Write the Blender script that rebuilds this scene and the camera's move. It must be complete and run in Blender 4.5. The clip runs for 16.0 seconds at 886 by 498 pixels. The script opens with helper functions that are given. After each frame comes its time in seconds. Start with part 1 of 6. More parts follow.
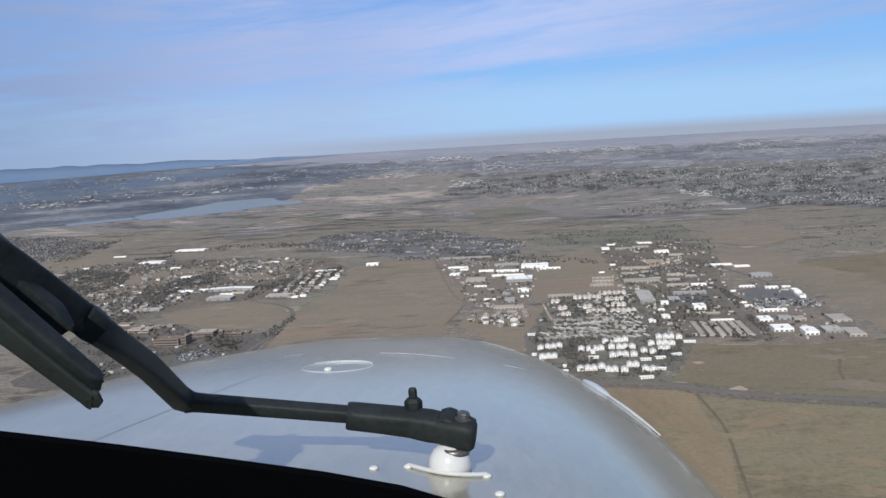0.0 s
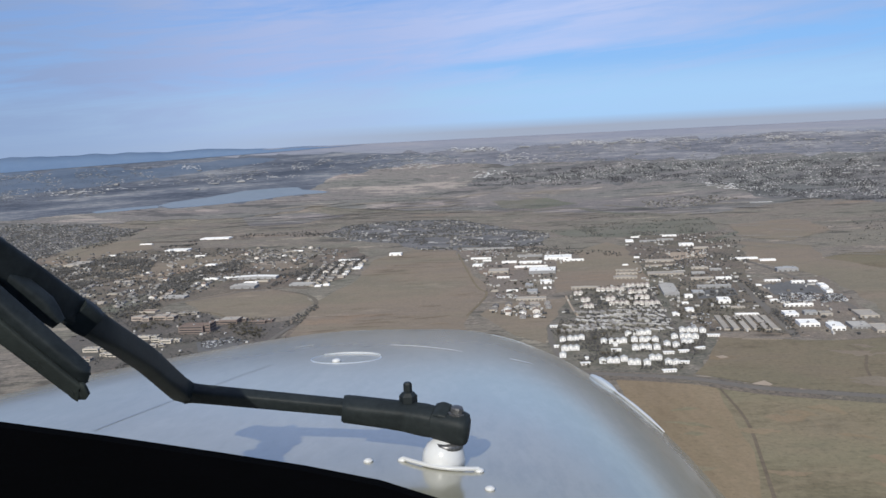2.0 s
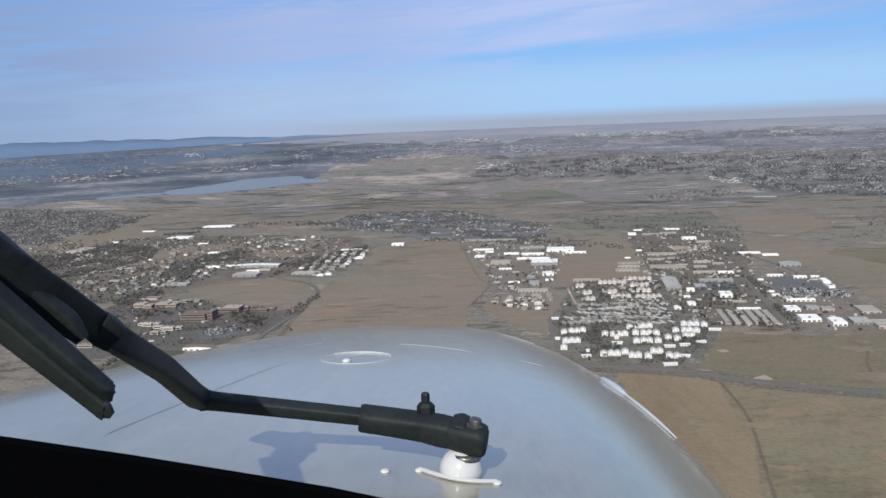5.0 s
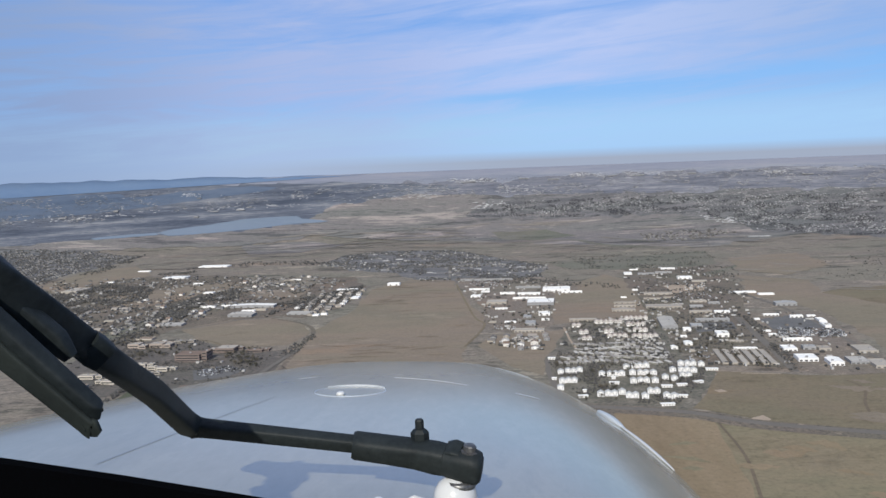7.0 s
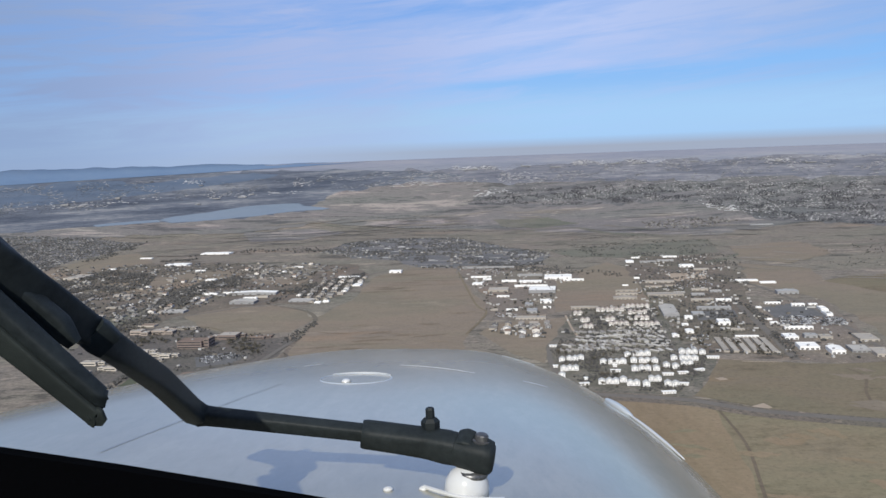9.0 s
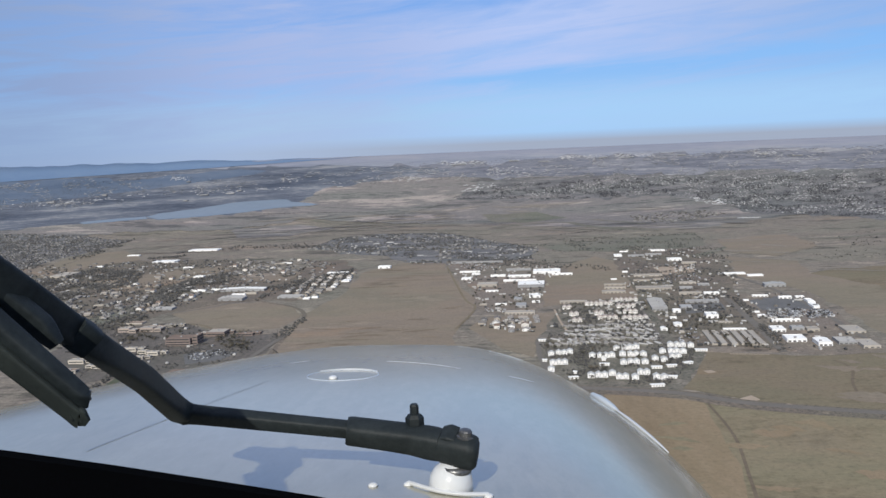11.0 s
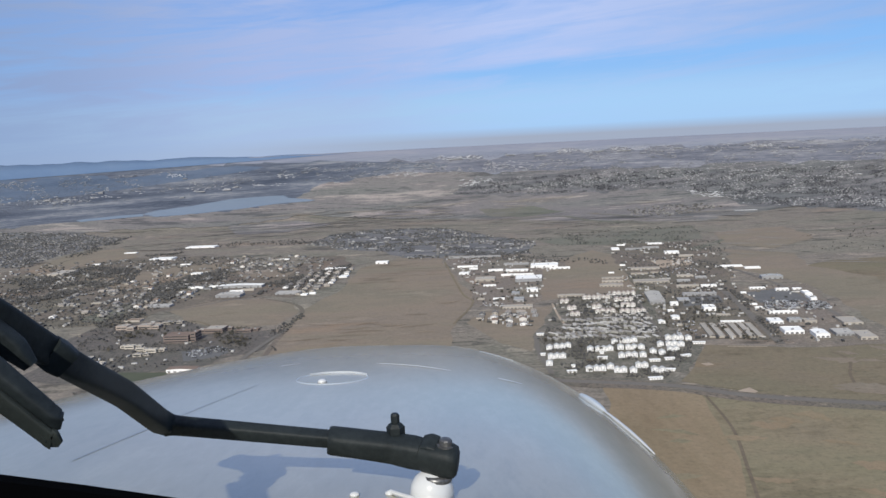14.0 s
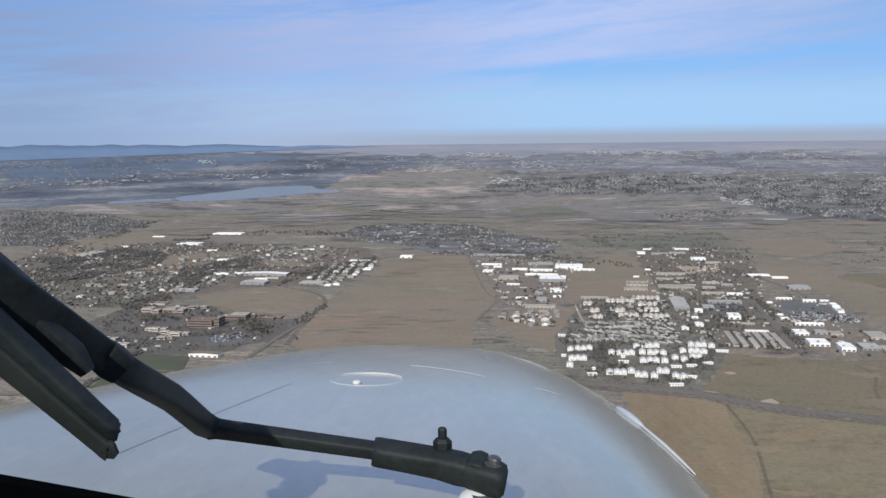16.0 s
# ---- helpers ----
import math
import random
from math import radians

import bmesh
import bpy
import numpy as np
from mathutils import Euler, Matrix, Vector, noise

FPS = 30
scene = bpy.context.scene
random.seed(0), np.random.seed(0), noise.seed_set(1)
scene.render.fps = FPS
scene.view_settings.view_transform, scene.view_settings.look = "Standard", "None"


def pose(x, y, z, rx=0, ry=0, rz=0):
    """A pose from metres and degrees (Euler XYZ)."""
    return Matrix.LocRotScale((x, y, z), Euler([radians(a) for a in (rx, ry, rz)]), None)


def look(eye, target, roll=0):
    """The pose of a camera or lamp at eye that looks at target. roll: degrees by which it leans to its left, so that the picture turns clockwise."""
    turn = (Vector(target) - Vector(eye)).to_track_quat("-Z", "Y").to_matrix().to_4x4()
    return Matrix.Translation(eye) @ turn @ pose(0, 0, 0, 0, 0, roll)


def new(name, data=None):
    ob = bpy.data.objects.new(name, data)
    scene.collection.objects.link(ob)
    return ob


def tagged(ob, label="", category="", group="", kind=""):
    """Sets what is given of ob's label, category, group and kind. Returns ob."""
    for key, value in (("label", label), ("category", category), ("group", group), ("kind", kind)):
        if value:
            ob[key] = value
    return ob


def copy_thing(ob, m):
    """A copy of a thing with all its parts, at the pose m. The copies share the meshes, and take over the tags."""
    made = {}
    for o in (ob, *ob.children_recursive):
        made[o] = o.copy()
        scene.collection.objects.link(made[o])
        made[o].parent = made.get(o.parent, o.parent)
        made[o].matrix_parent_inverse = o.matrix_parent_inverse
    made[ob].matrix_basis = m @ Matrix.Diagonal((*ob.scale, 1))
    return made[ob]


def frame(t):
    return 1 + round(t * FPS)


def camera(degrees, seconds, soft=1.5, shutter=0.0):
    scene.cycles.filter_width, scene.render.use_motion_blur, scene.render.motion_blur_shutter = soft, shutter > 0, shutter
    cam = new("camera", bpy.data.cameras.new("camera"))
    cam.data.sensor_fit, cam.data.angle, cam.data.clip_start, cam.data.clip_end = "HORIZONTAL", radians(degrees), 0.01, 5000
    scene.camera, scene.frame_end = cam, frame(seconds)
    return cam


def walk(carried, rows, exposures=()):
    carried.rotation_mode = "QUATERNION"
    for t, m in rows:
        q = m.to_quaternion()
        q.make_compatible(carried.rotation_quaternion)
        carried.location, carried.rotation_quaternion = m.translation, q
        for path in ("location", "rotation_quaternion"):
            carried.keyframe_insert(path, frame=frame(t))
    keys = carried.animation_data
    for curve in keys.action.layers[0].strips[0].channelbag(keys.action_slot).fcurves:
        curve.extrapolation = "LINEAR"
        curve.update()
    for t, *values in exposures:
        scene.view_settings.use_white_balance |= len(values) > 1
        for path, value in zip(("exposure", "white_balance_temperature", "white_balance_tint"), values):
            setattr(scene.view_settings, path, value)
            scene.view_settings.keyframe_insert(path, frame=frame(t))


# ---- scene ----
# ---- camera and its way ----
cam = camera(55.0, 16.0, soft=1.5)

# seconds, eye, turn to the left of +y, tilt up, roll
PATH = [
    (0, -0.0131, -0.0112, 319.9910, -0.088, -7.216, -3.267),
    (0.5, -0.0009, -0.0111, 319.9905, 0.257, -7.513, -4.439),
    (1, 0.0123, -0.0175, 319.9913, 0.399, -8.375, -3.985),
    (1.5, 0.0156, -0.0157, 319.9937, 1.033, -8.266, -3.736),
    (2, 0.0152, -0.0172, 319.9961, 1.505, -7.764, -2.884),
    (2.5, 0.0109, -0.0066, 320.0024, 2.134, -8.218, -2.463),
    (3, 0.0041, -0.0034, 320.0077, 1.617, -8.856, -0.129),
    (3.5, 0.0010, 0.0040, 320.0120, 2.370, -8.555, -0.913),
    (3.7, 0.0000, -0.0027, 320.0165, 2.475, -8.804, -1.515),
    (5.8, -0.0057, -0.0071, 320.0111, 1.519, -7.025, -2.129),
    (6, -0.0118, 0.0047, 320.0007, 1.180, -6.622, -1.719),
    (6.5, -0.0052, -0.0018, 320.0000, 0.933, -6.652, -2.220),
    (7, -0.0009, -0.0059, 319.9992, 1.315, -5.721, -2.230),
    (7.5, 0.0018, 0.0012, 320.0022, 1.388, -6.135, -2.905),
    (8, 0.0000, 0.0000, 320.0000, 1.012, -6.256, -2.574),
    (8.5, -0.0009, 0.0109, 319.9988, 1.578, -6.610, -2.951),
    (9, -0.0112, 0.0141, 319.9948, 1.468, -6.550, -2.122),
    (9.5, -0.0088, 0.0095, 319.9952, 0.724, -6.815, -2.540),
    (9.7, -0.0081, 0.0067, 319.9956, 0.477, -6.573, -2.581),
    (11.8, -0.0045, 0.0131, 320.0033, 1.409, -7.066, -1.746),
    (12, -0.0043, 0.0152, 320.0064, 1.779, -6.902, -1.408),
    (12.5, 0.0053, 0.0169, 320.0119, 2.019, -8.230, -2.229),
    (13, 0.0145, 0.0134, 320.0093, 1.472, -9.007, -2.965),
    (13.5, 0.0174, 0.0094, 320.0104, 1.172, -8.656, -3.079),
    (14, 0.0140, 0.0050, 320.0130, 0.561, -7.258, -2.849),
    (14.5, 0.0072, 0.0087, 320.0169, 0.484, -7.107, -2.397),
    (15, -0.0061, 0.0223, 320.0264, 0.799, -7.372, -0.942),
    (15.5, -0.0100, 0.0229, 320.0304, 0.911, -8.030, -0.076),
    (16, -0.0168, 0.0287, 320.0259, 2.254, -7.466, -0.651),
]


def aim(x, y, z, turn, tilt, roll):
    a, b = radians(turn), radians(tilt)
    return look((x, y, z), (x - math.sin(a) * math.cos(b), y + math.cos(a) * math.cos(b), z + math.sin(b)), roll)


walk(cam, [(t, aim(*row)) for t, *row in PATH], exposures=[(0.0, 0.0), (16.0, 0.0)])

# ---- sky and sun ----
SUN_WAY = Vector((-0.19, -0.803, 0.564)).normalized()
sun = new("sun", bpy.data.lights.new("sun", "SUN"))
sun.data.energy, sun.data.angle, sun.data.color = 4.3, radians(0.55), (1.0, 0.96, 0.875)
sun.matrix_world = look(SUN_WAY * 900 + Vector((0, 0, 400)), (0, 0, 400))

world = bpy.data.worlds.new("sky")
scene.world = world
world.use_nodes = True


def node(tree, kind, **inputs):
    n = tree.nodes.new(kind)
    for key, value in inputs.items():
        n.inputs[key.replace("_", " ")].default_value = value
    return n


def math_node(tree, op, a, b=0.5, clamp=False):
    n = tree.nodes.new("ShaderNodeMath")
    n.operation, n.use_clamp = op, clamp
    for i, v in enumerate((a, b)):
        if isinstance(v, (int, float)):
            n.inputs[i].default_value = v
        else:
            tree.links.new(v, n.inputs[i])
    return n.outputs[0]


def ramp_node(tree, fac, stops, ease="EASE"):
    n = tree.nodes.new("ShaderNodeValToRGB")
    n.color_ramp.interpolation = ease
    els = n.color_ramp.elements
    while len(els) < len(stops):
        els.new(0.5)
    for e, (p, c) in zip(els, stops):
        e.position, e.color = p, (*c, 1) if len(c) == 3 else c
    tree.links.new(fac, n.inputs[0])
    return n.outputs[0]


def mix_node(tree, fac, a, b):
    n = tree.nodes.new("ShaderNodeMix")
    n.data_type = "RGBA"
    for sock, v in ((n.inputs[0], fac), (n.inputs[6], a), (n.inputs[7], b)):
        if isinstance(v, (int, float)):
            sock.default_value = v
        elif isinstance(v, tuple):
            sock.default_value = (*v, 1)
        else:
            tree.links.new(v, sock)
    return n.outputs[2]


def mul_node(tree, fac, a, b):
    out = mix_node(tree, fac, a, b)
    out.node.blend_type = "MULTIPLY"
    return out


def build_sky():
    tree = world.node_tree
    tree.nodes.clear()
    sky = tree.nodes.new("ShaderNodeTexSky")
    sky.sky_type, sky.sun_disc = "NISHITA", False
    sky.sun_elevation = math.asin(SUN_WAY.z)
    sky.sun_rotation = math.atan2(SUN_WAY.x, SUN_WAY.y)
    sky.air_density, sky.dust_density, sky.ozone_density = 1.0, 0.6, 1.0
    bright = tree.nodes.new("ShaderNodeVectorMath")
    bright.operation = "SCALE"
    bright.inputs[3].default_value = 0.115
    tree.links.new(sky.outputs[0], bright.inputs[0])
    way = tree.nodes.new("ShaderNodeTexCoord").outputs["Generated"]
    parts = tree.nodes.new("ShaderNodeSeparateXYZ")
    tree.links.new(way, parts.inputs[0])
    x, y, z = parts.outputs
    flat_len = math_node(tree, "SQRT", math_node(tree, "ADD", math_node(tree, "MULTIPLY", x, x), math_node(tree, "MULTIPLY", y, y)))
    across = math_node(tree, "DIVIDE", x, math_node(tree, "MAXIMUM", flat_len, 0.001))
    # high cirrus drawn out in long, nearly level streaks that rise a little to the east
    rise = math_node(tree, "SUBTRACT", z, math_node(tree, "MULTIPLY", across, 0.072))
    sheet = tree.nodes.new("ShaderNodeCombineXYZ")
    tree.links.new(across, sheet.inputs[0])
    tree.links.new(math_node(tree, "MULTIPLY", rise, 9.0), sheet.inputs[1])
    tree.links.new(math_node(tree, "MULTIPLY", y, 0.6), sheet.inputs[2])

    def streaks(scale, detail, rough, warp):
        n = node(tree, "ShaderNodeTexNoise", Scale=scale, Detail=detail, Roughness=rough, Distortion=warp)
        tree.links.new(sheet.outputs[0], n.inputs["Vector"])
        return n.outputs[0]

    wide, fine = streaks(1.9, 3.0, 0.5, 0.4), streaks(6.0, 5.0, 0.6, 0.8)
    bent = math_node(tree, "ADD", rise, math_node(tree, "MULTIPLY", math_node(tree, "SUBTRACT", wide, 0.5), 0.065))
    band = ramp_node(tree, bent, [(0.0, (0.10, 0.10, 0.10)), (0.050, (0.12, 0.12, 0.12)), (0.066, (0.04, 0.04, 0.04)), (0.088, (0.66, 0.66, 0.66)), (0.124, (0.97, 0.97, 0.97)), (0.142, (0.80, 0.80, 0.80)), (0.160, (0.34, 0.34, 0.34)), (0.178, (0.62, 0.62, 0.62)), (0.28, (0.66, 0.66, 0.66)), (0.45, (0.85, 0.85, 0.85)), (1.0, (0.8, 0.8, 0.8))])
    west = ramp_node(tree, math_node(tree, "ADD", math_node(tree, "MULTIPLY", across, -1.0), math_node(tree, "MULTIPLY", fine, 0.3)), [(0.0, (0, 0, 0)), (0.25, (0.5, 0.5, 0.5)), (0.55, (0.85, 0.85, 0.85))])
    thread = streaks(17.0, 4.0, 0.65, 0.5)
    grain = math_node(tree, "ADD", math_node(tree, "MULTIPLY", math_node(tree, "SUBTRACT", fine, 0.51), 1.75), math_node(tree, "MULTIPLY", math_node(tree, "SUBTRACT", thread, 0.5), 0.45))
    cover = math_node(tree, "ADD", math_node(tree, "MAXIMUM", band, west), grain, True)
    clear = ramp_node(tree, z, [(0.0, (0.36, 0.50, 0.72)), (0.03, (0.29, 0.53, 0.88)), (0.08, (0.155, 0.42, 0.92)), (0.16, (0.13, 0.34, 0.84)), (0.3, (0.10, 0.27, 0.74)), (0.8, (0.07, 0.18, 0.58))])
    blue = mix_node(tree, 0.8, bright.outputs[0], clear)
    shade = ramp_node(tree, math_node(tree, "ADD", across, 0.5), [(0.0, (0.265, 0.375, 0.62)), (0.35, (0.395, 0.50, 0.80)), (0.6, (0.465, 0.58, 0.90)), (1.0, (0.34, 0.48, 0.78))])
    # the veil is thicker and whiter overhead
    high = ramp_node(tree, z, [(0.22, (0, 0, 0)), (0.55, (1, 1, 1))])
    cloudy = mix_node(tree, cover, blue, mix_node(tree, high, shade, (0.34, 0.40, 0.54)))
    # pale air, then dust, over the horizon
    pale = ramp_node(tree, z, [(0.0, (0.8, 0.8, 0.8)), (0.03, (0.55, 0.55, 0.55)), (0.075, (0, 0, 0))])
    low = ramp_node(tree, math_node(tree, "ADD", across, 0.5), [(0.0, (0.30, 0.42, 0.64)), (0.3, (0.40, 0.54, 0.78)), (0.65, (0.37, 0.64, 1.0))])
    airy = mix_node(tree, pale, cloudy, low)
    dust = ramp_node(tree, z, [(0.0, (0.9, 0.9, 0.9)), (0.003, (0.6, 0.6, 0.6)), (0.013, (0, 0, 0))])
    east = ramp_node(tree, math_node(tree, "ADD", across, 0.5), [(0.12, (0.12, 0.12, 0.12)), (0.6, (1, 1, 1))])
    dusty = mix_node(tree, math_node(tree, "MULTIPLY", dust, east), airy, (0.365, 0.405, 0.505))
    back = node(tree, "ShaderNodeBackground", Strength=1.0)
    tree.links.new(dusty, back.inputs[0])
    out = tree.nodes.new("ShaderNodeOutputWorld")
    tree.links.new(back.outputs[0], out.inputs[0])


build_sky()


# ---- materials ----
def material(name, colours, scale=1.0, rough=0.8, metal=0.0, bump=0.0, coat=0.0, scale2=None, vary=0.0, stretch=(1, 1, 1), island=False, spec=0.3, coat_rough=0.06, ringed=False, fine=0.38, span=(0.34, 0.66), tint=0.0, scrub=0.0, coat_ior=1.5):
    """Procedural surface: coarse noise over the colours, finer noise on top, optional change from piece to piece."""
    m = bpy.data.materials.new(name)
    m.use_nodes = True
    tree = m.node_tree
    bsdf = tree.nodes["Principled BSDF"]
    geo = tree.nodes.new("ShaderNodeNewGeometry")
    place = tree.nodes.new("ShaderNodeMapping")
    place.inputs["Scale"].default_value = stretch
    if ringed:
        # streaks that run round the plain's middle, as far land does
        xyz = tree.nodes.new("ShaderNodeSeparateXYZ")
        tree.links.new(geo.outputs["Position"], xyz.inputs[0])
        px, py = xyz.outputs[0], xyz.outputs[1]
        polar = tree.nodes.new("ShaderNodeCombineXYZ")
        tree.links.new(math_node(tree, "MULTIPLY", math_node(tree, "ARCTAN2", px, py), 4500.0), polar.inputs[0])
        tree.links.new(math_node(tree, "SQRT", math_node(tree, "ADD", math_node(tree, "MULTIPLY", px, px), math_node(tree, "MULTIPLY", py, py))), polar.inputs[1])
        tree.links.new(polar.outputs[0], place.inputs[0])
    else:
        tree.links.new(geo.outputs["Position"], place.inputs[0])
    big = node(tree, "ShaderNodeTexNoise", Scale=scale, Detail=5.0, Roughness=0.6)
    small = node(tree, "ShaderNodeTexNoise", Scale=scale2 or scale * 7, Detail=7.0, Roughness=0.72)
    for n in (big, small):
        tree.links.new(place.outputs[0], n.inputs["Vector"])
    mixed = math_node(tree, "ADD", math_node(tree, "MULTIPLY", big.outputs[0], 1.0 - fine), math_node(tree, "MULTIPLY", small.outputs[0], fine))
    if vary:
        if island:
            rnd = geo.outputs["Random Per Island"]
        else:
            rnd = tree.nodes.new("ShaderNodeObjectInfo").outputs["Random"]
        mixed = math_node(tree, "ADD", mixed, math_node(tree, "MULTIPLY", math_node(tree, "SUBTRACT", rnd, 0.5), vary))
    lo, hi = span
    if vary:
        lo, hi = lo - 0.1, hi + 0.1
    k = len(colours)
    stops = [(lo + (hi - lo) * i / max(1, k - 1), c) for i, c in enumerate(colours)]
    col = ramp_node(tree, mixed, stops, "LINEAR")
    if tint:
        # broad drifts of greener and redder ground
        drift = node(tree, "ShaderNodeTexNoise", Scale=0.0042, Detail=4.0, Roughness=0.62, Distortion=0.6)
        tree.links.new(place.outputs[0], drift.inputs["Vector"])
        hue = ramp_node(tree, drift.outputs[0], [(0.32, (0.89, 0.95, 0.89)), (0.44, (0.98, 1.0, 0.96)), (0.53, (1.04, 1.01, 0.99)), (0.60, (1.0, 0.98, 1.0)), (0.69, (1.24, 1.07, 0.96))], "LINEAR")
        col = mul_node(tree, tint, col, hue)
    if scrub:
        # clumps of grass and low scrub
        clump = node(tree, "ShaderNodeTexNoise", Scale=0.16, Detail=6.0, Roughness=0.75)
        tree.links.new(geo.outputs["Position"], clump.inputs["Vector"])
        spots = ramp_node(tree, clump.outputs[0], [(0.36, (0.52, 0.54, 0.56)), (0.46, (0.92, 0.93, 0.93)), (0.56, (1.05, 1.05, 1.04)), (0.68, (1.35, 1.32, 1.28))], "LINEAR")
        col = mul_node(tree, scrub, col, spots)
    tree.links.new(col, bsdf.inputs["Base Color"])
    bsdf.inputs["Coat IOR"].default_value = coat_ior
    bsdf.inputs["Roughness"].default_value = rough
    bsdf.inputs["Metallic"].default_value = metal
    bsdf.inputs["Coat Weight"].default_value = coat
    bsdf.inputs["Coat Roughness"].default_value = coat_rough
    bsdf.inputs["Specular IOR Level"].default_value = spec
    if bump:
        b = node(tree, "ShaderNodeBump", Strength=bump, Distance=0.02)
        tree.links.new(small.outputs[0], b.inputs["Height"])
        tree.links.new(b.outputs[0], bsdf.inputs["Normal"])
    return m


DRY = material("dry_grassland", [(0.095, 0.086, 0.072), (0.182, 0.161, 0.133), (0.228, 0.199, 0.162), (0.14, 0.127, 0.106), (0.29, 0.246, 0.2)], 0.010, 0.95, scale2=0.045, stretch=(0.42, 1.1, 1), fine=0.42, span=(0.41, 0.59), tint=0.8, scrub=1)
FIELD = material("brown_stubble_field", [(0.163, 0.133, 0.099), (0.222, 0.182, 0.136), (0.194, 0.161, 0.123), (0.267, 0.22, 0.168)], 0.008, 0.95, scale2=0.05, stretch=(0.5, 1.1, 1), fine=0.4, span=(0.35, 0.65), tint=0.75, scrub=0.4)
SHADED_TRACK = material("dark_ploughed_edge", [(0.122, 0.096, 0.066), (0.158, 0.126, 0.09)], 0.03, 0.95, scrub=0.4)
DAMP_FIELD = material("damp_brown_stubble", [(0.133, 0.106, 0.076), (0.182, 0.146, 0.105), (0.158, 0.129, 0.094), (0.218, 0.176, 0.13)], 0.008, 0.95, scale2=0.05, stretch=(0.5, 1.1, 1), fine=0.4, span=(0.35, 0.65), tint=0.75, scrub=0.4)
BLEACHED_FIELD = material("bleached_brown_stubble", [(0.188, 0.15, 0.107), (0.257, 0.206, 0.148), (0.224, 0.182, 0.133), (0.307, 0.249, 0.183)], 0.008, 0.95, scale2=0.05, stretch=(0.5, 1.1, 1), fine=0.4, span=(0.35, 0.65), tint=0.75, scrub=0.4)
OCHRE = material("ochre_stubble_field", [(0.187, 0.141, 0.087), (0.229, 0.177, 0.113), (0.255, 0.199, 0.131)], 0.008, 0.95, scale2=0.06, stretch=(1.5, 0.5, 1), tint=0.5, scrub=0.4)
TAN = material("bare_tan_field", [(0.126, 0.105, 0.069), (0.184, 0.153, 0.104), (0.155, 0.132, 0.091)], 0.009, 0.95, scale2=0.07, fine=0.45, span=(0.38, 0.62), stretch=(0.6, 1.2, 1), tint=0.9, scrub=0.5)
FALLOW = material("pale_fallow_field", [(0.147, 0.124, 0.079), (0.215, 0.181, 0.119), (0.181, 0.156, 0.104)], 0.009, 0.95, scale2=0.07, fine=0.45, span=(0.38, 0.62), stretch=(0.6, 1.2, 1), tint=0.9, scrub=0.5)
# dry grass greyed part way to the far blue, haze painted in
HAZE_GRASS = material("haze_greyed_grassland", [(0.095, 0.093, 0.093), (0.207, 0.192, 0.182), (0.153, 0.144, 0.14), (0.317, 0.278, 0.254)], 0.007, 0.95, scale2=0.03, stretch=(0.28, 1.1, 1), fine=0.46, span=(0.42, 0.58), tint=0.8, scrub=0.9)
PALE = material("bare_pale_earth", [(0.30, 0.24, 0.18), (0.38, 0.31, 0.24)], 0.02, 0.95)
GREEN = material("winter_pasture", [(0.125, 0.122, 0.097), (0.155, 0.149, 0.12), (0.185, 0.171, 0.14)], 0.008, 0.95, scale2=0.06, tint=0.9, scrub=0.9)
TURF = material("sports_turf", [(0.068, 0.076, 0.048), (0.09, 0.096, 0.062)], 0.03, 0.9)
TOWN = material("built_up_ground", [(0.088, 0.077, 0.065), (0.161, 0.136, 0.11), (0.134, 0.115, 0.093), (0.241, 0.198, 0.154)], 0.016, 0.95, scale2=0.1, fine=0.5, span=(0.40, 0.60), tint=0.9, scrub=1)
SUBURB = material("grey_brown_suburb_ground", [(0.1, 0.1, 0.104), (0.142, 0.14, 0.14), (0.205, 0.196, 0.191)], 0.02, 0.95, scale2=0.12, stretch=(0.3, 1.0, 1.0), fine=0.5, span=(0.40, 0.60), tint=0.5, scrub=1)
DOOR = material("dull_grey_doors", [(0.09, 0.088, 0.085), (0.14, 0.135, 0.13)], 0.2, 0.7, vary=0.4)
ESTATE = material("dark_estate_ground", [(0.085, 0.08, 0.064), (0.125, 0.116, 0.094), (0.17, 0.154, 0.127), (0.24, 0.215, 0.178)], 0.03, 0.95, scale2=0.2, fine=0.5, span=(0.38, 0.62), tint=0.5, scrub=1)
# town ground shifted to blue-grey, the haze over it painted in
HAZE_TOWN = material("haze_tinted_town_ground", [(0.086, 0.092, 0.114), (0.132, 0.138, 0.163), (0.172, 0.176, 0.197), (0.287, 0.284, 0.29)], 0.012, 0.95, scale2=0.09, stretch=(0.16, 1.0, 1.0), ringed=True, fine=0.5, span=(0.40, 0.60))
ASPHALT = material("asphalt", [(0.105, 0.104, 0.103), (0.15, 0.148, 0.144)], 0.03, 0.9, scrub=0.5)
ROAD = material("sun_bleached_tarmac", [(0.125, 0.114, 0.099), (0.168, 0.152, 0.131)], 0.03, 0.9, scale2=0.2, fine=0.5)
GRAVEL = material("worn_gravel_yard", [(0.112, 0.099, 0.086), (0.203, 0.174, 0.144), (0.161, 0.137, 0.113), (0.268, 0.225, 0.179)], 0.022, 0.95, scale2=0.14, fine=0.5, span=(0.40, 0.60), tint=0.8, scrub=0.9)
WATER = material("reservoir_water", [(0.15, 0.185, 0.215), (0.175, 0.21, 0.24)], 0.004, 0.22, spec=0.5)
# the ridge's blue is distance haze mixed into its base colour
HAZE_HILLS = material("haze_tinted_hills", [(0.105, 0.165, 0.265), (0.118, 0.18, 0.28), (0.135, 0.195, 0.285)], 0.004, 1.0)
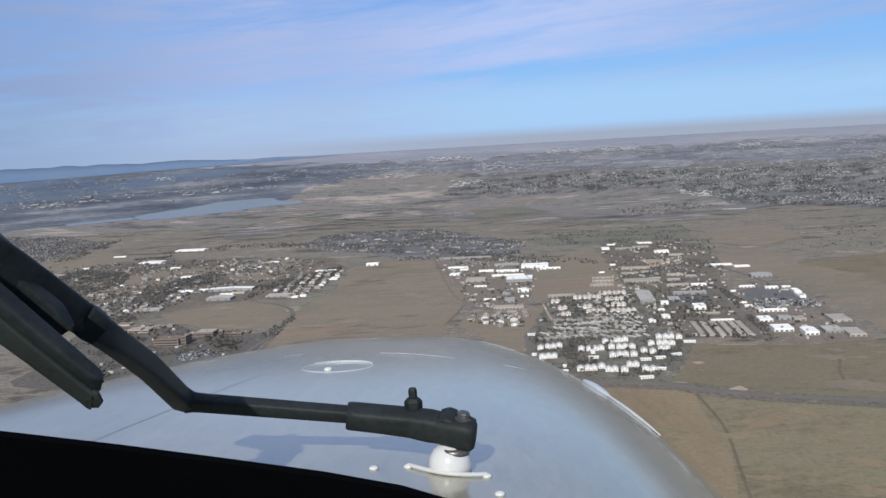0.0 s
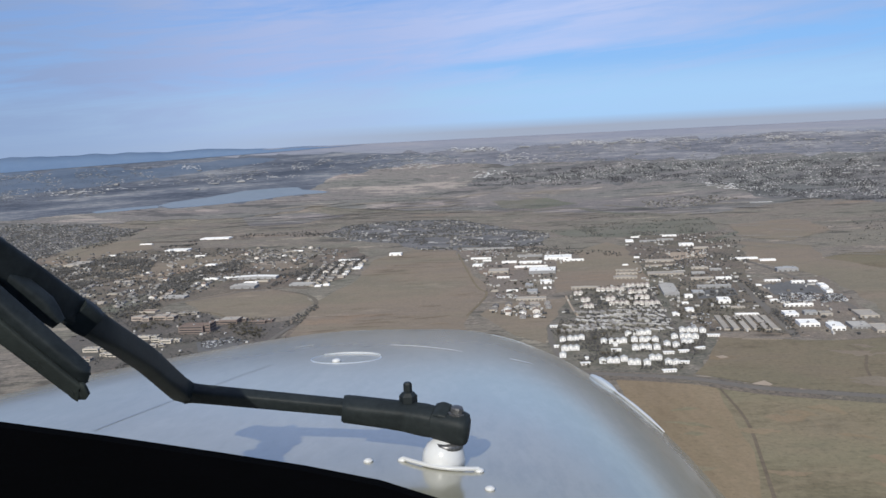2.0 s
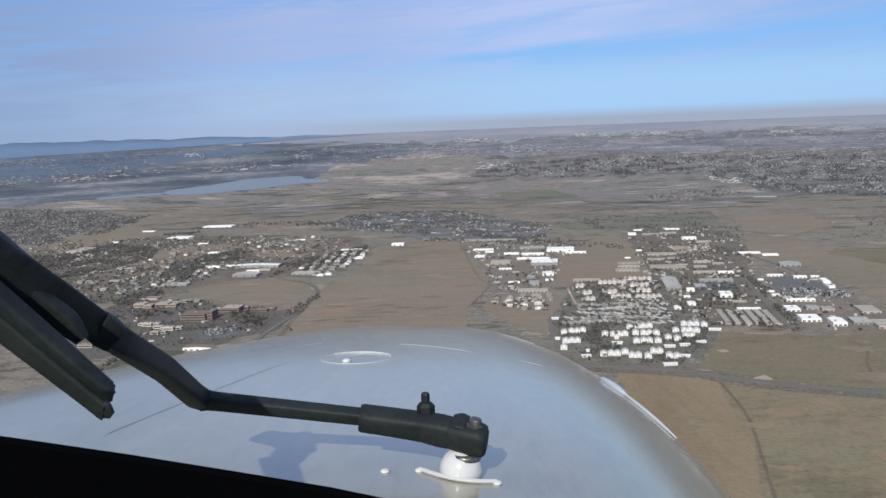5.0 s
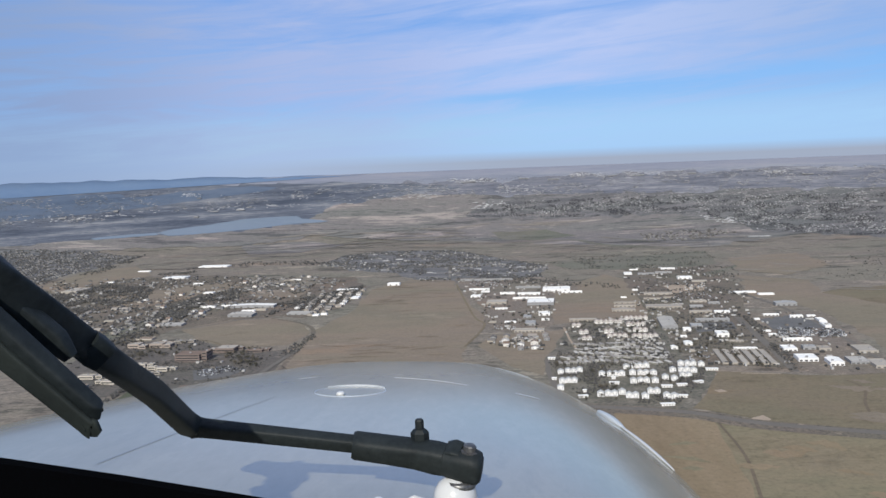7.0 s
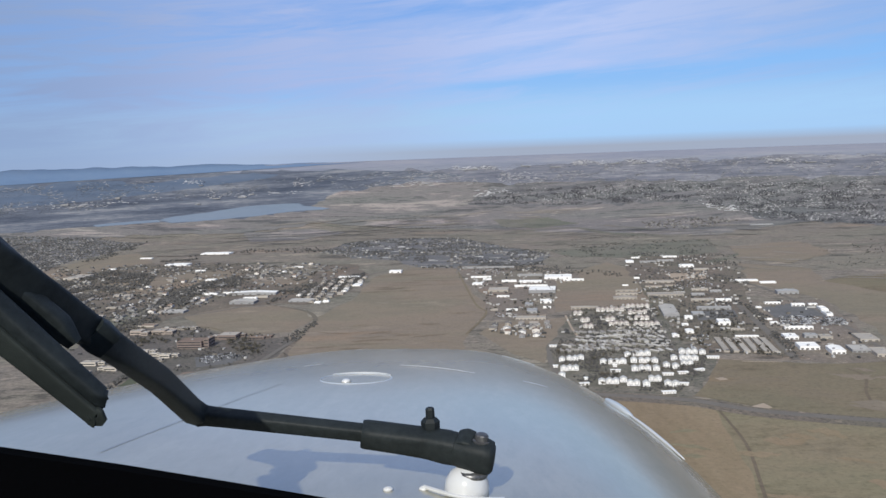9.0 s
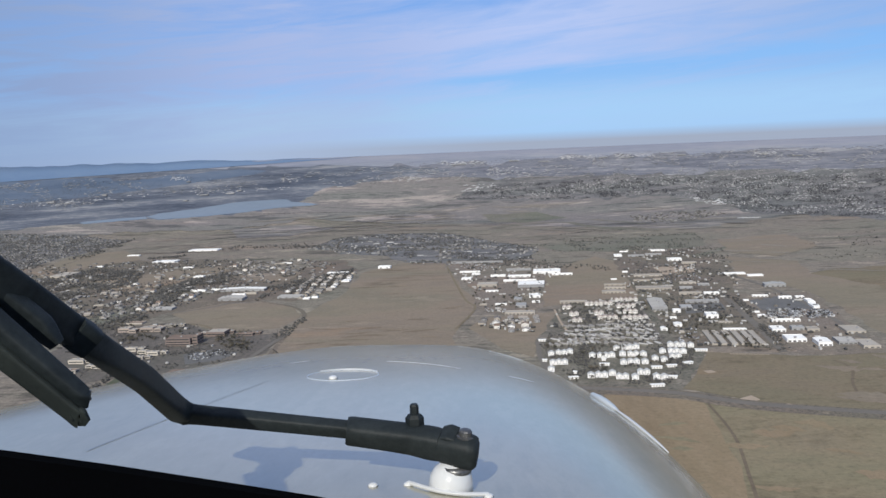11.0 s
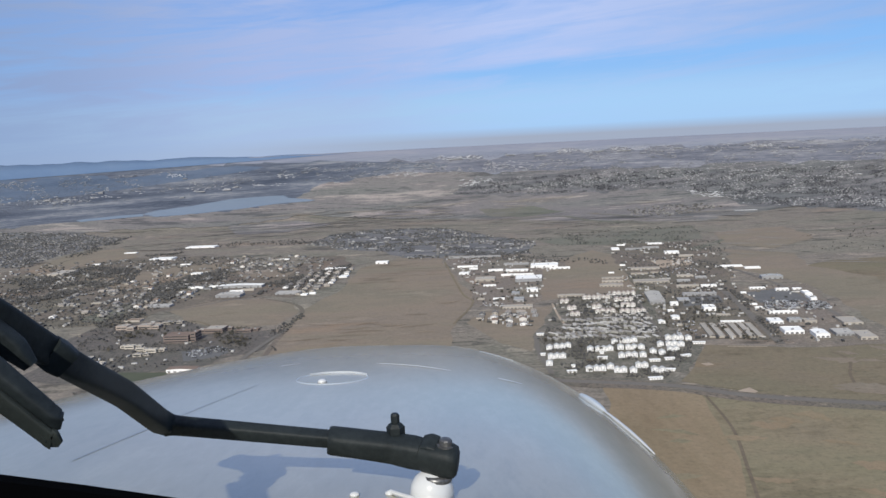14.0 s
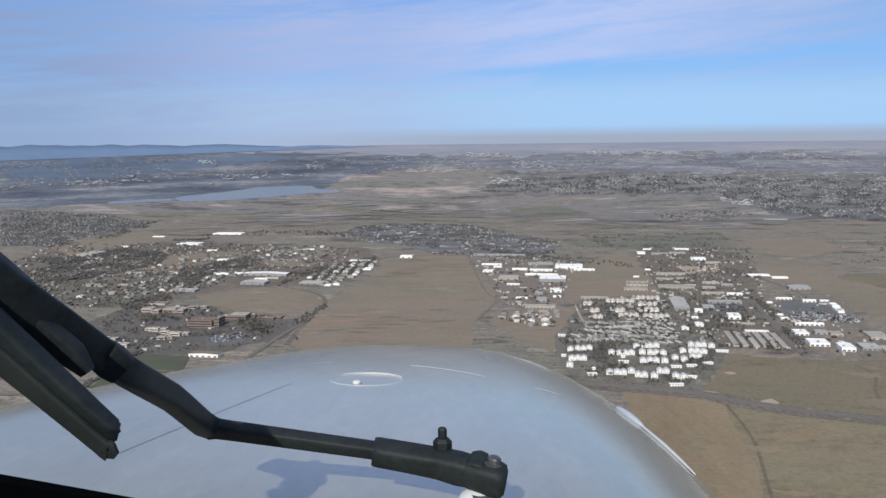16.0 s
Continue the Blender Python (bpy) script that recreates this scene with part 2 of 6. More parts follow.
# pale roofs dulled for distance, the haze held in the colour
HAZY_ROOF = material("haze_dulled_roof", [(0.46, 0.46, 0.47), (0.62, 0.62, 0.62)], 0.06, 0.8, vary=0.5)
WHITE_ROOF = material("white_membrane_roof", [(0.78, 0.77, 0.73), (0.86, 0.85, 0.81)], 0.06, 0.7, vary=0.2)
GREY_ROOF = material("grey_metal_roof", [(0.34, 0.325, 0.295), (0.46, 0.44, 0.405)], 0.06, 0.85, vary=0.3)
BLUE_ROOF = material("blue_grey_metal_roof", [(0.29, 0.295, 0.295), (0.40, 0.405, 0.40)], 0.06, 0.85, vary=0.3)
TAN_ROOF = material("tan_gravel_roof", [(0.3, 0.272, 0.235), (0.42, 0.385, 0.335)], 0.06, 0.85, vary=0.3)
BROWN_ROOF = material("brown_shingle_roof", [(0.17, 0.125, 0.10), (0.24, 0.18, 0.14)], 0.1, 0.9, vary=0.4)
SHINGLE = material("weathered_shingle_roof", [(0.12, 0.115, 0.11), (0.20, 0.185, 0.17), (0.30, 0.27, 0.24)], 0.1, 0.9, vary=0.9)
WHITE_WALL = material("white_siding", [(0.72, 0.71, 0.69), (0.80, 0.79, 0.77)], 0.2, 0.75, vary=0.1)
TAN_WALL = material("tan_block_wall", [(0.31, 0.283, 0.245), (0.41, 0.372, 0.325)], 0.2, 0.85, vary=0.4)
ROSE_WALL = material("rose_tan_block_wall", [(0.30, 0.25, 0.215), (0.38, 0.32, 0.275)], 0.2, 0.85, vary=0.3)
PLASTER_WALL = material("warm_pale_plaster", [(0.44, 0.40, 0.34), (0.54, 0.49, 0.42)], 0.2, 0.85, vary=0.4)
YARD = material("worn_school_yard", [(0.085, 0.078, 0.07), (0.125, 0.113, 0.10), (0.105, 0.096, 0.085), (0.165, 0.146, 0.126)], 0.02, 0.95, scale2=0.1, fine=0.5, span=(0.40, 0.60), tint=0.7, scrub=1)
BRICK_WALL = material("brown_brick_wall", [(0.155, 0.122, 0.108), (0.215, 0.17, 0.15)], 0.3, 0.9, vary=0.3)
PARK_WALL = material("olive_grey_siding", [(0.17, 0.165, 0.145), (0.26, 0.25, 0.22), (0.36, 0.35, 0.315)], 0.2, 0.85, vary=0.9)
GREY_WALL = material("grey_panel_wall", [(0.22, 0.22, 0.225), (0.32, 0.32, 0.32)], 0.2, 0.75, vary=0.3)
FAIRING = material("pale_fairing_paint", [(0.40, 0.44, 0.48), (0.46, 0.50, 0.54)], 9.0, 0.4, coat=0.4, scale2=60.0)
WINDOW_GREY = material("grey_window_glass", [(0.10, 0.105, 0.11), (0.15, 0.155, 0.16)], 0.4, 0.3, spec=0.5)
DARK_OPENING = material("dark_window_glass", [(0.025, 0.03, 0.035), (0.04, 0.045, 0.05)], 0.4, 0.2, spec=0.5)
# far versions of tree and wall colours, blue-greyed with painted haze
HAZY = material("haze_tinted_trees", [(0.05, 0.055, 0.064), (0.076, 0.08, 0.088), (0.115, 0.114, 0.116)], 0.06, 1.0, vary=0.6, island=True)
HAZY_THICKET = material("haze_tinted_thicket", [(0.04, 0.043, 0.05), (0.06, 0.062, 0.069), (0.088, 0.087, 0.09)], 0.06, 1.0, vary=0.6, island=True)
HAZY_HOUSES = material("haze_tinted_walls", [(0.12, 0.124, 0.132), (0.17, 0.172, 0.176), (0.27, 0.27, 0.27), (0.46, 0.455, 0.45)], 0.02, 0.9, vary=1.0, island=True)
# far plain's base colour carries the haze, blue-grey and lightened
HAZE_PLAIN = material("haze_tinted_plain", [(0.168, 0.185, 0.226), (0.204, 0.218, 0.258), (0.252, 0.258, 0.283)], 0.010, 1.0, scale2=0.06, stretch=(0.16, 1.0, 1.0), ringed=True, fine=0.5, span=(0.40, 0.60))
BARK = material("bark", [(0.06, 0.05, 0.04), (0.10, 0.08, 0.065)], 1.0, 0.95)
FOLIAGE = material("dull_winter_foliage", [(0.05, 0.049, 0.037), (0.075, 0.069, 0.053), (0.11, 0.096, 0.073)], 0.15, 0.95, vary=0.7)
FAR_FOLIAGE = material("scattered_winter_trees", [(0.058, 0.059, 0.059), (0.083, 0.081, 0.077), (0.12, 0.112, 0.103)], 0.06, 0.95, vary=0.8, island=True)
FAR_HOUSES = material("scattered_house_walls", [(0.085, 0.08, 0.074), (0.12, 0.113, 0.104), (0.155, 0.147, 0.136), (0.235, 0.228, 0.218)], 0.02, 0.85, vary=1.2, island=True)
CAR_PAINT = material("mixed_car_paint", [(0.1, 0.1, 0.11), (0.32, 0.325, 0.335), (0.58, 0.585, 0.59)], 0.1, 0.35, vary=1.4, island=True)
NOSE_PAINT = material("pale_grey_aircraft_paint", [(0.215, 0.205, 0.145), (0.255, 0.243, 0.172), (0.275, 0.262, 0.19), (0.31, 0.294, 0.216)], 2.6, 0.36, coat=1.0, coat_ior=1.62, scale2=24.0, bump=0.02, coat_rough=0.12, stretch=(2.2, 0.6, 1.5), fine=0.45, span=(0.38, 0.62))
WIPER_BLACK = material("satin_black_metal", [(0.0072, 0.0098, 0.0108), (0.0144, 0.0186, 0.0198), (0.0216, 0.027, 0.0283)], 24.0, 0.55, bump=0.12, scale2=160.0, spec=0.2, span=(0.36, 0.64), fine=0.5)
RUBBER = material("wiper_rubber", [(0.009, 0.012, 0.011), (0.02, 0.026, 0.023)], 20.0, 0.75, bump=0.2, scale2=200.0)
DOME_WHITE = material("white_enamel", [(0.50, 0.51, 0.51), (0.58, 0.59, 0.59)], 8.0, 0.25, coat=0.5)
DARK_STEEL = material("oil_stained_steel", [(0.03, 0.03, 0.032), (0.22, 0.22, 0.22)], 90.0, 0.4, metal=0.7)
# bluer land to the west, again haze in the base colour
HAZE_LAND = material("haze_tinted_far_land", [(0.048, 0.059, 0.082), (0.082, 0.095, 0.123), (0.12, 0.132, 0.158), (0.225, 0.232, 0.242)], 0.012, 1.0, scale2=0.09, stretch=(0.16, 1.0, 1.0), ringed=True, fine=0.5, span=(0.40, 0.60))
GLARE_BLACK = material("matt_black_vinyl", [(0.0005, 0.0005, 0.0005), (0.001, 0.001, 0.001)], 10.0, 0.95, bump=0.1, spec=0.02)
SCRUB = material("dark_winter_scrub", [(0.092, 0.088, 0.081), (0.118, 0.111, 0.101), (0.142, 0.131, 0.117)], 0.02, 0.95, scale2=0.15, fine=0.5, scrub=0.8)
STRAW = material("bleached_dry_grass", [(0.187, 0.166, 0.142), (0.226, 0.2, 0.168), (0.252, 0.217, 0.183)], 0.015, 0.95, scale2=0.1, fine=0.5, scrub=0.8)
# haze tone between ridge and plain, put into the slopes' colour
HAZE_SLOPES = material("haze_tinted_slopes", [(0.075, 0.105, 0.155), (0.095, 0.125, 0.175), (0.115, 0.142, 0.188)], 0.012, 1.0, scale2=0.09, stretch=(0.16, 1.0, 1.0), ringed=True, fine=0.5, span=(0.40, 0.60))
# lightest haze step before the sky, painted as base colour
HAZE_RIM = material("haze_paled_rim", [(0.185, 0.2, 0.25), (0.21, 0.222, 0.268), (0.24, 0.245, 0.278)], 0.010, 1.0, scale2=0.06, stretch=(0.16, 1.0, 1.0), ringed=True, fine=0.5, span=(0.40, 0.60))
SEAM = material("panel_seam_sealant", [(0.222, 0.212, 0.15), (0.25, 0.238, 0.17)], 6.0, 0.36, coat=1.0, coat_ior=1.62, coat_rough=0.12)


# ---- building helpers ----
def part(name, bm, mat, parent=None, label="", smooth=False):
    me = bpy.data.meshes.new(name)
    bm.to_mesh(me)
    bm.free()
    me.materials.append(mat)
    if smooth:
        me.shade_smooth()
    ob = new(name, me)
    if parent is not None:
        ob.parent = parent
    return tagged(ob, label)


def raw(name, verts, faces, mat, parent=None, label="", smooth=False):
    me = bpy.data.meshes.new(name)
    me.from_pydata(verts, [], faces)
    me.materials.append(mat)
    if smooth:
        me.shade_smooth()
    ob = new(name, me)
    if parent is not None:
        ob.parent = parent
    return tagged(ob, label)


def thing(name, m, label, category, group="", kind=""):
    ob = new(name)
    ob.matrix_basis = m
    return tagged(ob, label, category, group, kind)


FLAT, RIM, RISE = 3600.0, 4850.0, 278.0


def ground_z(x, y):
    """Height of the land: level, then a long rise to the far horizon."""
    s = min(1.0, max(0.0, (math.hypot(x, y) - FLAT) / (RIM - FLAT)))
    return RISE * s ** 1.6


def top_z(x, y):
    """Height on which far things stand: over the covers laid on the rising land."""
    return ground_z(x, y) + 1.9 * min(1.0, max(0.0, (math.hypot(x, y) - 3400) / 200))


# ---- land ----
def build_ground():
    radii = [0.0] + [150.0 * i for i in range(1, 24)] + [3600.0 + 25.0 * i for i in range(0, 51)]
    turns = 240
    verts, faces = [(0, 0, 0)], []
    for r in radii[1:]:
        for k in range(turns):
            a = 2 * math.pi * k / turns
            x, y = r * math.sin(a), r * math.cos(a)
            verts.append((x, y, ground_z(x, y)))
    for k in range(turns):
        faces.append((0, 1 + (k + 1) % turns, 1 + k))
    for i in range(len(radii) - 2):
        a, b = 1 + i * turns, 1 + (i + 1) * turns
        for k in range(turns):
            n = (k + 1) % turns
            faces.append((a + k, a + n, b + n, b + k))
    ob = raw("ground", verts, faces, DRY, smooth=True)
    return tagged(ob, "dry brown winter grassland plain", "ground", kind="structure")


build_ground()


layers = [0]


def densify(points, step=40.0):
    """The outline with points between its corners; far out it follows circles round the plain's middle."""
    ring = []
    n = len(points)
    for i in range(n):
        a, b = Vector(points[i]), Vector(points[(i + 1) % n])
        steps = max(2, min(120, int((b - a).length / step)))
        ra, rb = a.length, b.length
        ta, tb = math.atan2(a.x, a.y), math.atan2(b.x, b.y)
        for k in range(steps):
            t = k / steps
            if min(ra, rb) > 3000:
                r, w = ra + (rb - ra) * t, ta + (tb - ta) * t
                ring.append(Vector((r * math.sin(w), r * math.cos(w))))
            else:
                ring.append(a.lerp(b, t))
    return ring


def build_far_plain():
    """The last stretch of the plain, with haze painted into its colour."""
    verts, faces = [], []
    for i in range(241):
        a = 2 * math.pi * i / 240
        for r in (4330 + 60 * noise.noise((i * 0.21, 0, 0)), 4450, 4500, 4550, 4600, 4650, 4700, 4750, 4800, 4850, 4890):
            x, y = r * math.sin(a), r * math.cos(a)
            verts.append((x, y, ground_z(x, y) + (0.2 if r < 4820 else 1.0)))
    for i in range(240):
        for k in range(10):
            b = 11 * i + k
            faces.append((b, b + 11, b + 12, b + 1))
    return tagged(raw("backdrop_plain", verts, faces, HAZE_PLAIN, smooth=True), "plain near the horizon, painted haze grey", "plain", kind="structure")


build_far_plain()


def build_rim():
    """The last rim of the plain under the dusty sky, its paleness painted haze."""
    verts, faces = [], []
    for i in range(481):
        a = 2 * math.pi * i / 480
        for r, up in ((4768 + 14 * noise.noise((i * 0.7, 4.0, 0)), 0.35), (4815, 1.6), (4850, 2.2), (4895, 2.2)):
            x, y = r * math.sin(a), r * math.cos(a)
            verts.append((x, y, ground_z(x, y) + up))
    for i in range(480):
        for k in range(3):
            b = 4 * i + k
            faces.append((b, b + 4, b + 5, b + 1))
    return tagged(raw("backdrop_rim", verts, faces, HAZE_RIM, smooth=True), "farthest rim of the plain, painted haze pale", "plain", kind="structure")


build_rim()


def patch(name, points, mat, label, category="field", lift=0.05, ragged=6.0, seed=1, kind="structure"):
    """A piece of land with its own cover: a polygon with an uneven outline, laid on the ground."""
    layers[0] += 1
    ring = []
    for p in densify(points, 18.0):
        q = Vector((p.x / 70, p.y / 70, seed * 1.7))
        ring.append(p + 1.6 * ragged * Vector((noise.noise(q), noise.noise(q + Vector((9, 4, 0))))))
    bm = bmesh.new()
    face = bm.faces.new([bm.verts.new((p.x, p.y, 0)) for p in ring])
    if face.normal.z < 0 or face.calc_area() and sum(a.x * b.y - b.x * a.y for a, b in zip(ring, ring[1:] + ring[:1])) < 0:
        face.normal_flip()
    bmesh.ops.triangulate(bm, faces=bm.faces[:])
    if max(p.length for p in ring) > FLAT:
        for _ in range(7):
            long_edges = [e for e in bm.edges if e.calc_length() > 38]
            if not long_edges:
                break
            bmesh.ops.subdivide_edges(bm, edges=long_edges, cuts=1)
            bmesh.ops.triangulate(bm, faces=bm.faces[:])
    for v in bm.verts:
        far = math.hypot(v.co.x, v.co.y)
        v.co.z = ground_z(v.co.x, v.co.y) + lift + 0.012 * layers[0] + (0.8 + (0.14 * layers[0] if layers[0] < 10 else 0.0)) * min(1.0, max(0.0, (far - 3400) / 200))
    return tagged(part(name, bm, mat), label, category, kind=kind)


def strip(name, points, width, mat, label, category="road", lift=0.05):
    """A road or track along a line of points."""
    layers[0] += 1
    verts, faces = [], []
    pts = [Vector(p) for p in points]
    smooth = []
    for i in range(len(pts) - 1):
        p0, p1, p2, p3 = pts[max(0, i - 1)], pts[i], pts[i + 1], pts[min(len(pts) - 1, i + 2)]
        for k in range(8):
            t = k / 8
            smooth.append(0.5 * (2 * p1 + (p2 - p0) * t + (2 * p0 - 5 * p1 + 4 * p2 - p3) * t * t + (3 * p1 - p0 - 3 * p2 + p3) * t ** 3))
    smooth.append(pts[-1])
    for i, p in enumerate(smooth):
        d = smooth[min(i + 1, len(smooth) - 1)] - smooth[max(i - 1, 0)]
        s = Vector((-d.y, d.x)).normalized() * width / 2
        for q in (p + s, p - s):
            verts.append((q.x, q.y, ground_z(q.x, q.y) + lift + 0.012 * layers[0]))
    for i in range(len(smooth) - 1):
        faces.append((2 * i, 2 * i + 1, 2 * i + 3, 2 * i + 2))
    return tagged(raw(name, verts, faces, mat), label, category, kind="structure")


patch("distant_town", [(-1115, 4465), (-64, 4673), (898, 4609), (2371, 4041), (2142, 3647), (1326, 4071), (272, 4375), (-717, 4387)], HAZE_TOWN, "distant town spread along the horizon, haze in its colour", "town", ragged=55)
patch("distant_town", [(-2515, 3976), (-1893, 4337), (-1513, 4505), (-940, 4652), (-508, 4651), (-16, 4551), (-315, 4499), (-564, 4321), (-609, 4115), (-674, 4019), (-1007, 3884), (-1395, 3729), (-1705, 3583), (-2122, 3317)], HAZE_LAND, "distant suburbs beside the reservoir, haze in their colour", "town", ragged=45, seed=2)
patch("distant_slopes", [(-2320, 4107), (-1994, 4236), (-1616, 4368), (-1167, 4564), (-1020, 4586), (-1148, 4480), (-1580, 4263), (-1810, 4131), (-1977, 3956), (-2172, 3827)], HAZE_SLOPES, "slopes below the ridge, tinted blue with painted haze", "hills", ragged=40, seed=8)
patch("grassland", [(-720, 4105), (-640, 4330), (-285, 4488), (158, 4414), (561, 4366), (1277, 3921), (1331, 3291), (858, 2935), (404, 3185), (-116, 3522), (-629, 3792), (-931, 3573), (-1439, 3520), (-1896, 3087), (-2088, 3413), (-1675, 3625), (-1380, 3759), (-986, 3904), (-790, 4015)], HAZE_GRASS, "winter grassland far off, greyed by haze in its colour", "field", ragged=30, seed=60)
patch("suburb_ground", [(127, 4364), (842, 4332), (1309, 4185), (2223, 3787), (1634, 2777), (1188, 3441), (1177, 3688), (967, 3920), (505, 3960), (34, 4066)], SUBURB, "ground of a wide grey suburb", "town", ragged=40, seed=3)
patch("suburb_ground", [(-1953, 3419), (-1753, 3482), (-1534, 3464), (-1256, 3310), (-1277, 3012), (-1314, 2782), (-1298, 2558), (-1490, 2590)], SUBURB, "ground of a grey suburb", "town", ragged=10, seed=4)
patch("reservoir", [(-1380, 3818), (-1321, 3889), (-1189, 3975), (-1053, 4076), (-928, 4128), (-807, 4148), (-771, 4100), (-638, 4067), (-667, 4039), (-770, 4013), (-916, 3945), (-1057, 3873), (-1194, 3810), (-1310, 3775)], WATER, "grey-blue reservoir with a flat surface", "lake", ragged=8, seed=5)
patch("reservoir", [(-1632, 3697), (-1530, 3756), (-1383, 3827), (-1358, 3781), (-1492, 3722), (-1597, 3672)], WATER, "narrow shallow arm of the reservoir", "lake", ragged=5, seed=6)
patch("pasture", [(489, 2723), (801, 2805), (739, 2473), (552, 2378), (310, 2462), (261, 2621)], GREEN, "dull green winter pasture with trees", "field", seed=7)
patch("pasture", [(721, 1842), (868, 1953), (1098, 1996), (877, 1593), (784, 1714)], TAN, "olive-brown winter pasture", "field", seed=8)
patch("village_ground", [(-480, 2796), (-432, 3068), (-256, 3194), (-21, 3116), (95, 2879), (256, 2579), (215, 2331), (104, 2297), (-19, 2291), (-112, 2319), (-187, 2499), (-335, 2615)], SUBURB, "ground of a village between trees", "town", seed=9, ragged=20)
patch("suburb_ground", [(-1205, 1940), (-1333, 2628), (-913, 2654), (-317, 2465), (-261, 2255), (-272, 1982), (-334, 1800), (-417, 1846), (-508, 1813), (-571, 1738), (-667, 1592), (-787, 1615)], TOWN, "ground of a leafy suburb", "town", seed=10, ragged=20)
patch("school_ground", [(-690, 1596), (-533, 1617), (-405, 1503), (-322, 1497), (-321, 1354), (-379, 1263), (-546, 1189), (-626, 1200), (-694, 1417)], YARD, "worn ground round low school buildings", "yard", seed=11, ragged=20)
patch("paved_lot", [(-448, 1352), (-398, 1382), (-356, 1352), (-375, 1305), (-425, 1285)], ASPHALT, "dark paved car park beside the school", "yard", seed=55, ragged=2)
patch("brown_field", [(21, 1469), (48, 1552), (196, 1585), (182, 1420), (132, 1361), (114, 1245), (72, 1306)], FIELD, "bare brown lot beside a housing estate", "field", seed=51, ragged=2)
patch("brown_field", [(272, 2169), (387, 2334), (421, 2230), (403, 2015), (356, 1860), (257, 1951)], FIELD, "bare brown lot between yards", "field", seed=52, ragged=5)
patch("brown_field", [(723, 2223), (848, 2095), (807, 1900), (868, 1727), (822, 1492), (656, 1189), (654, 1278), (705, 1586), (694, 1773), (632, 1907)], FIELD, "bare brown grassland beside yards", "field", seed=53, ragged=10)
patch("brown_field", [(-143, 2362), (-27, 2315), (-16, 2134), (40, 1727), (40, 1636), (3, 1511), (-17, 1233), (-208, 1169), (-303, 1314), (-299, 1651), (-249, 1899), (-240, 2198)], FIELD, "large bare brown field", "field", seed=12)
patch("fallow_field", [(-592, 1730), (-507, 1806), (-411, 1817), (-332, 1735), (-307, 1647), (-328, 1527), (-429, 1517), (-522, 1615)], FIELD, "pale fallow field", "field", seed=13)
patch("industrial_ground", [(-19, 2347), (136, 2321), (272, 2169), (294, 2028), (227, 1976), (164, 1638), (88, 1555), (39, 1666), (45, 1864), (2, 2082)], GRAVEL, "paved yards of an industrial estate", "yard", seed=14, ragged=13)
patch("industrial_ground", [(453, 2439), (691, 2421), (661, 2033), (585, 1729), (492, 1217), (356, 1283), (358, 1595), (368, 1857)], TOWN, "worn yards of an industrial estate", "yard", seed=15, ragged=13)
patch("industrial_ground", [(564, 1701), (715, 1684), (678, 1524), (628, 1228), (619, 1179), (492, 1217), (527, 1530)], GRAVEL, "grey yards of an industrial estate", "yard", seed=16, ragged=13)
patch("estate_ground", [(205, 1652), (267, 1694), (375, 1694), (352, 1442), (341, 1278), (377, 1257), (350, 1190), (292, 1070), (268, 1045), (201, 1067), (132, 1092), (117, 1196), (126, 1335)], ESTATE, "ground of a housing estate", "estate", seed=17)
patch("brown_field", [(370, 1237), (486, 1201), (656, 1189), (518, 936), (381, 974), (281, 1056), (326, 1148)], TAN, "bare brown field beside a road", "field", seed=18)
patch("ochre_field", [(186, 1058), (247, 1037), (300, 997), (270, 743), (240, 619), (137, 627)], OCHRE, "ochre stubble field", "field", seed=19)
patch("fallow_field", [(296, 1000), (352, 968), (388, 953), (454, 927), (505, 905), (340, 611), (234, 619), (258, 743)], FALLOW, "pale fallow field", "field", seed=20)
patch("brown_field", [(219, 2022), (267, 2026), (409, 2060), (367, 1683), (205, 1652), (168, 1637)], FIELD, "bare brown lot between yards", "field", seed=21)
patch("bare_spot", [(339, 1009), (357, 1019), (362, 1002), (343, 988)], PALE, "pale bare spot of earth", "earth", seed=22, ragged=2)
patch("bare_spot", [(334, 1136), (346, 1139), (350, 1128), (338, 1124)], PALE, "small pale bare spot of earth", "earth", seed=54, ragged=1.5)
strip("dirt_track", [(398, 1222), (412, 1219), (430, 1215), (452, 1210)], 3.5, PALE, "pale streak of bare earth along a field edge", "earth")
strip("dirt_track", [(525, 1165), (528, 1120), (497, 1050), (478, 985)], 4, SHADED_TRACK, "dark gully down a bare field", "track")
patch("paved_lot", [(563, 1619), (623, 1648), (667, 1595), (650, 1519), (554, 1519)], ASPHALT, "grey paved storage lot", "yard", seed=23, ragged=2)
patch("paved_lot", [(429, 1602), (506, 1608), (494, 1537), (416, 1517)], ASPHALT, "grey paved storage lot", "yard", seed=24, ragged=2)
patch("bare_lot", [(490, 2084), (593, 2103), (569, 1995), (488, 1964)], PALE, "bare tan graded lot", "yard", seed=25, ragged=2)
strip("verge", [(60, 1128), (139, 1080), (267, 1036), (352, 978), (510, 914)], 36, TOWN, "worn grey-brown verge beside a country road", "verge")
strip("road", [(60, 1130), (139, 1086), (267, 1043), (352, 985), (510, 923)], 14, ROAD, "grey two-lane country road", "road")
strip("road", [(356, 1686), (334, 1445), (316, 1264), (308, 1157)], 9, ROAD, "grey street through the housing estate", "road")
strip("road", [(542, 1740), (511, 1482), (485, 1282), (476, 1219)], 13, ROAD, "grey street through the industrial estate", "road")
strip("road", [(431, 2320), (521, 2124), (622, 1953), (654, 1616), (619, 1229)], 9, ROAD, "grey street through the industrial estate", "road")
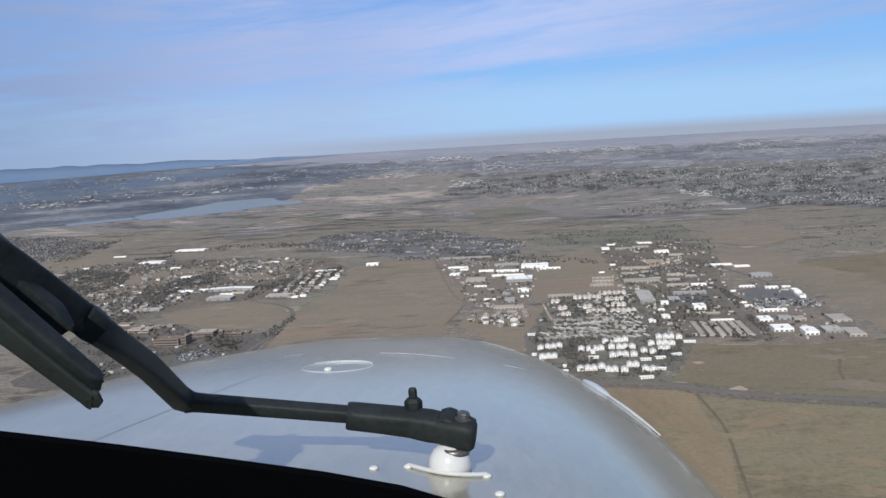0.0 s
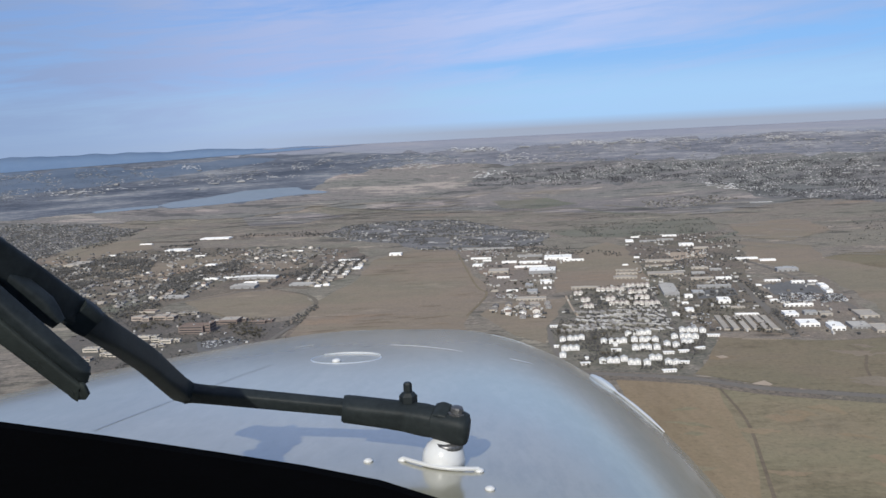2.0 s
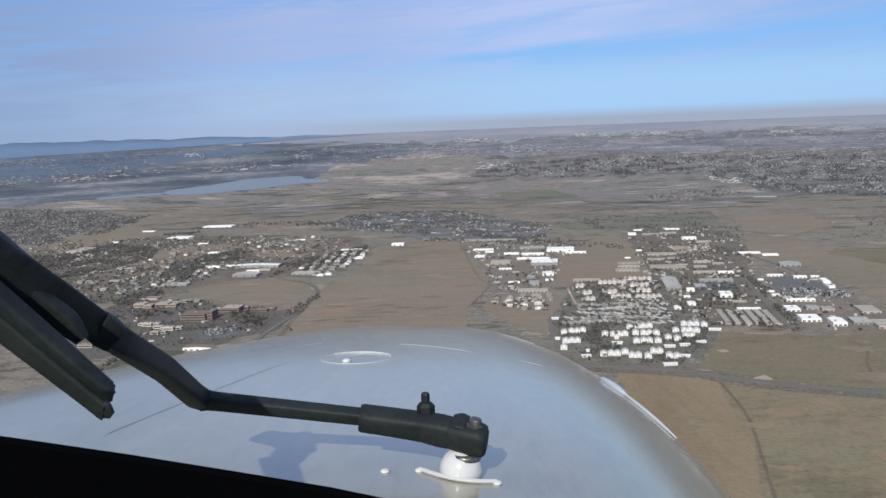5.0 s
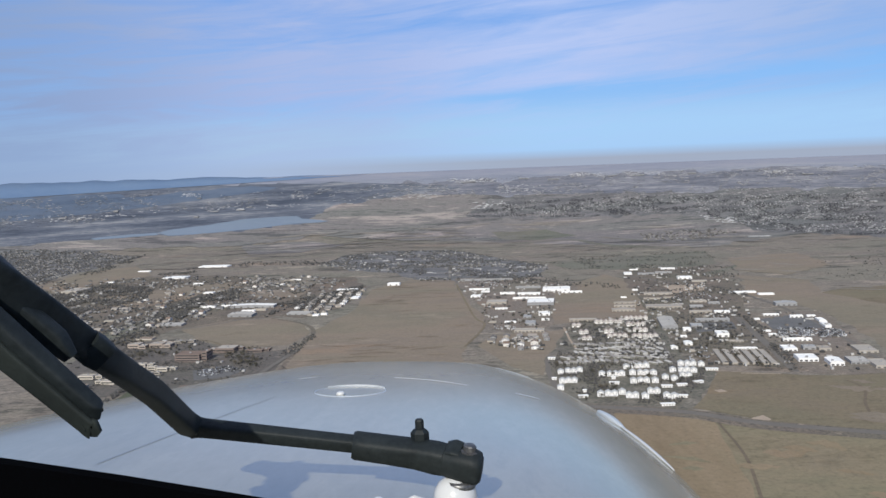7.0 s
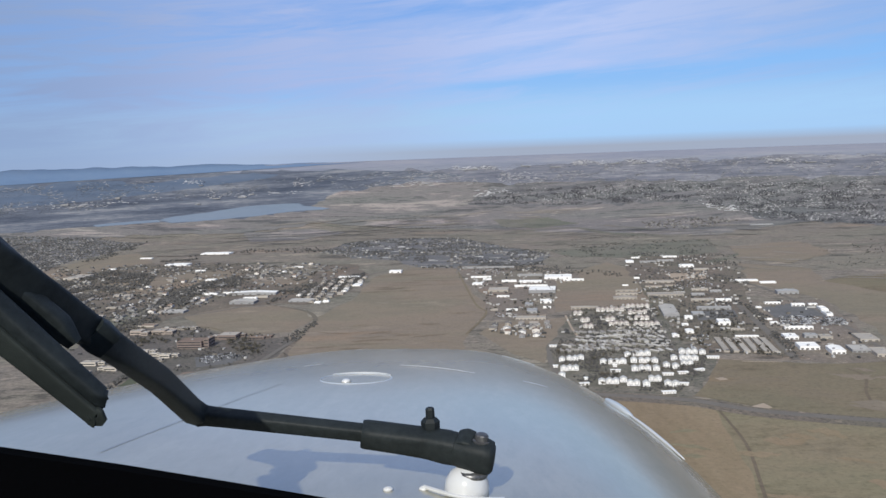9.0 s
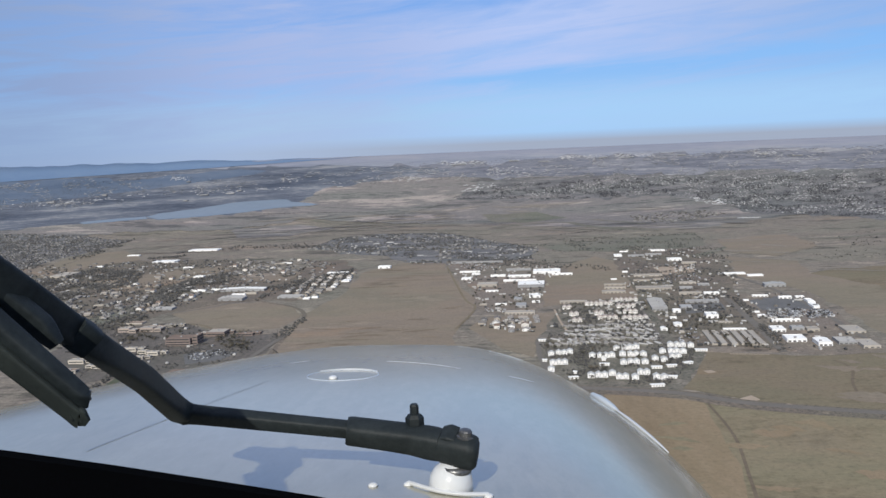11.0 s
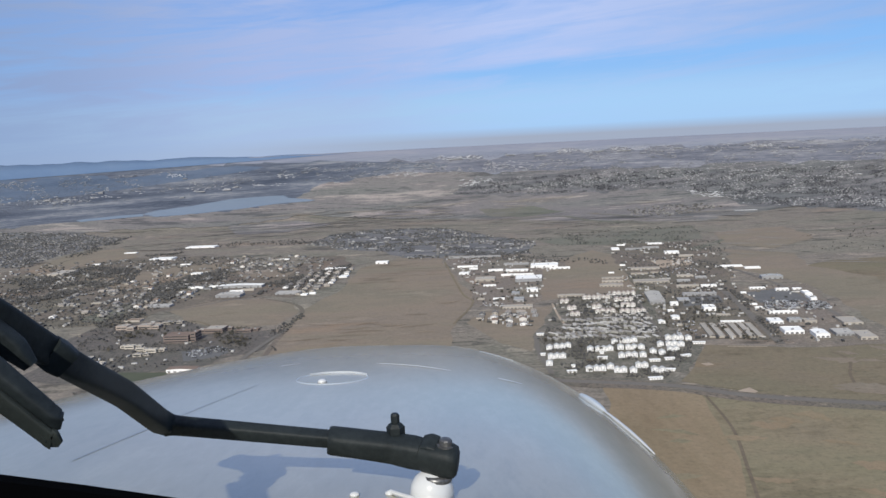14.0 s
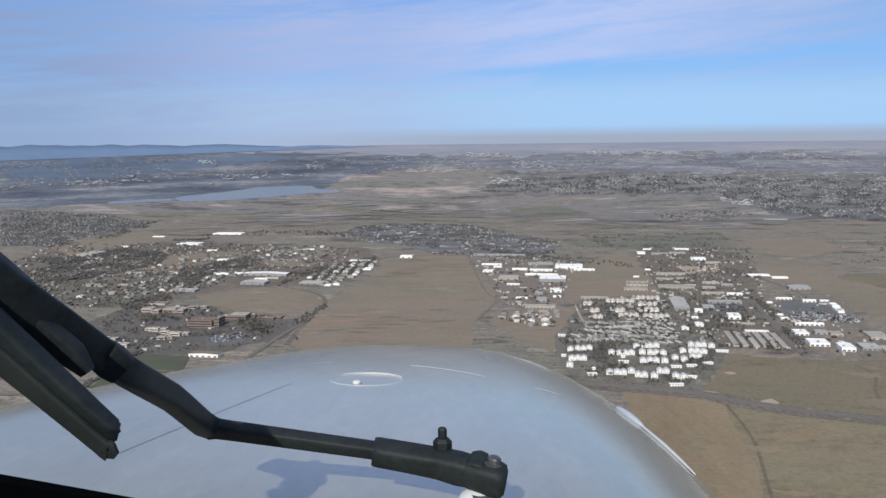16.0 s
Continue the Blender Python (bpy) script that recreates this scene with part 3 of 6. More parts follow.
strip("dirt_track", [(297, 992), (291, 880), (268, 765), (236, 621)], 3.6, SHADED_TRACK, "dark field boundary track", "track")
strip("dirt_track", [(-299, 1295), (-302, 1498), (-297, 1634), (-335, 1736), (-424, 1820)], 9, TOWN, "worn track round a field", "track")
strip("dirt_track", [(188, 1604), (185, 1499), (186, 1419)], 4, PALE, "pale gravel path", "track")
strip("dirt_track", [(-19, 2236), (18, 1765), (38, 1654), (-2, 1464)], 5, TAN, "faint track along a field edge", "track")
strip("road", [(-391, 1840), (-292, 2029), (-233, 2278), (-19, 2301), (134, 2276)], 7, ROAD, "grey village street", "road")
strip("road", [(-599, 1714), (-476, 1832), (-286, 2211)], 7, ROAD, "grey suburban street", "road")
strip("road", [(131, 1353), (123, 1244), (128, 1120)], 8, ROAD, "grey street beside the estate", "road")
strip("dirt_track", [(-565, 1590), (-529, 1606), (-490, 1592), (-450, 1545)], 5, DAMP_FIELD, "curved path by the school", "track")
strip("dry_creek", [(-624, 3756), (-357, 3584), (-117, 3575), (219, 3620), (453, 3564), (718, 3175)], 25.6, GREEN, "dark dry creek bed with scrub", "creek")
strip("dry_creek", [(-1001, 3479), (-785, 3562), (-446, 3524), (-21, 3198), (318, 3179)], 19, GREEN, "dark dry creek bed with scrub", "creek")
strip("dry_creek", [(153, 3254), (427, 3364), (521, 3131), (718, 2918)], 35.2, GREEN, "dark dry creek bed with scrub", "creek")
strip("dry_creek", [(-545, 3929), (-126, 3943), (231, 3797), (529, 3764)], 22, GREEN, "dark dry creek bed with scrub", "creek")
strip("dry_creek", [(404, 3035), (654, 3070), (885, 3095)], 16.0, GREEN, "dark dry creek bed with scrub", "creek")
strip("dry_creek", [(642, 2250), (930, 2549), (1154, 2522), (1463, 2663)], 28.8, GREEN, "dark dry creek bed with scrub", "creek")
strip("dry_creek", [(170, 2849), (364, 2878), (556, 2697)], 14.4, GREEN, "dark dry creek bed with scrub", "creek")
patch("reddish_field", [(810, 2596), (1044, 2667), (1021, 2369), (827, 2188), (751, 2309)], FIELD, "reddish bare patch of grassland", "field", seed=43, ragged=14)
patch("dark_pasture", [(128, 3744), (378, 3757), (475, 3552), (294, 3378), (165, 3491)], GREEN, "dull scrubby pasture", "field", seed=44, ragged=14)
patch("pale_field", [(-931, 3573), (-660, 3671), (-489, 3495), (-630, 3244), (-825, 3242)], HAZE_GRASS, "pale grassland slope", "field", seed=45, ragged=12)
patch("pale_field", [(-592, 2298), (-495, 2356), (-404, 2245), (-416, 2105), (-535, 2128)], FIELD, "pale fallow field between houses", "field", seed=46, ragged=5)
patch("pale_field", [(-975, 2283), (-862, 2312), (-778, 2394), (-645, 2446), (-612, 2346), (-702, 2153), (-784, 2022), (-883, 2095)], FIELD, "pale dry strip between houses", "field", seed=47, ragged=5)
patch("pale_field", [(-725, 2915), (-538, 2755), (-426, 2525), (-411, 2288), (-529, 2163), (-594, 2320), (-689, 2691)], DRY, "dry grass between scattered houses", "field", seed=48, ragged=6)
patch("pale_field", [(-1264, 2489), (-1285, 2800), (-1160, 2970), (-994, 2680), (-1096, 2534), (-1136, 2326)], FIELD, "pale dry strip between houses", "field", seed=49, ragged=6)
patch("pale_field", [(-751, 1660), (-727, 1835), (-686, 1826), (-669, 1747), (-685, 1637)], GREEN, "dull green lot between houses", "field", seed=50, ragged=4)
strip("dirt_track", [(-1222, 2620), (-1172, 2850), (-913, 2823), (-721, 2818), (-601, 2887)], 7, TOWN, "worn road between houses", "track")
patch("sports_ground", [(-508, 1062), (-505, 1235), (-428, 1222), (-398, 1062)], TURF, "green sports pitch with a mown surface", "pitch", ragged=1.0)
strip("pitch_line", [(-497, 1150), (-420, 1142)], 1.2, PALE, "pale line across the pitch", "line")
strip("road", [(-640, 1030), (-480, 1040), (-375, 1040), (-360, 1045)], 9, ROAD, "grey road past the sports ground", "road")
strip("road", [(-400, 1000), (-362, 1045), (-345, 1150), (-325, 1330), (-300, 1480)], 9, ROAD, "grey road past the sports ground", "road")


# ---- things on the land ----
GRID = -7.0  # the street grid's turn
BOX_FACES = [(0, 3, 2, 1), (4, 5, 6, 7), (0, 1, 5, 4), (1, 2, 6, 5), (2, 3, 7, 6), (3, 0, 4, 7)]


def box(x0, y0, z0, x1, y1, z1):
    return [(x0, y0, z0), (x1, y0, z0), (x1, y1, z0), (x0, y1, z0), (x0, y0, z1), (x1, y0, z1), (x1, y1, z1), (x0, y1, z1)]


def box_part(name, b, mat, parent, label=""):
    return raw(name, box(*b), BOX_FACES, mat, parent, label)


def gable_wall(w, d, h, rise, x0=0.0):
    """Walls of a house with the gables to front and back."""
    a, b, c = x0 - w / 2, x0 + w / 2, d / 2
    v = [(a, -c, 0), (b, -c, 0), (b, c, 0), (a, c, 0), (a, -c, h), (b, -c, h), (b, c, h), (a, c, h), (x0, -c, h + rise), (x0, c, h + rise)]
    f = [(0, 1, 5, 8, 4), (2, 3, 7, 9, 6), (1, 2, 6, 5), (3, 0, 4, 7), (0, 3, 2, 1)]
    return v, f


def gable_roof(w, d, h, rise, over=0.5, thick=0.3, x0=0.0):
    """Two sloping roof slabs with eaves."""
    c, drop = d / 2 + over, over * rise / (w / 2)
    prof = [(-w / 2 - over, h - drop), (0, h + rise), (w / 2 + over, h - drop), (w / 2 + over, h - drop + thick), (0, h + rise + thick), (-w / 2 - over, h - drop + thick)]
    v = [(x0 + x, -c, z + 0.02) for x, z in prof] + [(x0 + x, c, z + 0.02) for x, z in prof]
    f = [(0, 1, 4, 5), (1, 2, 3, 4), (11, 10, 7, 6), (10, 9, 8, 7)] + [(k, 6 + k, 6 + (k + 1) % 6, (k + 1) % 6) for k in range(6)]
    return v, f


def warehouse(x, y, w, d, h, wall, roof, label, rot=GRID, ridge=False, doors=0, units=0, name="warehouse"):
    """A low commercial building: walls with a parapet, roof, dock doors and rooftop units."""
    ob = thing(name, pose(x, y, top_z(x, y) + 0.4, rz=rot), label, "building", "commercial buildings")
    if ridge:
        rise = min(w, d) * 0.08
        raw("wall", *gable_wall(w, d, h, rise), wall, ob)
        raw("roof", *gable_roof(w, d, h, rise, 0.4, 0.25), roof, ob)
    else:
        t = 0.35
        v = box(-w / 2, -d / 2, 0, w / 2, d / 2, h) + box(-w / 2 + t, -d / 2 + t, h - 0.8, w / 2 - t, d / 2 - t, h)
        f = [g for i, g in enumerate(BOX_FACES) if i != 1] + [(4, 5, 13, 12), (5, 6, 14, 13), (6, 7, 15, 14), (7, 4, 12, 15), (12, 13, 9, 8), (13, 14, 10, 9), (14, 15, 11, 10), (15, 12, 8, 11)]
        raw("wall", v, f, wall, ob)
        raw("roof", box(-w / 2 + t, -d / 2 + t, h - 1.0, w / 2 - t, d / 2 - t, h - 0.5), BOX_FACES, roof, ob)
    for k in range(doors):
        cx = w * ((k + 0.5) / doors - 0.5)
        half = min(2.2, 0.32 * w / doors)
        box_part("dock_door", (cx - half, -d / 2 - 0.06, 0.3, cx + half, -d / 2 + 0.1, min(3.4, h * 0.5)), DOOR, ob, "dull grey dock door")
    rnd = random.Random(int(x * 7 + y))
    for k in range(units):
        cx, cy = rnd.uniform(-0.4, 0.4) * w, rnd.uniform(-0.35, 0.35) * d
        top = h if not ridge else h + min(w, d) * 0.08
        box_part("roof_unit", (cx - 1.6, cy - 1.2, h - 0.5, cx + 1.6, cy + 1.2, top + 1.3), GREY_WALL, ob, "grey rooftop air unit")
    return ob


def make_apartment(w, pair):
    """White gabled apartment house; a pair has two front gables."""
    d, h, rise = 8.0, 5.0, 2.4
    label = "white twin-gabled apartment house with a pale roof" if pair else "white gabled apartment house with a pale roof"
    ob = thing("apartment_house", pose(0, 0, 0), label, "house", "white apartment houses")
    for x0 in ((-w / 4, w / 4) if pair else (0.0,)):
        ww = w / 2 - 0.3 if pair else w
        raw("wall", *gable_wall(ww, d, h, rise, x0), WHITE_WALL, ob)
        raw("roof", *gable_roof(ww, d, h, rise, 0.5, 0.3, x0), PALE_ROOF, ob, "pale shingle roof")
        for row in range(2):
            for s in (-0.25, 0.25):
                cx = x0 + s * ww
                box_part("window", (cx - 0.55, -d / 2 - 0.05, 1.0 + 2.5 * row, cx + 0.55, -d / 2 + 0.1, 2.1 + 2.5 * row), WINDOW_GREY, ob, "grey window")
        box_part("door", (x0 - 0.6, -d / 2 - 0.06, 0.0, x0 + 0.6, -d / 2 + 0.1, 2.1), GREY_WALL, ob, "grey entrance door")
    return ob


PALE_ROOF = material("pale_shingle_roof", [(0.42, 0.42, 0.41), (0.55, 0.55, 0.53)], 0.1, 0.85, vary=0.25)
spots = {}


def place(kind, make, x, y, rot=GRID):
    """The first of a kind is built, the others are copies."""
    m = pose(x, y, ground_z(x, y) + 0.4, rz=rot)
    if kind not in spots:
        spots[kind] = make()
        spots[kind].matrix_basis = m
    else:
        copy_thing(spots[kind], m)


def apartment(x, y, pair=0, rot=GRID):
    place("pair" if pair else "single", (lambda: make_apartment(17.0, True)) if pair else (lambda: make_apartment(9.0, False)), x, y, rot)


def garage(x, y, length, rot=GRID):
    ob = thing("garage_row", pose(x, y, 0.4, rz=rot), "long low white garage with a flat roof", "garage", "white garages")
    box_part("wall", (-length / 2, -3, 0, length / 2, 3, 2.6), TAN_WALL, ob)
    box_part("roof", (-length / 2 - 0.4, -3.4, 2.62, length / 2 + 0.4, 3.4, 3.0), WHITE_ROOF, ob, "white flat roof")
    n = max(2, int(length / 3.5))
    for k in range(n):
        cx = length * ((k + 0.5) / n - 0.5)
        box_part("garage_door", (cx - 1.25, -3.05, 0, cx + 1.25, -2.9, 2.1), WHITE_WALL, ob, "white garage door")
    return ob


def make_townhouse():
    ob = thing("townhouse", pose(0, 0, 0), "cream gabled townhouse with a faded reddish roof", "house", "townhouses in rows")
    raw("wall", *gable_wall(8.0, 10.0, 5.2, 2.6), CREAM_WALL, ob)
    raw("roof", *gable_roof(8.0, 10.0, 5.2, 2.6, 0.5, 0.3), PINK_ROOF, ob, "faded reddish shingle roof")
    for s in (-2.0, 2.0):
        box_part("window", (s - 0.7, -5.05, 3.2, s + 0.7, -4.9, 4.6), DARK_OPENING, ob, "dark window")
    box_part("garage_door", (-3.2, -5.05, 0, 0.2, -4.9, 2.2), WHITE_WALL, ob, "white garage door")
    return ob


PINK_ROOF = material("faded_reddish_shingle", [(0.36, 0.30, 0.265), (0.50, 0.44, 0.40)], 0.1, 0.9, vary=0.4)
CREAM_WALL = material("cream_siding", [(0.56, 0.53, 0.49), (0.66, 0.63, 0.59)], 0.2, 0.8, vary=0.4)
BLEACHED = material("sun_bleached_roof", [(0.27, 0.255, 0.235), (0.36, 0.34, 0.315), (0.48, 0.46, 0.43)], 0.1, 0.85, vary=0.9)


def townhouses(x, y, count, rot=GRID, step=9.0):
    a = radians(rot)
    for k in range(count):
        o = (k - (count - 1) / 2) * step
        place("town", make_townhouse, x + o * math.cos(a), y + o * math.sin(a) + 1.6 * (k % 2), rot)


def make_mobile_home():
    ob = thing("mobile_home", pose(0, 0, 0), "grey mobile home with a bleached roof", "house", "mobile homes")
    raw("wall", *gable_wall(5.2, 16.0, 2.8, 0.7), PARK_WALL, ob)
    raw("roof", *gable_roof(5.2, 16.0, 2.8, 0.7, 0.3, 0.2), BLEACHED, ob, "bleached metal roof")
    box_part("awning", (2.65, -4, 2.2, 4.8, 4, 2.35), TAN_ROOF, ob, "tan metal awning")
    box_part("window", (-1.0, -8.05, 1.0, 1.0, -7.95, 1.9), DARK_OPENING, ob, "dark window")
    return ob


def mobile_homes(x, y, count, rot=GRID, step=11.0):
    a = radians(rot)
    for k in range(count):
        o = (k - (count - 1) / 2) * step
        jit = random.Random(k * 13 + int(y))
        bend = 7.0 * math.sin(o / 21.0 + y)
        place("mobile", make_mobile_home, x + o * math.cos(a) + jit.uniform(-2, 2), y + o * math.sin(a) + bend + jit.uniform(-3, 3), rot + jit.choice((55, 40, 15, 0, 25)))


def make_house(style):
    w, d, h, rise, wall, roof, label = [(11, 14, 3.2, 2.6, TAN_WALL, SHINGLE, "tan bungalow with a weathered shingle roof"), (13, 10, 5.6, 2.4, CREAM_WALL, BROWN_ROOF, "cream two-storey house with a brown roof"),
                                        (10, 16, 3.0, 2.2, GREY_WALL, SHINGLE, "grey bungalow with a weathered shingle roof"), (12, 12, 3.2, 2.4, WHITE_WALL, BLEACHED, "white bungalow with a bleached roof")][style]
    ob = thing("house", pose(0, 0, 0), label, "house", "suburban houses")
    raw("wall", *gable_wall(w, d, h, rise), wall, ob)
    raw("roof", *gable_roof(w, d, h, rise, 0.6, 0.3), roof, ob)
    box_part("chimney", (w * 0.2, d * 0.1, h, w * 0.2 + 0.9, d * 0.1 + 0.9, h + rise + 0.9), TAN_WALL, ob)
    for s in (-0.28, 0.28):
        box_part("window", (s * w - 0.8, -d / 2 - 0.05, 1.0, s * w + 0.8, -d / 2 + 0.1, 2.3), DARK_OPENING, ob, "dark window")
    return ob


def house(x, y, style=0, rot=GRID):
    place(("house", style), lambda: make_house(style), x, y, rot)


def inside(p, poly):
    hit = False
    for (ax, ay), (bx, by) in zip(poly, poly[1:] + poly[:1]):
        if (ay > p[1]) != (by > p[1]) and p[0] < (bx - ax) * (p[1] - ay) / (by - ay) + ax:
            hit = not hit
    return hit


def scatter(poly, count, seed, clump=0.0, size=60.0):
    """Seeded places in a polygon; clump: how far they gather in thickets."""
    rnd = random.Random(seed)
    poly = [(p.x, p.y) for p in densify(poly, 120.0)]
    xs, ys = [p[0] for p in poly], [p[1] for p in poly]
    out, tries = [], 0
    while len(out) < count and tries < count * 60:
        tries += 1
        p = (rnd.uniform(min(xs), max(xs)), rnd.uniform(min(ys), max(ys)))
        if not inside(p, poly):
            continue
        if clump and noise.noise((p[0] / size, p[1] / size, seed * 3.7)) < rnd.uniform(-0.5, 0.5) * (1 - clump) + 0.12 * clump:
            continue
        out.append(p)
    return out


ICO = [(0, 0, 1)] + [(0.894 * math.cos(a), 0.894 * math.sin(a), 0.447) for a in [2 * math.pi * k / 5 for k in range(5)]] + [(0.894 * math.cos(a), 0.894 * math.sin(a), -0.447) for a in [2 * math.pi * (k + 0.5) / 5 for k in range(5)]] + [(0, 0, -1)]
ICO_FACES = [(0, 1 + k, 1 + (k + 1) % 5) for k in range(5)] + [(1 + k, 6 + k, 1 + (k + 1) % 5) for k in range(5)] + [(6 + k, 6 + (k + 1) % 5, 1 + (k + 1) % 5) for k in range(5)] + [(11, 6 + (k + 1) % 5, 6 + k) for k in range(5)]
OCT = [(1, 0, 0), (0, 1, 0), (-1, 0, 0), (0, -1, 0), (0, 0, 1), (0, 0, -1)]
OCT_FACES = [(0, 1, 4), (1, 2, 4), (2, 3, 4), (3, 0, 4), (1, 0, 5), (2, 1, 5), (3, 2, 5), (0, 3, 5)]


def make_tree(seed, tall, wide, label):
    rnd = random.Random(seed)
    ob = thing("tree", pose(0, 0, 0), label, "tree", "single trees")
    verts, faces = [], []

    def limb(a, b, ra, rb):
        base = len(verts)
        d = (Vector(b) - Vector(a)).normalized()
        s = d.orthogonal().normalized()
        u = d.cross(s)
        for c, r in ((a, ra), (b, rb)):
            for k in range(6):
                t = 2 * math.pi * k / 6
                verts.append(tuple(Vector(c) + s * r * math.cos(t) + u * r * math.sin(t)))
        faces.extend((base + k, base + (k + 1) % 6, base + 6 + (k + 1) % 6, base + 6 + k) for k in range(6))

    limb((0, 0, 0), (0, 0, tall * 0.4), 0.30, 0.20)
    tips = []
    for k in range(6):
        a = rnd.uniform(0, 6.28)
        tip = (wide * 0.32 * math.cos(a), wide * 0.32 * math.sin(a), tall * rnd.uniform(0.55, 0.8))
        limb((0, 0, tall * rnd.uniform(0.25, 0.4)), tip, 0.14, 0.05)
        tips.append(tip)
    raw("trunk", verts, faces, BARK, ob)
    cv, cf = [], []
    for k in range(46):
        tip = rnd.choice(tips)
        c = Vector(tip) * 0.75 + Vector((rnd.gauss(0, wide * 0.16), rnd.gauss(0, wide * 0.16), tall * 0.16 + rnd.gauss(0, tall * 0.12)))
        c.z = min(tall * 0.98, max(tall * 0.22, c.z))
        r = wide * rnd.uniform(0.06, 0.13)
        b = len(cv)
        cv += [(c.x + x * r * rnd.uniform(0.6, 1.3), c.y + y * r * rnd.uniform(0.6, 1.3), c.z + z * r * rnd.uniform(0.5, 1.1)) for x, y, z in ICO]
        cf += [tuple(b + i for i in f) for f in ICO_FACES]
    raw("crown", cv, cf, FOLIAGE, ob)
    return ob


TREES = [(9.0, 8.0, "dull olive broadleaf tree with a ragged crown"), (12.0, 6.0, "tall dark evergreen tree with an uneven crown"), (6.5, 7.0, "low spreading tree with bare grey-brown twigs")]


def trees(poly, count, seed):
    rnd = random.Random(seed)
    for p in scatter(poly, count, seed, 0.6, 45.0):
        k = rnd.choice((0, 0, 1, 2, 2))
        m = pose(p[0], p[1], ground_z(*p) + 0.3, rz=rnd.uniform(0, 360)) @ Matrix.Scale(rnd.uniform(0.5, 0.9), 4)
        if ("tree", k) not in spots:
            spots[("tree", k)] = make_tree(50 + k, *TREES[k])
            spots[("tree", k)].matrix_basis = m
        else:
            made = copy_thing(spots[("tree", k)], m)
            made.matrix_basis = m


def woods(name, poly, count, seed, label, tall=7.0, clump=0.5, size=70.0, mat=None):
    """Trees past counting, as one piece: four ragged clumps each."""
    rnd = random.Random(seed)
    verts, faces = [], []
    for p in scatter(poly, int(count * 1.35), seed, clump, size):
        z0, t = top_z(*p), tall * rnd.uniform(0.36, 0.95)
        for k in range(4):
            c = (p[0] + rnd.gauss(0, t * 0.22), p[1] + rnd.gauss(0, t * 0.22), z0 + t * rnd.uniform(0.3, 0.8))
            r, b = t * rnd.uniform(0.2, 0.38), len(verts)
            verts += [(c[0] + x * r * rnd.uniform(0.7, 1.3), c[1] + y * r * rnd.uniform(0.7, 1.3), c[2] + z * r * rnd.uniform(0.7, 1.3)) for x, y, z in OCT]
            faces += [tuple(b + i for i in f) for f in OCT_FACES]
    return tagged(raw(name, verts, faces, mat or FAR_FOLIAGE), label, "trees", kind="stuff")


def far_houses(name, poly, count, seed, label, scale=1.0, clump=0.0, size=120.0, mat=None, long=1.0):
    """Houses past counting, as one piece: gabled boxes in rough rows."""
    rnd = random.Random(seed)
    verts, faces = [], []
    for p in scatter(poly, count, seed, clump, size):
        x = round(p[0] / (16 * scale)) * 16 * scale + rnd.uniform(-2, 2) * scale
        y = round(p[1] / (26 * scale)) * 26 * scale + rnd.uniform(-3, 3) * scale
        w, d, h = rnd.uniform(7, 13) * scale, rnd.uniform(7, 12) * scale, rnd.uniform(2.8, 4.6) * scale
        a = radians(GRID + rnd.choice((0, 90, 0, 12)))
        if long > 1:
            w, d, h, a = w * rnd.uniform(1, long), d * 0.6, h * 0.55, -math.atan2(x, y)
        v, f = gable_wall(w, d, h, h * 0.45)
        v2 = [(-w / 2, -d / 2, h), (w / 2, -d / 2, h), (w / 2, d / 2, h), (-w / 2, d / 2, h), (0, -d / 2, h * 1.45), (0, d / 2, h * 1.45)]
        z0 = top_z(x, y)
        for vs, fs in ((v, f), (v2, [(0, 4, 5, 3), (4, 1, 2, 5)])):
            b = len(verts)
            verts += [(x + px * math.cos(a) - py * math.sin(a), y + px * math.sin(a) + py * math.cos(a), z0 + pz) for px, py, pz in vs]
            faces += [tuple(b + i for i in g) for g in fs]
    return tagged(raw(name, verts, faces, mat or FAR_HOUSES), label, "houses", kind="stuff")


def cars(name, poly, count, seed, label, rows=7.0):
    """Parked cars past counting, as one piece: body and cabin each."""
    rnd = random.Random(seed)
    verts, faces = [], []
    for p in scatter(poly, count, seed):
        x, y = round(p[0] / 3.0) * 3.0, round(p[1] / rows) * rows + rnd.uniform(-0.3, 0.3)
        for b in (box(-0.9, -2.2, 0.3, 0.9, 2.2, 1.0), box(-0.75, -1.0, 1.0, 0.75, 1.4, 1.5)):
            k = len(verts)
            verts += [(x + vx, y + vy, ground_z(x, y) + 0.5 + vz) for vx, vy, vz in b]
            faces += [tuple(k + i for i in f) for f in BOX_FACES]
    return tagged(raw(name, verts, faces, CAR_PAINT), label, "cars", kind="stuff")


def build_hills():
    """A ridge on the far horizon; its blue is haze painted into the colour."""
    verts, faces = [], []
    n = 160
    for i in range(n + 1):
        a = radians(-60 + 54 * i / n)
        env = max(0.0, 1 - i / n) ** 0.7
        top = RISE - 4 + 54 * env ** 0.7 * (0.72 + 0.75 * noise.noise((i * 0.075, 3.1, 0)) + 0.2 * noise.noise((i * 0.3, 1.0, 5.0)))
        for k, (r, z) in enumerate(((4850 - 260 * env, ground_z(0, 4850 - 260 * env) + 1.5), (4855 - 110 * env, ground_z(0, 4855 - 110 * env) + 14 * env), (4862, top), (4920, RISE - 30))):
            verts.append((r * math.sin(a), r * math.cos(a), z + (1.5 if k == 0 else 0.0)))
    for i in range(n):
        for k in range(3):
            b = 4 * i + k
            faces.append((b, b + 4, b + 5, b + 1))
    return tagged(raw("backdrop_hills", verts, faces, HAZE_HILLS, smooth=True), "far ridge on the horizon, painted haze blue", "hills", kind="structure")


build_hills()


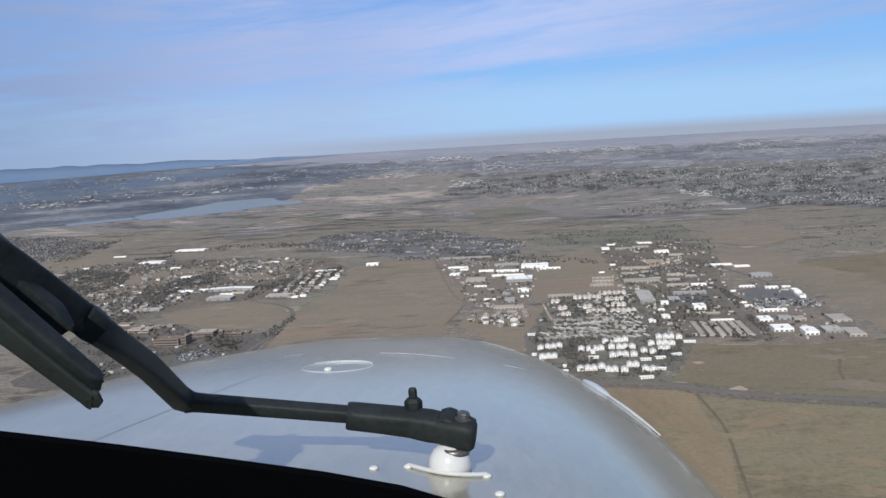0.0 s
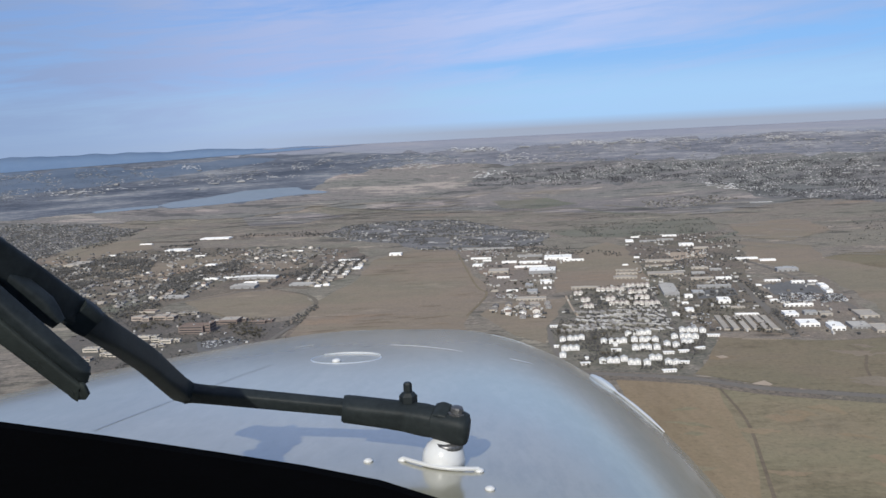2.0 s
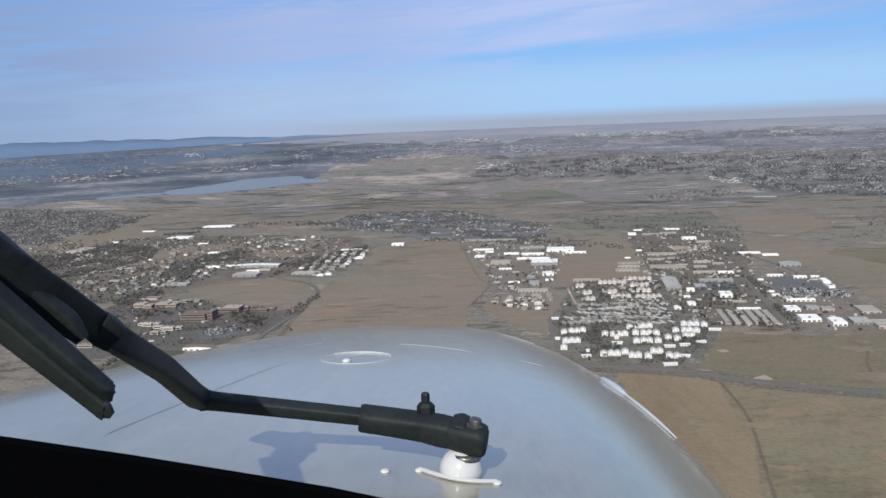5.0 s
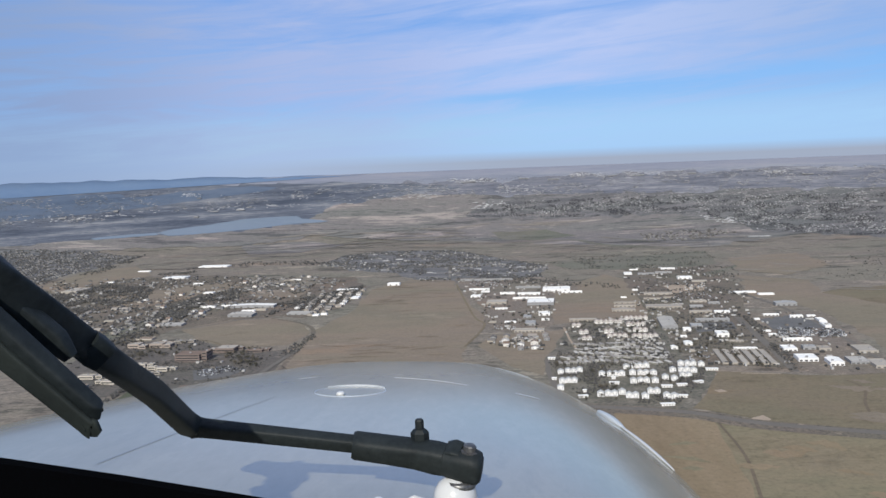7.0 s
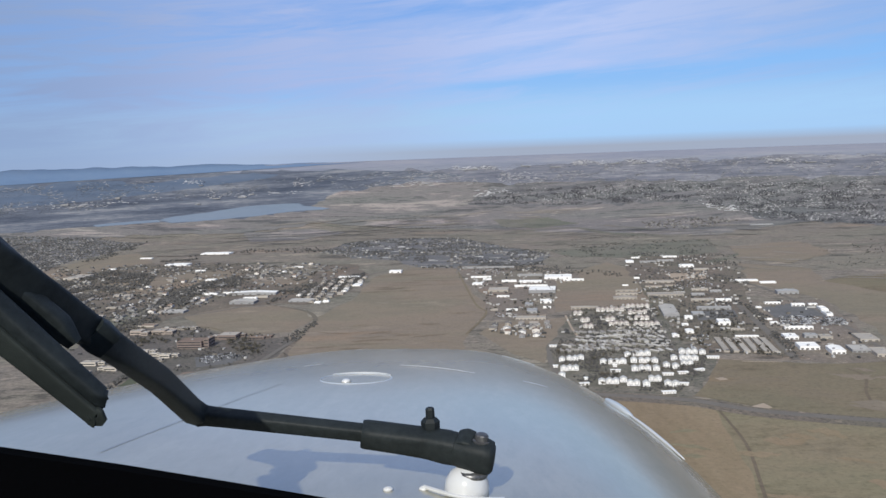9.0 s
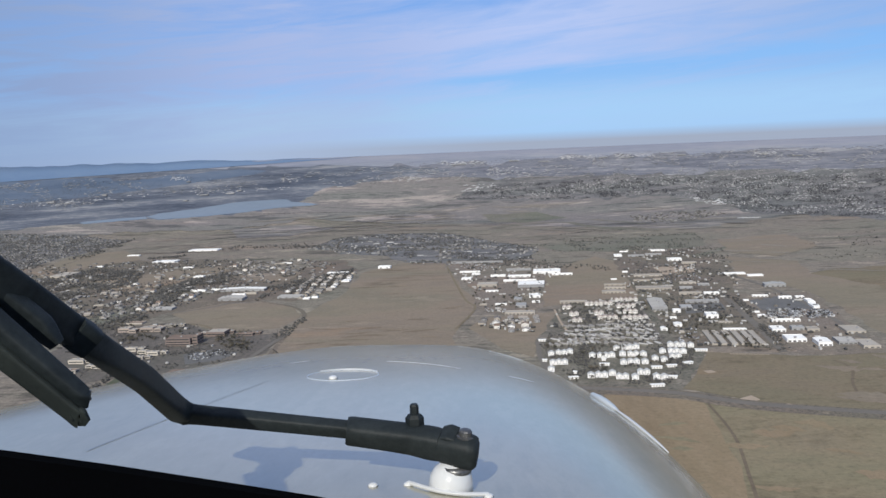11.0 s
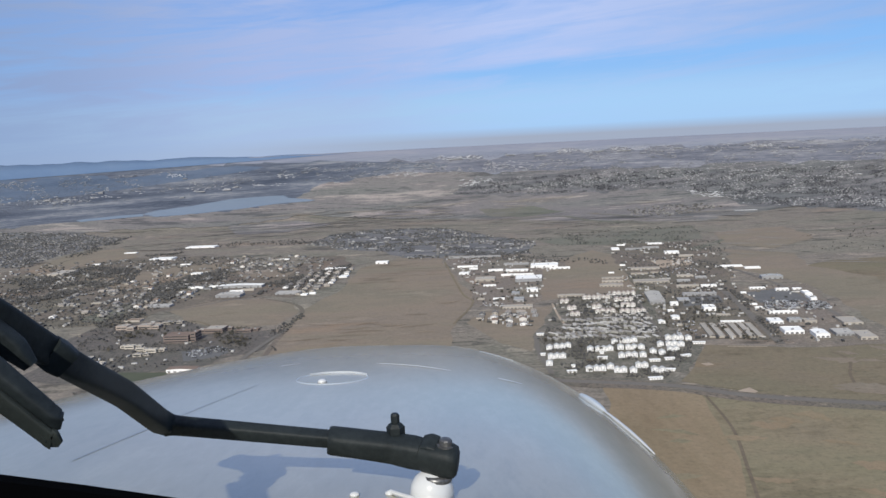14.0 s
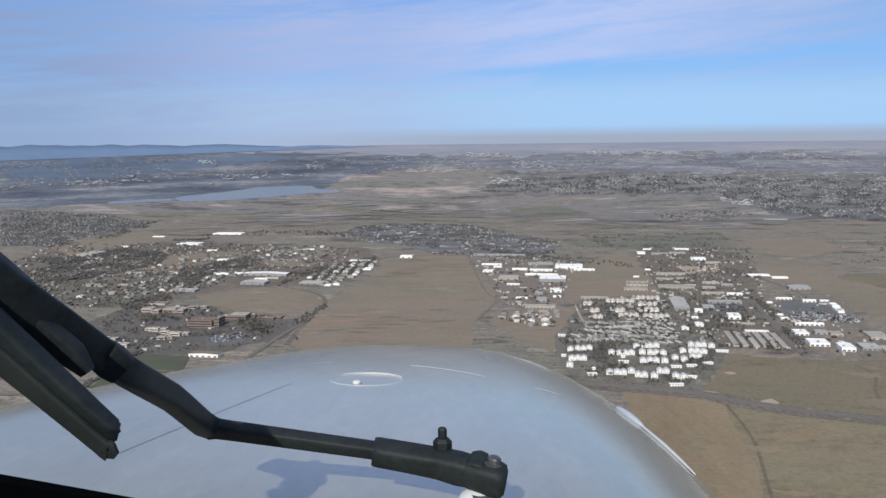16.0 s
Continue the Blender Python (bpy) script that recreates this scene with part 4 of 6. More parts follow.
def clutter(name, poly, count, seed, label):
    """Trailers, containers and sheds past counting, as one piece."""
    rnd = random.Random(seed)
    verts, faces = [], []
    for p in scatter(poly, count, seed, 0.4, 50.0):
        a = radians(GRID + rnd.choice((0, 90)) + rnd.uniform(-4, 4))
        l, w, h = rnd.uniform(2.5, 9), rnd.uniform(2.2, 4), rnd.uniform(1.6, 3.4)
        k = len(verts)
        for vx, vy, vz in box(-l / 2, -w / 2, 0, l / 2, w / 2, h):
            verts.append((p[0] + vx * math.cos(a) - vy * math.sin(a), p[1] + vx * math.sin(a) + vy * math.cos(a), ground_z(*p) + 0.5 + vz))
        faces += [tuple(k + i for i in f) for f in BOX_FACES]
    return tagged(raw(name, verts, faces, YARD_MIX), label, "yard clutter", kind="stuff")


YARD_MIX = material("mixed_yard_goods", [(0.05, 0.05, 0.05), (0.14, 0.125, 0.108), (0.25, 0.23, 0.2), (0.42, 0.41, 0.39)], 0.05, 0.8, vary=1.4, island=True)

def ground_streaks(name, poly, count, seed, mat, label, long, wide, lift=0.8):
    """Drifts of scrub or pale grass past counting, as one piece: thin ragged lenses laid over the land."""
    rnd = random.Random(seed)
    verts, faces = [], []
    for i, (x, y) in enumerate(scatter(poly, count, seed, 0.3, 260.0)):
        a = -math.atan2(x, y) + rnd.gauss(0, 0.22)
        l, w, bend = rnd.uniform(0.35, 1.0) * long, rnd.uniform(0.4, 1.0) * wide, rnd.gauss(0, 0.10)
        b, steps = len(verts), 9
        for k in range(steps + 1):
            t = k / steps * 2 - 1
            half = 0.5 * w * (1 - t * t) * rnd.uniform(0.55, 1.2) + 0.4
            mid = bend * l * t * t + rnd.uniform(-0.15, 0.15) * w
            for side in (1, -1):
                px, py = t * l / 2, mid + side * half
                qx, qy = x + px * math.cos(a) - py * math.sin(a), y + px * math.sin(a) + py * math.cos(a)
                verts.append((qx, qy, top_z(qx, qy) + lift + 0.008 * i))
        faces += [(b + 2 * k, b + 2 * k + 1, b + 2 * k + 3, b + 2 * k + 2) for k in range(steps)]
    return tagged(raw(name, verts, faces, mat), label, "ground cover", kind="stuff")


def hedge_line(points, wide, seed, label):
    """A line of scrub and low bare trees along a ditch or road, past counting."""
    rnd = random.Random(seed)
    verts, faces = [], []
    for (ax, ay), (bx, by) in zip(points, points[1:]):
        n = int(math.hypot(bx - ax, by - ay) / 4.0)
        for k in range(n):
            t = (k + rnd.random()) / n
            if noise.noise((ax + (bx - ax) * t, ay + (by - ay) * t, seed * 2.3)) * 0.6 + rnd.random() < 0.25:
                continue
            x, y = ax + (bx - ax) * t + rnd.gauss(0, wide * 0.25), ay + (by - ay) * t + rnd.gauss(0, wide * 0.25)
            r, b = rnd.uniform(1.2, 2.6), len(verts)
            verts += [(x + vx * r * rnd.uniform(0.8, 1.6), y + vy * r * rnd.uniform(0.8, 1.6), top_z(x, y) + 1.2 + vz * r * rnd.uniform(0.4, 0.8)) for vx, vy, vz in OCT]
            faces += [tuple(b + i for i in f) for f in OCT_FACES]
    return tagged(raw("hedge_line", verts, faces, FAR_FOLIAGE), label, "hedge", kind="stuff")


GRASS_MIDDLE = [(-971, 3736), (-537, 3863), (-126, 3921), (497, 3896), (1128, 3536), (1105, 2825), (735, 2835), (378, 2986), (-105, 3151), (-375, 3308), (-568, 3141), (-969, 3003), (-1269, 3408)]
GRASS_WEST = [(-1281, 3410), (-971, 3736), (-375, 3308), (-550, 3040), (-892, 2759), (-1172, 2851)]
GRASS_EAST = [(749, 2621), (1074, 2744), (1153, 2321), (860, 1729), (750, 1917), (656, 2245)]
ground_streaks("scrub_drifts", GRASS_MIDDLE, 60, 301, SCRUB, "dark drifts of scrub over open grassland", 240.0, 17.0)
ground_streaks("grass_drifts", GRASS_MIDDLE, 34, 302, STRAW, "bleached drifts of dry grass", 300.0, 34.0)
ground_streaks("scrub_drifts", GRASS_WEST, 8, 303, SCRUB, "dark drifts of scrub below the reservoir", 170.0, 14.0)
ground_streaks("grass_drifts", GRASS_WEST, 16, 304, STRAW, "bleached drifts of dry grass below the reservoir", 200.0, 22.0)
ground_streaks("grass_drifts", GRASS_EAST, 12, 306, STRAW, "bleached drifts of dry grass beside the yards", 160.0, 22.0)
ground_streaks("stubble_drifts", [(-141, 2283), (-41, 2240), (-32, 2073), (16, 1699), (16, 1615), (-15, 1500), (-33, 1244), (-197, 1185), (-279, 1319), (-275, 1629), (-232, 1857), (-224, 2132)], 22, 307, DAMP_FIELD, "darker drifts of stubble in the brown field", 90.0, 14.0, lift=0.5)
ground_streaks("stubble_drifts", [(-141, 2283), (-41, 2240), (-32, 2073), (16, 1699), (16, 1615), (-15, 1500), (-33, 1244), (-197, 1185), (-279, 1319), (-275, 1629), (-232, 1857), (-224, 2132)], 16, 308, BLEACHED_FIELD, "bleached drifts of stubble in the brown field", 60.0, 8.0, lift=0.72)
ground_streaks("stubble_drifts", [(370, 1225), (486, 1190), (630, 1170), (518, 950), (400, 990), (300, 1056), (335, 1148)], 10, 309, FIELD, "darker drifts of stubble beside the road", 80.0, 30.0, lift=0.5)
ground_streaks("stubble_drifts", [(300, 965), (450, 890), (350, 640), (250, 640), (262, 743)], 8, 310, OCHRE, "ochre drifts across the fallow field", 70.0, 26.0, lift=0.5)
ground_streaks("stubble_drifts", [(200, 1030), (290, 965), (262, 743), (235, 640), (150, 640)], 5, 311, FALLOW, "dull drifts across the ochre field", 60.0, 18.0, lift=0.5)
for seed, (wide, line) in enumerate(((10, [(-929, 3885), (-698, 3898), (-490, 3903), (-330, 3862)]), (12, [(-419, 3713), (-262, 3591), (-22, 3556), (75, 3634)]), (10, [(-301, 3809), (-201, 3841), (-126, 3921), (-21, 4003)]), (16, [(793, 3140), (862, 3201), (942, 3259)]), (30, [(1184, 3790), (1201, 3726), (1204, 3640)]), (18, [(1197, 3535), (1297, 3489), (1421, 3512)]), (18, [(-1265, 3354), (-1278, 3222), (-1285, 3081), (-1289, 2967)]), (10, [(-20, 4137), (118, 4143), (201, 4148)]), (14, [(-478, 2843), (-414, 2936), (-335, 2941)]), (10, [(-58, 2802), (73, 2770), (196, 2691), (311, 2603)]), (10, [(368, 2913), (498, 2994), (593, 2973)]))):
    hedge_line(line, wide, 400 + seed, "dark line of scrub along a ditch")


warehouse(171, 1890, 59, 54, 7.0, GREY_WALL, WHITE_ROOF, "dark-walled warehouse with a bright white roof", units=4)
warehouse(105, 2039, 36, 8, 4.7, WHITE_WALL, WHITE_ROOF, "white warehouse with a bright white flat roof", units=2)
warehouse(155, 2020, 54, 14, 4.7, WHITE_WALL, WHITE_ROOF, "white warehouse with a bright white flat roof", doors=4)
warehouse(227, 2076, 66, 40, 6.2, WHITE_WALL, WHITE_ROOF, "white warehouse with a bright white flat roof", doors=3, units=2)
warehouse(162, 2126, 63, 8, 4.7, GREY_WALL, GREY_ROOF, "grey metal warehouse with a grey roof", units=2)
warehouse(151, 1958, 76, 8, 3.9, WHITE_WALL, WHITE_ROOF, "white warehouse with a bright white flat roof")
warehouse(258, 2024, 49, 8, 4.7, WHITE_WALL, WHITE_ROOF, "white warehouse with a bright white flat roof", doors=4)
warehouse(74, 1913, 45, 36, 5.5, TAN_WALL, TAN_ROOF, "tan commercial building with a gravel roof", doors=3, units=2)
warehouse(80, 1830, 27, 8, 3.1, WHITE_WALL, WHITE_ROOF, "white warehouse with a bright white flat roof", doors=3)
warehouse(28, 2014, 23, 20, 3.9, WHITE_WALL, WHITE_ROOF, "white warehouse with a bright white flat roof", doors=2)
warehouse(39, 2122, 51, 8, 3.9, WHITE_WALL, WHITE_ROOF, "white warehouse with a bright white flat roof")
warehouse(53, 2083, 21, 11, 3.1, WHITE_WALL, WHITE_ROOF, "white warehouse with a bright white flat roof")
warehouse(165, 1747, 23, 21, 5.5, WHITE_WALL, WHITE_ROOF, "white warehouse with a bright white flat roof", doors=2, units=1)
warehouse(128, 1725, 16, 24, 3.9, GREY_WALL, BLUE_ROOF, "blue-grey metal warehouse with a low roof", doors=2)
warehouse(161, 1685, 16, 8, 3.1, WHITE_WALL, WHITE_ROOF, "white warehouse with a bright white flat roof")
warehouse(55, 1678, 15, 8, 3.1, TAN_WALL, TAN_ROOF, "tan commercial building with a gravel roof")
warehouse(90, 1671, 23, 9, 3.1, WHITE_WALL, WHITE_ROOF, "white warehouse with a bright white flat roof", doors=2)
warehouse(128, 1648, 20, 28, 5.5, GREY_WALL, BLUE_ROOF, "blue-grey metal warehouse with a low roof", doors=2, units=1)
warehouse(120, 1578, 56, 19, 4.7, TAN_WALL, TAN_ROOF, "tan commercial building with a gravel roof", doors=8, units=3)
warehouse(62, 2291, 141, 8, 4.7, GREY_WALL, SHINGLE, "long dark low building")
warehouse(232, 1662, 52, 8, 4.7, TAN_WALL, TAN_ROOF, "tan commercial building with a gravel roof", ridge=True, doors=6)
warehouse(331, 1760, 48, 19, 3.9, TAN_WALL, TAN_ROOF, "tan commercial building with a gravel roof", ridge=True, doors=6)
warehouse(343, 1808, 45, 8, 3.9, TAN_WALL, TAN_ROOF, "tan commercial building with a gravel roof", ridge=True, doors=5)
warehouse(351, 1850, 47, 8, 3.1, TAN_WALL, TAN_ROOF, "tan commercial building with a gravel roof", ridge=True, doors=4)
warehouse(409, 2026, 13, 8, 3.1, WHITE_WALL, WHITE_ROOF, "white warehouse with a bright white flat roof")
warehouse(363, 1926, 13, 8, 2.3, WHITE_WALL, WHITE_ROOF, "white warehouse with a bright white flat roof")
warehouse(494, 2294, 44, 13, 4.7, GREY_WALL, GREY_ROOF, "grey metal warehouse with a grey roof", doors=3)
warehouse(571, 2195, 36, 24, 5.5, WHITE_WALL, WHITE_ROOF, "white warehouse with a bright white flat roof", doors=3, units=1)
warehouse(544, 2310, 44, 8, 4.7, GREY_WALL, GREY_ROOF, "grey metal warehouse with a grey roof", doors=2)
warehouse(575, 2389, 39, 11, 3.9, WHITE_WALL, WHITE_ROOF, "white warehouse with a bright white flat roof")
warehouse(591, 2131, 37, 15, 3.9, TAN_WALL, TAN_ROOF, "tan commercial building with a gravel roof")
warehouse(449, 2318, 21, 32, 3.9, WHITE_WALL, WHITE_ROOF, "white warehouse with a bright white flat roof")
warehouse(480, 2394, 23, 8, 3.1, WHITE_WALL, WHITE_ROOF, "white warehouse with a bright white flat roof")
warehouse(448, 1959, 65, 19, 3.9, TAN_WALL, TAN_ROOF, "tan commercial building with a gravel roof", doors=5)
warehouse(420, 1785, 74, 28, 4.7, TAN_WALL, TAN_ROOF, "tan commercial building with a gravel roof", doors=8, units=2)
warehouse(506, 1836, 35, 15, 3.9, TAN_WALL, TAN_ROOF, "tan commercial building with a gravel roof", doors=3)
warehouse(532, 1807, 24, 14, 3.9, GREY_WALL, GREY_ROOF, "grey metal warehouse with a grey roof", doors=2)
warehouse(476, 1708, 45, 12, 4.7, TAN_WALL, TAN_ROOF, "tan commercial building with a gravel roof", doors=4, units=1)
warehouse(516, 1699, 30, 11, 4.7, WHITE_WALL, WHITE_ROOF, "white warehouse with a bright white flat roof", doors=3, units=1)
warehouse(486, 1775, 27, 13, 3.9, GREY_WALL, GREY_ROOF, "grey metal warehouse with a grey roof")
warehouse(420, 1895, 37, 8, 3.1, TAN_WALL, BROWN_ROOF, "tan building with a brown roof")
warehouse(459, 1901, 24, 8, 3.1, TAN_WALL, BROWN_ROOF, "tan building with a brown roof")
warehouse(383, 1601, 28, 99, 5.5, GREY_WALL, GREY_ROOF, "grey metal warehouse with a grey roof", ridge=True, doors=4, units=3)
warehouse(403, 1536, 14, 12, 5.5, WHITE_WALL, WHITE_ROOF, "white warehouse with a bright white flat roof", doors=1)
warehouse(472, 1614, 63, 8, 6.2, GREY_WALL, BLUE_ROOF, "blue-grey metal warehouse with a low roof", doors=5, units=3)
warehouse(429, 1569, 21, 24, 4.7, GREY_WALL, BLUE_ROOF, "blue-grey metal warehouse with a low roof", doors=2, units=1)
warehouse(450, 1482, 21, 25, 7.0, WHITE_WALL, WHITE_ROOF, "white warehouse with a bright white flat roof", doors=2, units=1)
warehouse(458, 1429, 23, 8, 3.1, TAN_WALL, TAN_ROOF, "tan commercial building with a gravel roof", doors=4)
warehouse(345, 1395, 11, 12, 3.9, WHITE_WALL, WHITE_ROOF, "white warehouse with a bright white flat roof", ridge=True, doors=1)
warehouse(375, 1423, 13, 17, 3.9, WHITE_WALL, WHITE_ROOF, "white warehouse with a bright white flat roof", ridge=True, doors=1)
warehouse(383, 1482, 11, 8, 3.1, WHITE_WALL, WHITE_ROOF, "white warehouse with a bright white flat roof", doors=1)
warehouse(368, 1372, 9, 8, 2.3, TAN_WALL, TAN_ROOF, "tan commercial building with a gravel roof")
warehouse(456, 1376, 37, 8, 2.3, WHITE_WALL, WHITE_ROOF, "white warehouse with a bright white flat roof", doors=6)
warehouse(666, 1762, 42, 23, 6.2, GREY_WALL, BLUE_ROOF, "blue-grey metal warehouse with a low roof", ridge=True, doors=4, units=2)
warehouse(597, 1652, 29, 8, 3.9, WHITE_WALL, WHITE_ROOF, "white warehouse with a bright white flat roof", doors=4)
warehouse(635, 1625, 24, 9, 4.7, WHITE_WALL, WHITE_ROOF, "white warehouse with a bright white flat roof", doors=3, units=1)
warehouse(665, 1629, 16, 8, 3.1, WHITE_WALL, WHITE_ROOF, "white warehouse with a bright white flat roof", doors=1)
warehouse(667, 1599, 12, 8, 3.1, WHITE_WALL, WHITE_ROOF, "white warehouse with a bright white flat roof", doors=1)
warehouse(665, 1570, 10, 8, 3.1, WHITE_WALL, WHITE_ROOF, "white warehouse with a bright white flat roof", doors=1)
warehouse(656, 1535, 11, 12, 3.9, WHITE_WALL, WHITE_ROOF, "white warehouse with a bright white flat roof", doors=1)
warehouse(558, 1618, 10, 8, 2.3, WHITE_WALL, WHITE_ROOF, "white warehouse with a bright white flat roof")
warehouse(537, 1506, 13, 8, 2.3, WHITE_WALL, WHITE_ROOF, "white warehouse with a bright white flat roof")
warehouse(536, 1476, 13, 8, 2.3, WHITE_WALL, WHITE_ROOF, "white warehouse with a bright white flat roof")
warehouse(641, 1938, 48, 16, 3.1, WHITE_WALL, WHITE_ROOF, "white warehouse with a bright white flat roof")
warehouse(676, 1902, 34, 15, 3.1, WHITE_WALL, WHITE_ROOF, "white warehouse with a bright white flat roof")
warehouse(558, 1423, 46, 8, 4.7, WHITE_WALL, WHITE_ROOF, "white warehouse with a bright white flat roof", doors=6, units=2)
warehouse(520, 1361, 21, 27, 4.7, WHITE_WALL, WHITE_ROOF, "white warehouse with a bright white flat roof", doors=3, units=1)
warehouse(552, 1361, 20, 15, 5.5, GREY_WALL, BLUE_ROOF, "blue-grey metal warehouse with a low roof", doors=2, units=2)
warehouse(520, 1291, 29, 30, 5.5, WHITE_WALL, WHITE_ROOF, "white warehouse with a bright white flat roof", doors=4, units=2)
warehouse(572, 1351, 19, 19, 4.7, TAN_WALL, TAN_ROOF, "tan commercial building with a gravel roof", doors=2, units=1)
warehouse(550, 1261, 20, 32, 5.5, WHITE_WALL, WHITE_ROOF, "white warehouse with a bright white flat roof", ridge=True, doors=3, units=1)
warehouse(586, 1266, 27, 33, 4.7, GREY_WALL, GREY_ROOF, "grey metal warehouse with a grey roof", doors=4, units=2)
warehouse(631, 1340, 29, 43, 3.9, TAN_WALL, TAN_ROOF, "tan commercial building with a gravel roof", doors=3, units=1)
warehouse(608, 1242, 24, 42, 4.7, TAN_WALL, TAN_ROOF, "tan commercial building with a gravel roof", doors=3, units=1)
warehouse(665, 1584, 12, 24, 3.9, WHITE_WALL, WHITE_ROOF, "white warehouse with a bright white flat roof")
warehouse(654, 1538, 11, 38, 3.9, WHITE_WALL, WHITE_ROOF, "white warehouse with a bright white flat roof")
warehouse(-498, 1979, 106, 23, 5.5, GREY_WALL, WHITE_ROOF, "dark-walled warehouse with a bright white roof", ridge=True, doors=6, units=2)
warehouse(-495, 1860, 56, 32, 5.5, GREY_WALL, GREY_ROOF, "grey metal warehouse with a grey roof", ridge=True, doors=3, units=2)
warehouse(-606, 1990, 30, 8, 3.9, WHITE_WALL, WHITE_ROOF, "white warehouse with a bright white flat roof")
warehouse(-569, 1997, 22, 8, 3.9, WHITE_WALL, WHITE_ROOF, "white warehouse with a bright white flat roof", doors=2)
warehouse(-1059, 2791, 42, 14, 3.1, WHITE_WALL, WHITE_ROOF, "white warehouse with a bright white flat roof")
warehouse(-1092, 2352, 41, 54, 3.9, TAN_WALL, TAN_ROOF, "tan commercial building with a gravel roof", doors=1)
warehouse(-771, 2430, 37, 8, 3.1, WHITE_WALL, WHITE_ROOF, "white warehouse with a bright white flat roof")
warehouse(-486, 2437, 34, 8, 3.1, WHITE_WALL, WHITE_ROOF, "white warehouse with a bright white flat roof")
warehouse(-493, 1910, 31, 8, 4.7, WHITE_WALL, WHITE_ROOF, "white warehouse with a bright white flat roof", doors=2)
warehouse(-364, 1862, 57, 29, 3.9, GREY_WALL, GREY_ROOF, "grey metal warehouse with a grey roof", doors=4)
warehouse(-325, 1831, 14, 13, 3.1, WHITE_WALL, WHITE_ROOF, "white warehouse with a bright white flat roof")
warehouse(-308, 1838, 14, 8, 3.9, WHITE_WALL, WHITE_ROOF, "white warehouse with a bright white flat roof")
warehouse(-304, 2195, 55, 17, 3.9, WHITE_WALL, WHITE_ROOF, "white warehouse with a bright white flat roof", doors=3)
warehouse(-266, 2062, 20, 28, 3.1, WHITE_WALL, WHITE_ROOF, "white warehouse with a bright white flat roof")
warehouse(-187, 2264, 33, 19, 6.2, WHITE_WALL, WHITE_ROOF, "white warehouse with a bright white flat roof", doors=2)
warehouse(-886, 2590, 72, 43, 3.9, WHITE_WALL, WHITE_ROOF, "white warehouse with a bright white flat roof", doors=3)
warehouse(-845, 2867, 102, 40, 3.9, WHITE_WALL, WHITE_ROOF, "white warehouse with a bright white flat roof", doors=3)
warehouse(-677, 2230, 27, 17, 3.9, WHITE_WALL, WHITE_ROOF, "white warehouse with a bright white flat roof")
warehouse(-619, 2126, 19, 24, 3.9, GREY_WALL, GREY_ROOF, "grey metal warehouse with a grey roof")
warehouse(-618, 2002, 30, 9, 3.1, WHITE_WALL, WHITE_ROOF, "white warehouse with a bright white flat roof")
warehouse(-1099, 2373, 52, 71, 4.7, TAN_WALL, TAN_ROOF, "tan commercial building with a gravel roof", doors=2)
warehouse(-1068, 2530, 24, 9, 3.1, WHITE_WALL, WHITE_ROOF, "white warehouse with a bright white flat roof")
warehouse(-787, 1846, 24, 8, 3.1, TAN_WALL, TAN_ROOF, "tan commercial building with a gravel roof")
warehouse(-758, 1879, 13, 8, 3.1, WHITE_WALL, WHITE_ROOF, "white warehouse with a bright white flat roof")
warehouse(-624, 1774, 55, 25, 3.9, GREY_WALL, GREY_ROOF, "grey metal warehouse with a grey roof", doors=3)
warehouse(-471, 1928, 31, 9, 3.9, TAN_WALL, TAN_ROOF, "tan commercial building with a gravel roof")
warehouse(-503, 2431, 32, 8, 3.1, TAN_WALL, TAN_ROOF, "tan commercial building with a gravel roof")
warehouse(-627, 1629, 36, 19, 3.1, TAN_WALL, BROWN_ROOF, "tan building with a brown roof")
def school_block(x, y, wings, wall, roof, label, storeys=1, rot=GRID):
    """A school building of flat-roofed wings at their own heights, each with dark bands of windows."""
    ob = thing("school_building", pose(x, y, top_z(x, y) + 0.4, rz=rot), label, "building", "school buildings")
    t = 0.4
    for cx, cy, w, d, h in wings:
        x0, x1, y0, y1 = cx - w / 2, cx + w / 2, cy - d / 2, cy + d / 2
        v = box(x0, y0, 0, x1, y1, h) + box(x0 + t, y0 + t, h - 0.8, x1 - t, y1 - t, h)
        f = [g for i, g in enumerate(BOX_FACES) if i != 1] + [(4, 5, 13, 12), (5, 6, 14, 13), (6, 7, 15, 14), (7, 4, 12, 15), (12, 13, 9, 8), (13, 14, 10, 9), (14, 15, 11, 10), (15, 12, 8, 11)]
        raw("wall", v, f, wall, ob)
        raw("roof", box(x0 + t, y0 + t, h - 1.0, x1 - t, y1 - t, h - 0.5), BOX_FACES, roof, ob)
        for k in range(storeys):
            z = h * (k + 0.35) / storeys
            box_part("window_band", (x0 + 1.5, y0 - 0.08, z, x1 - 1.5, y0 + 0.1, z + min(1.7, 0.4 * h / storeys)), DARK_OPENING, ob, "dark band of windows")
            box_part("window_band", (x1 - 0.1, y0 + 1.5, z, x1 + 0.08, y1 - 1.5, z + min(1.7, 0.4 * h / storeys)), DARK_OPENING, ob, "dark band of windows")
        box_part("roof_unit", (cx - 1.6, cy, h - 0.5, cx + 1.2, cy + 2.2, h + 1.2), GREY_WALL, ob, "grey rooftop air unit")
    return ob


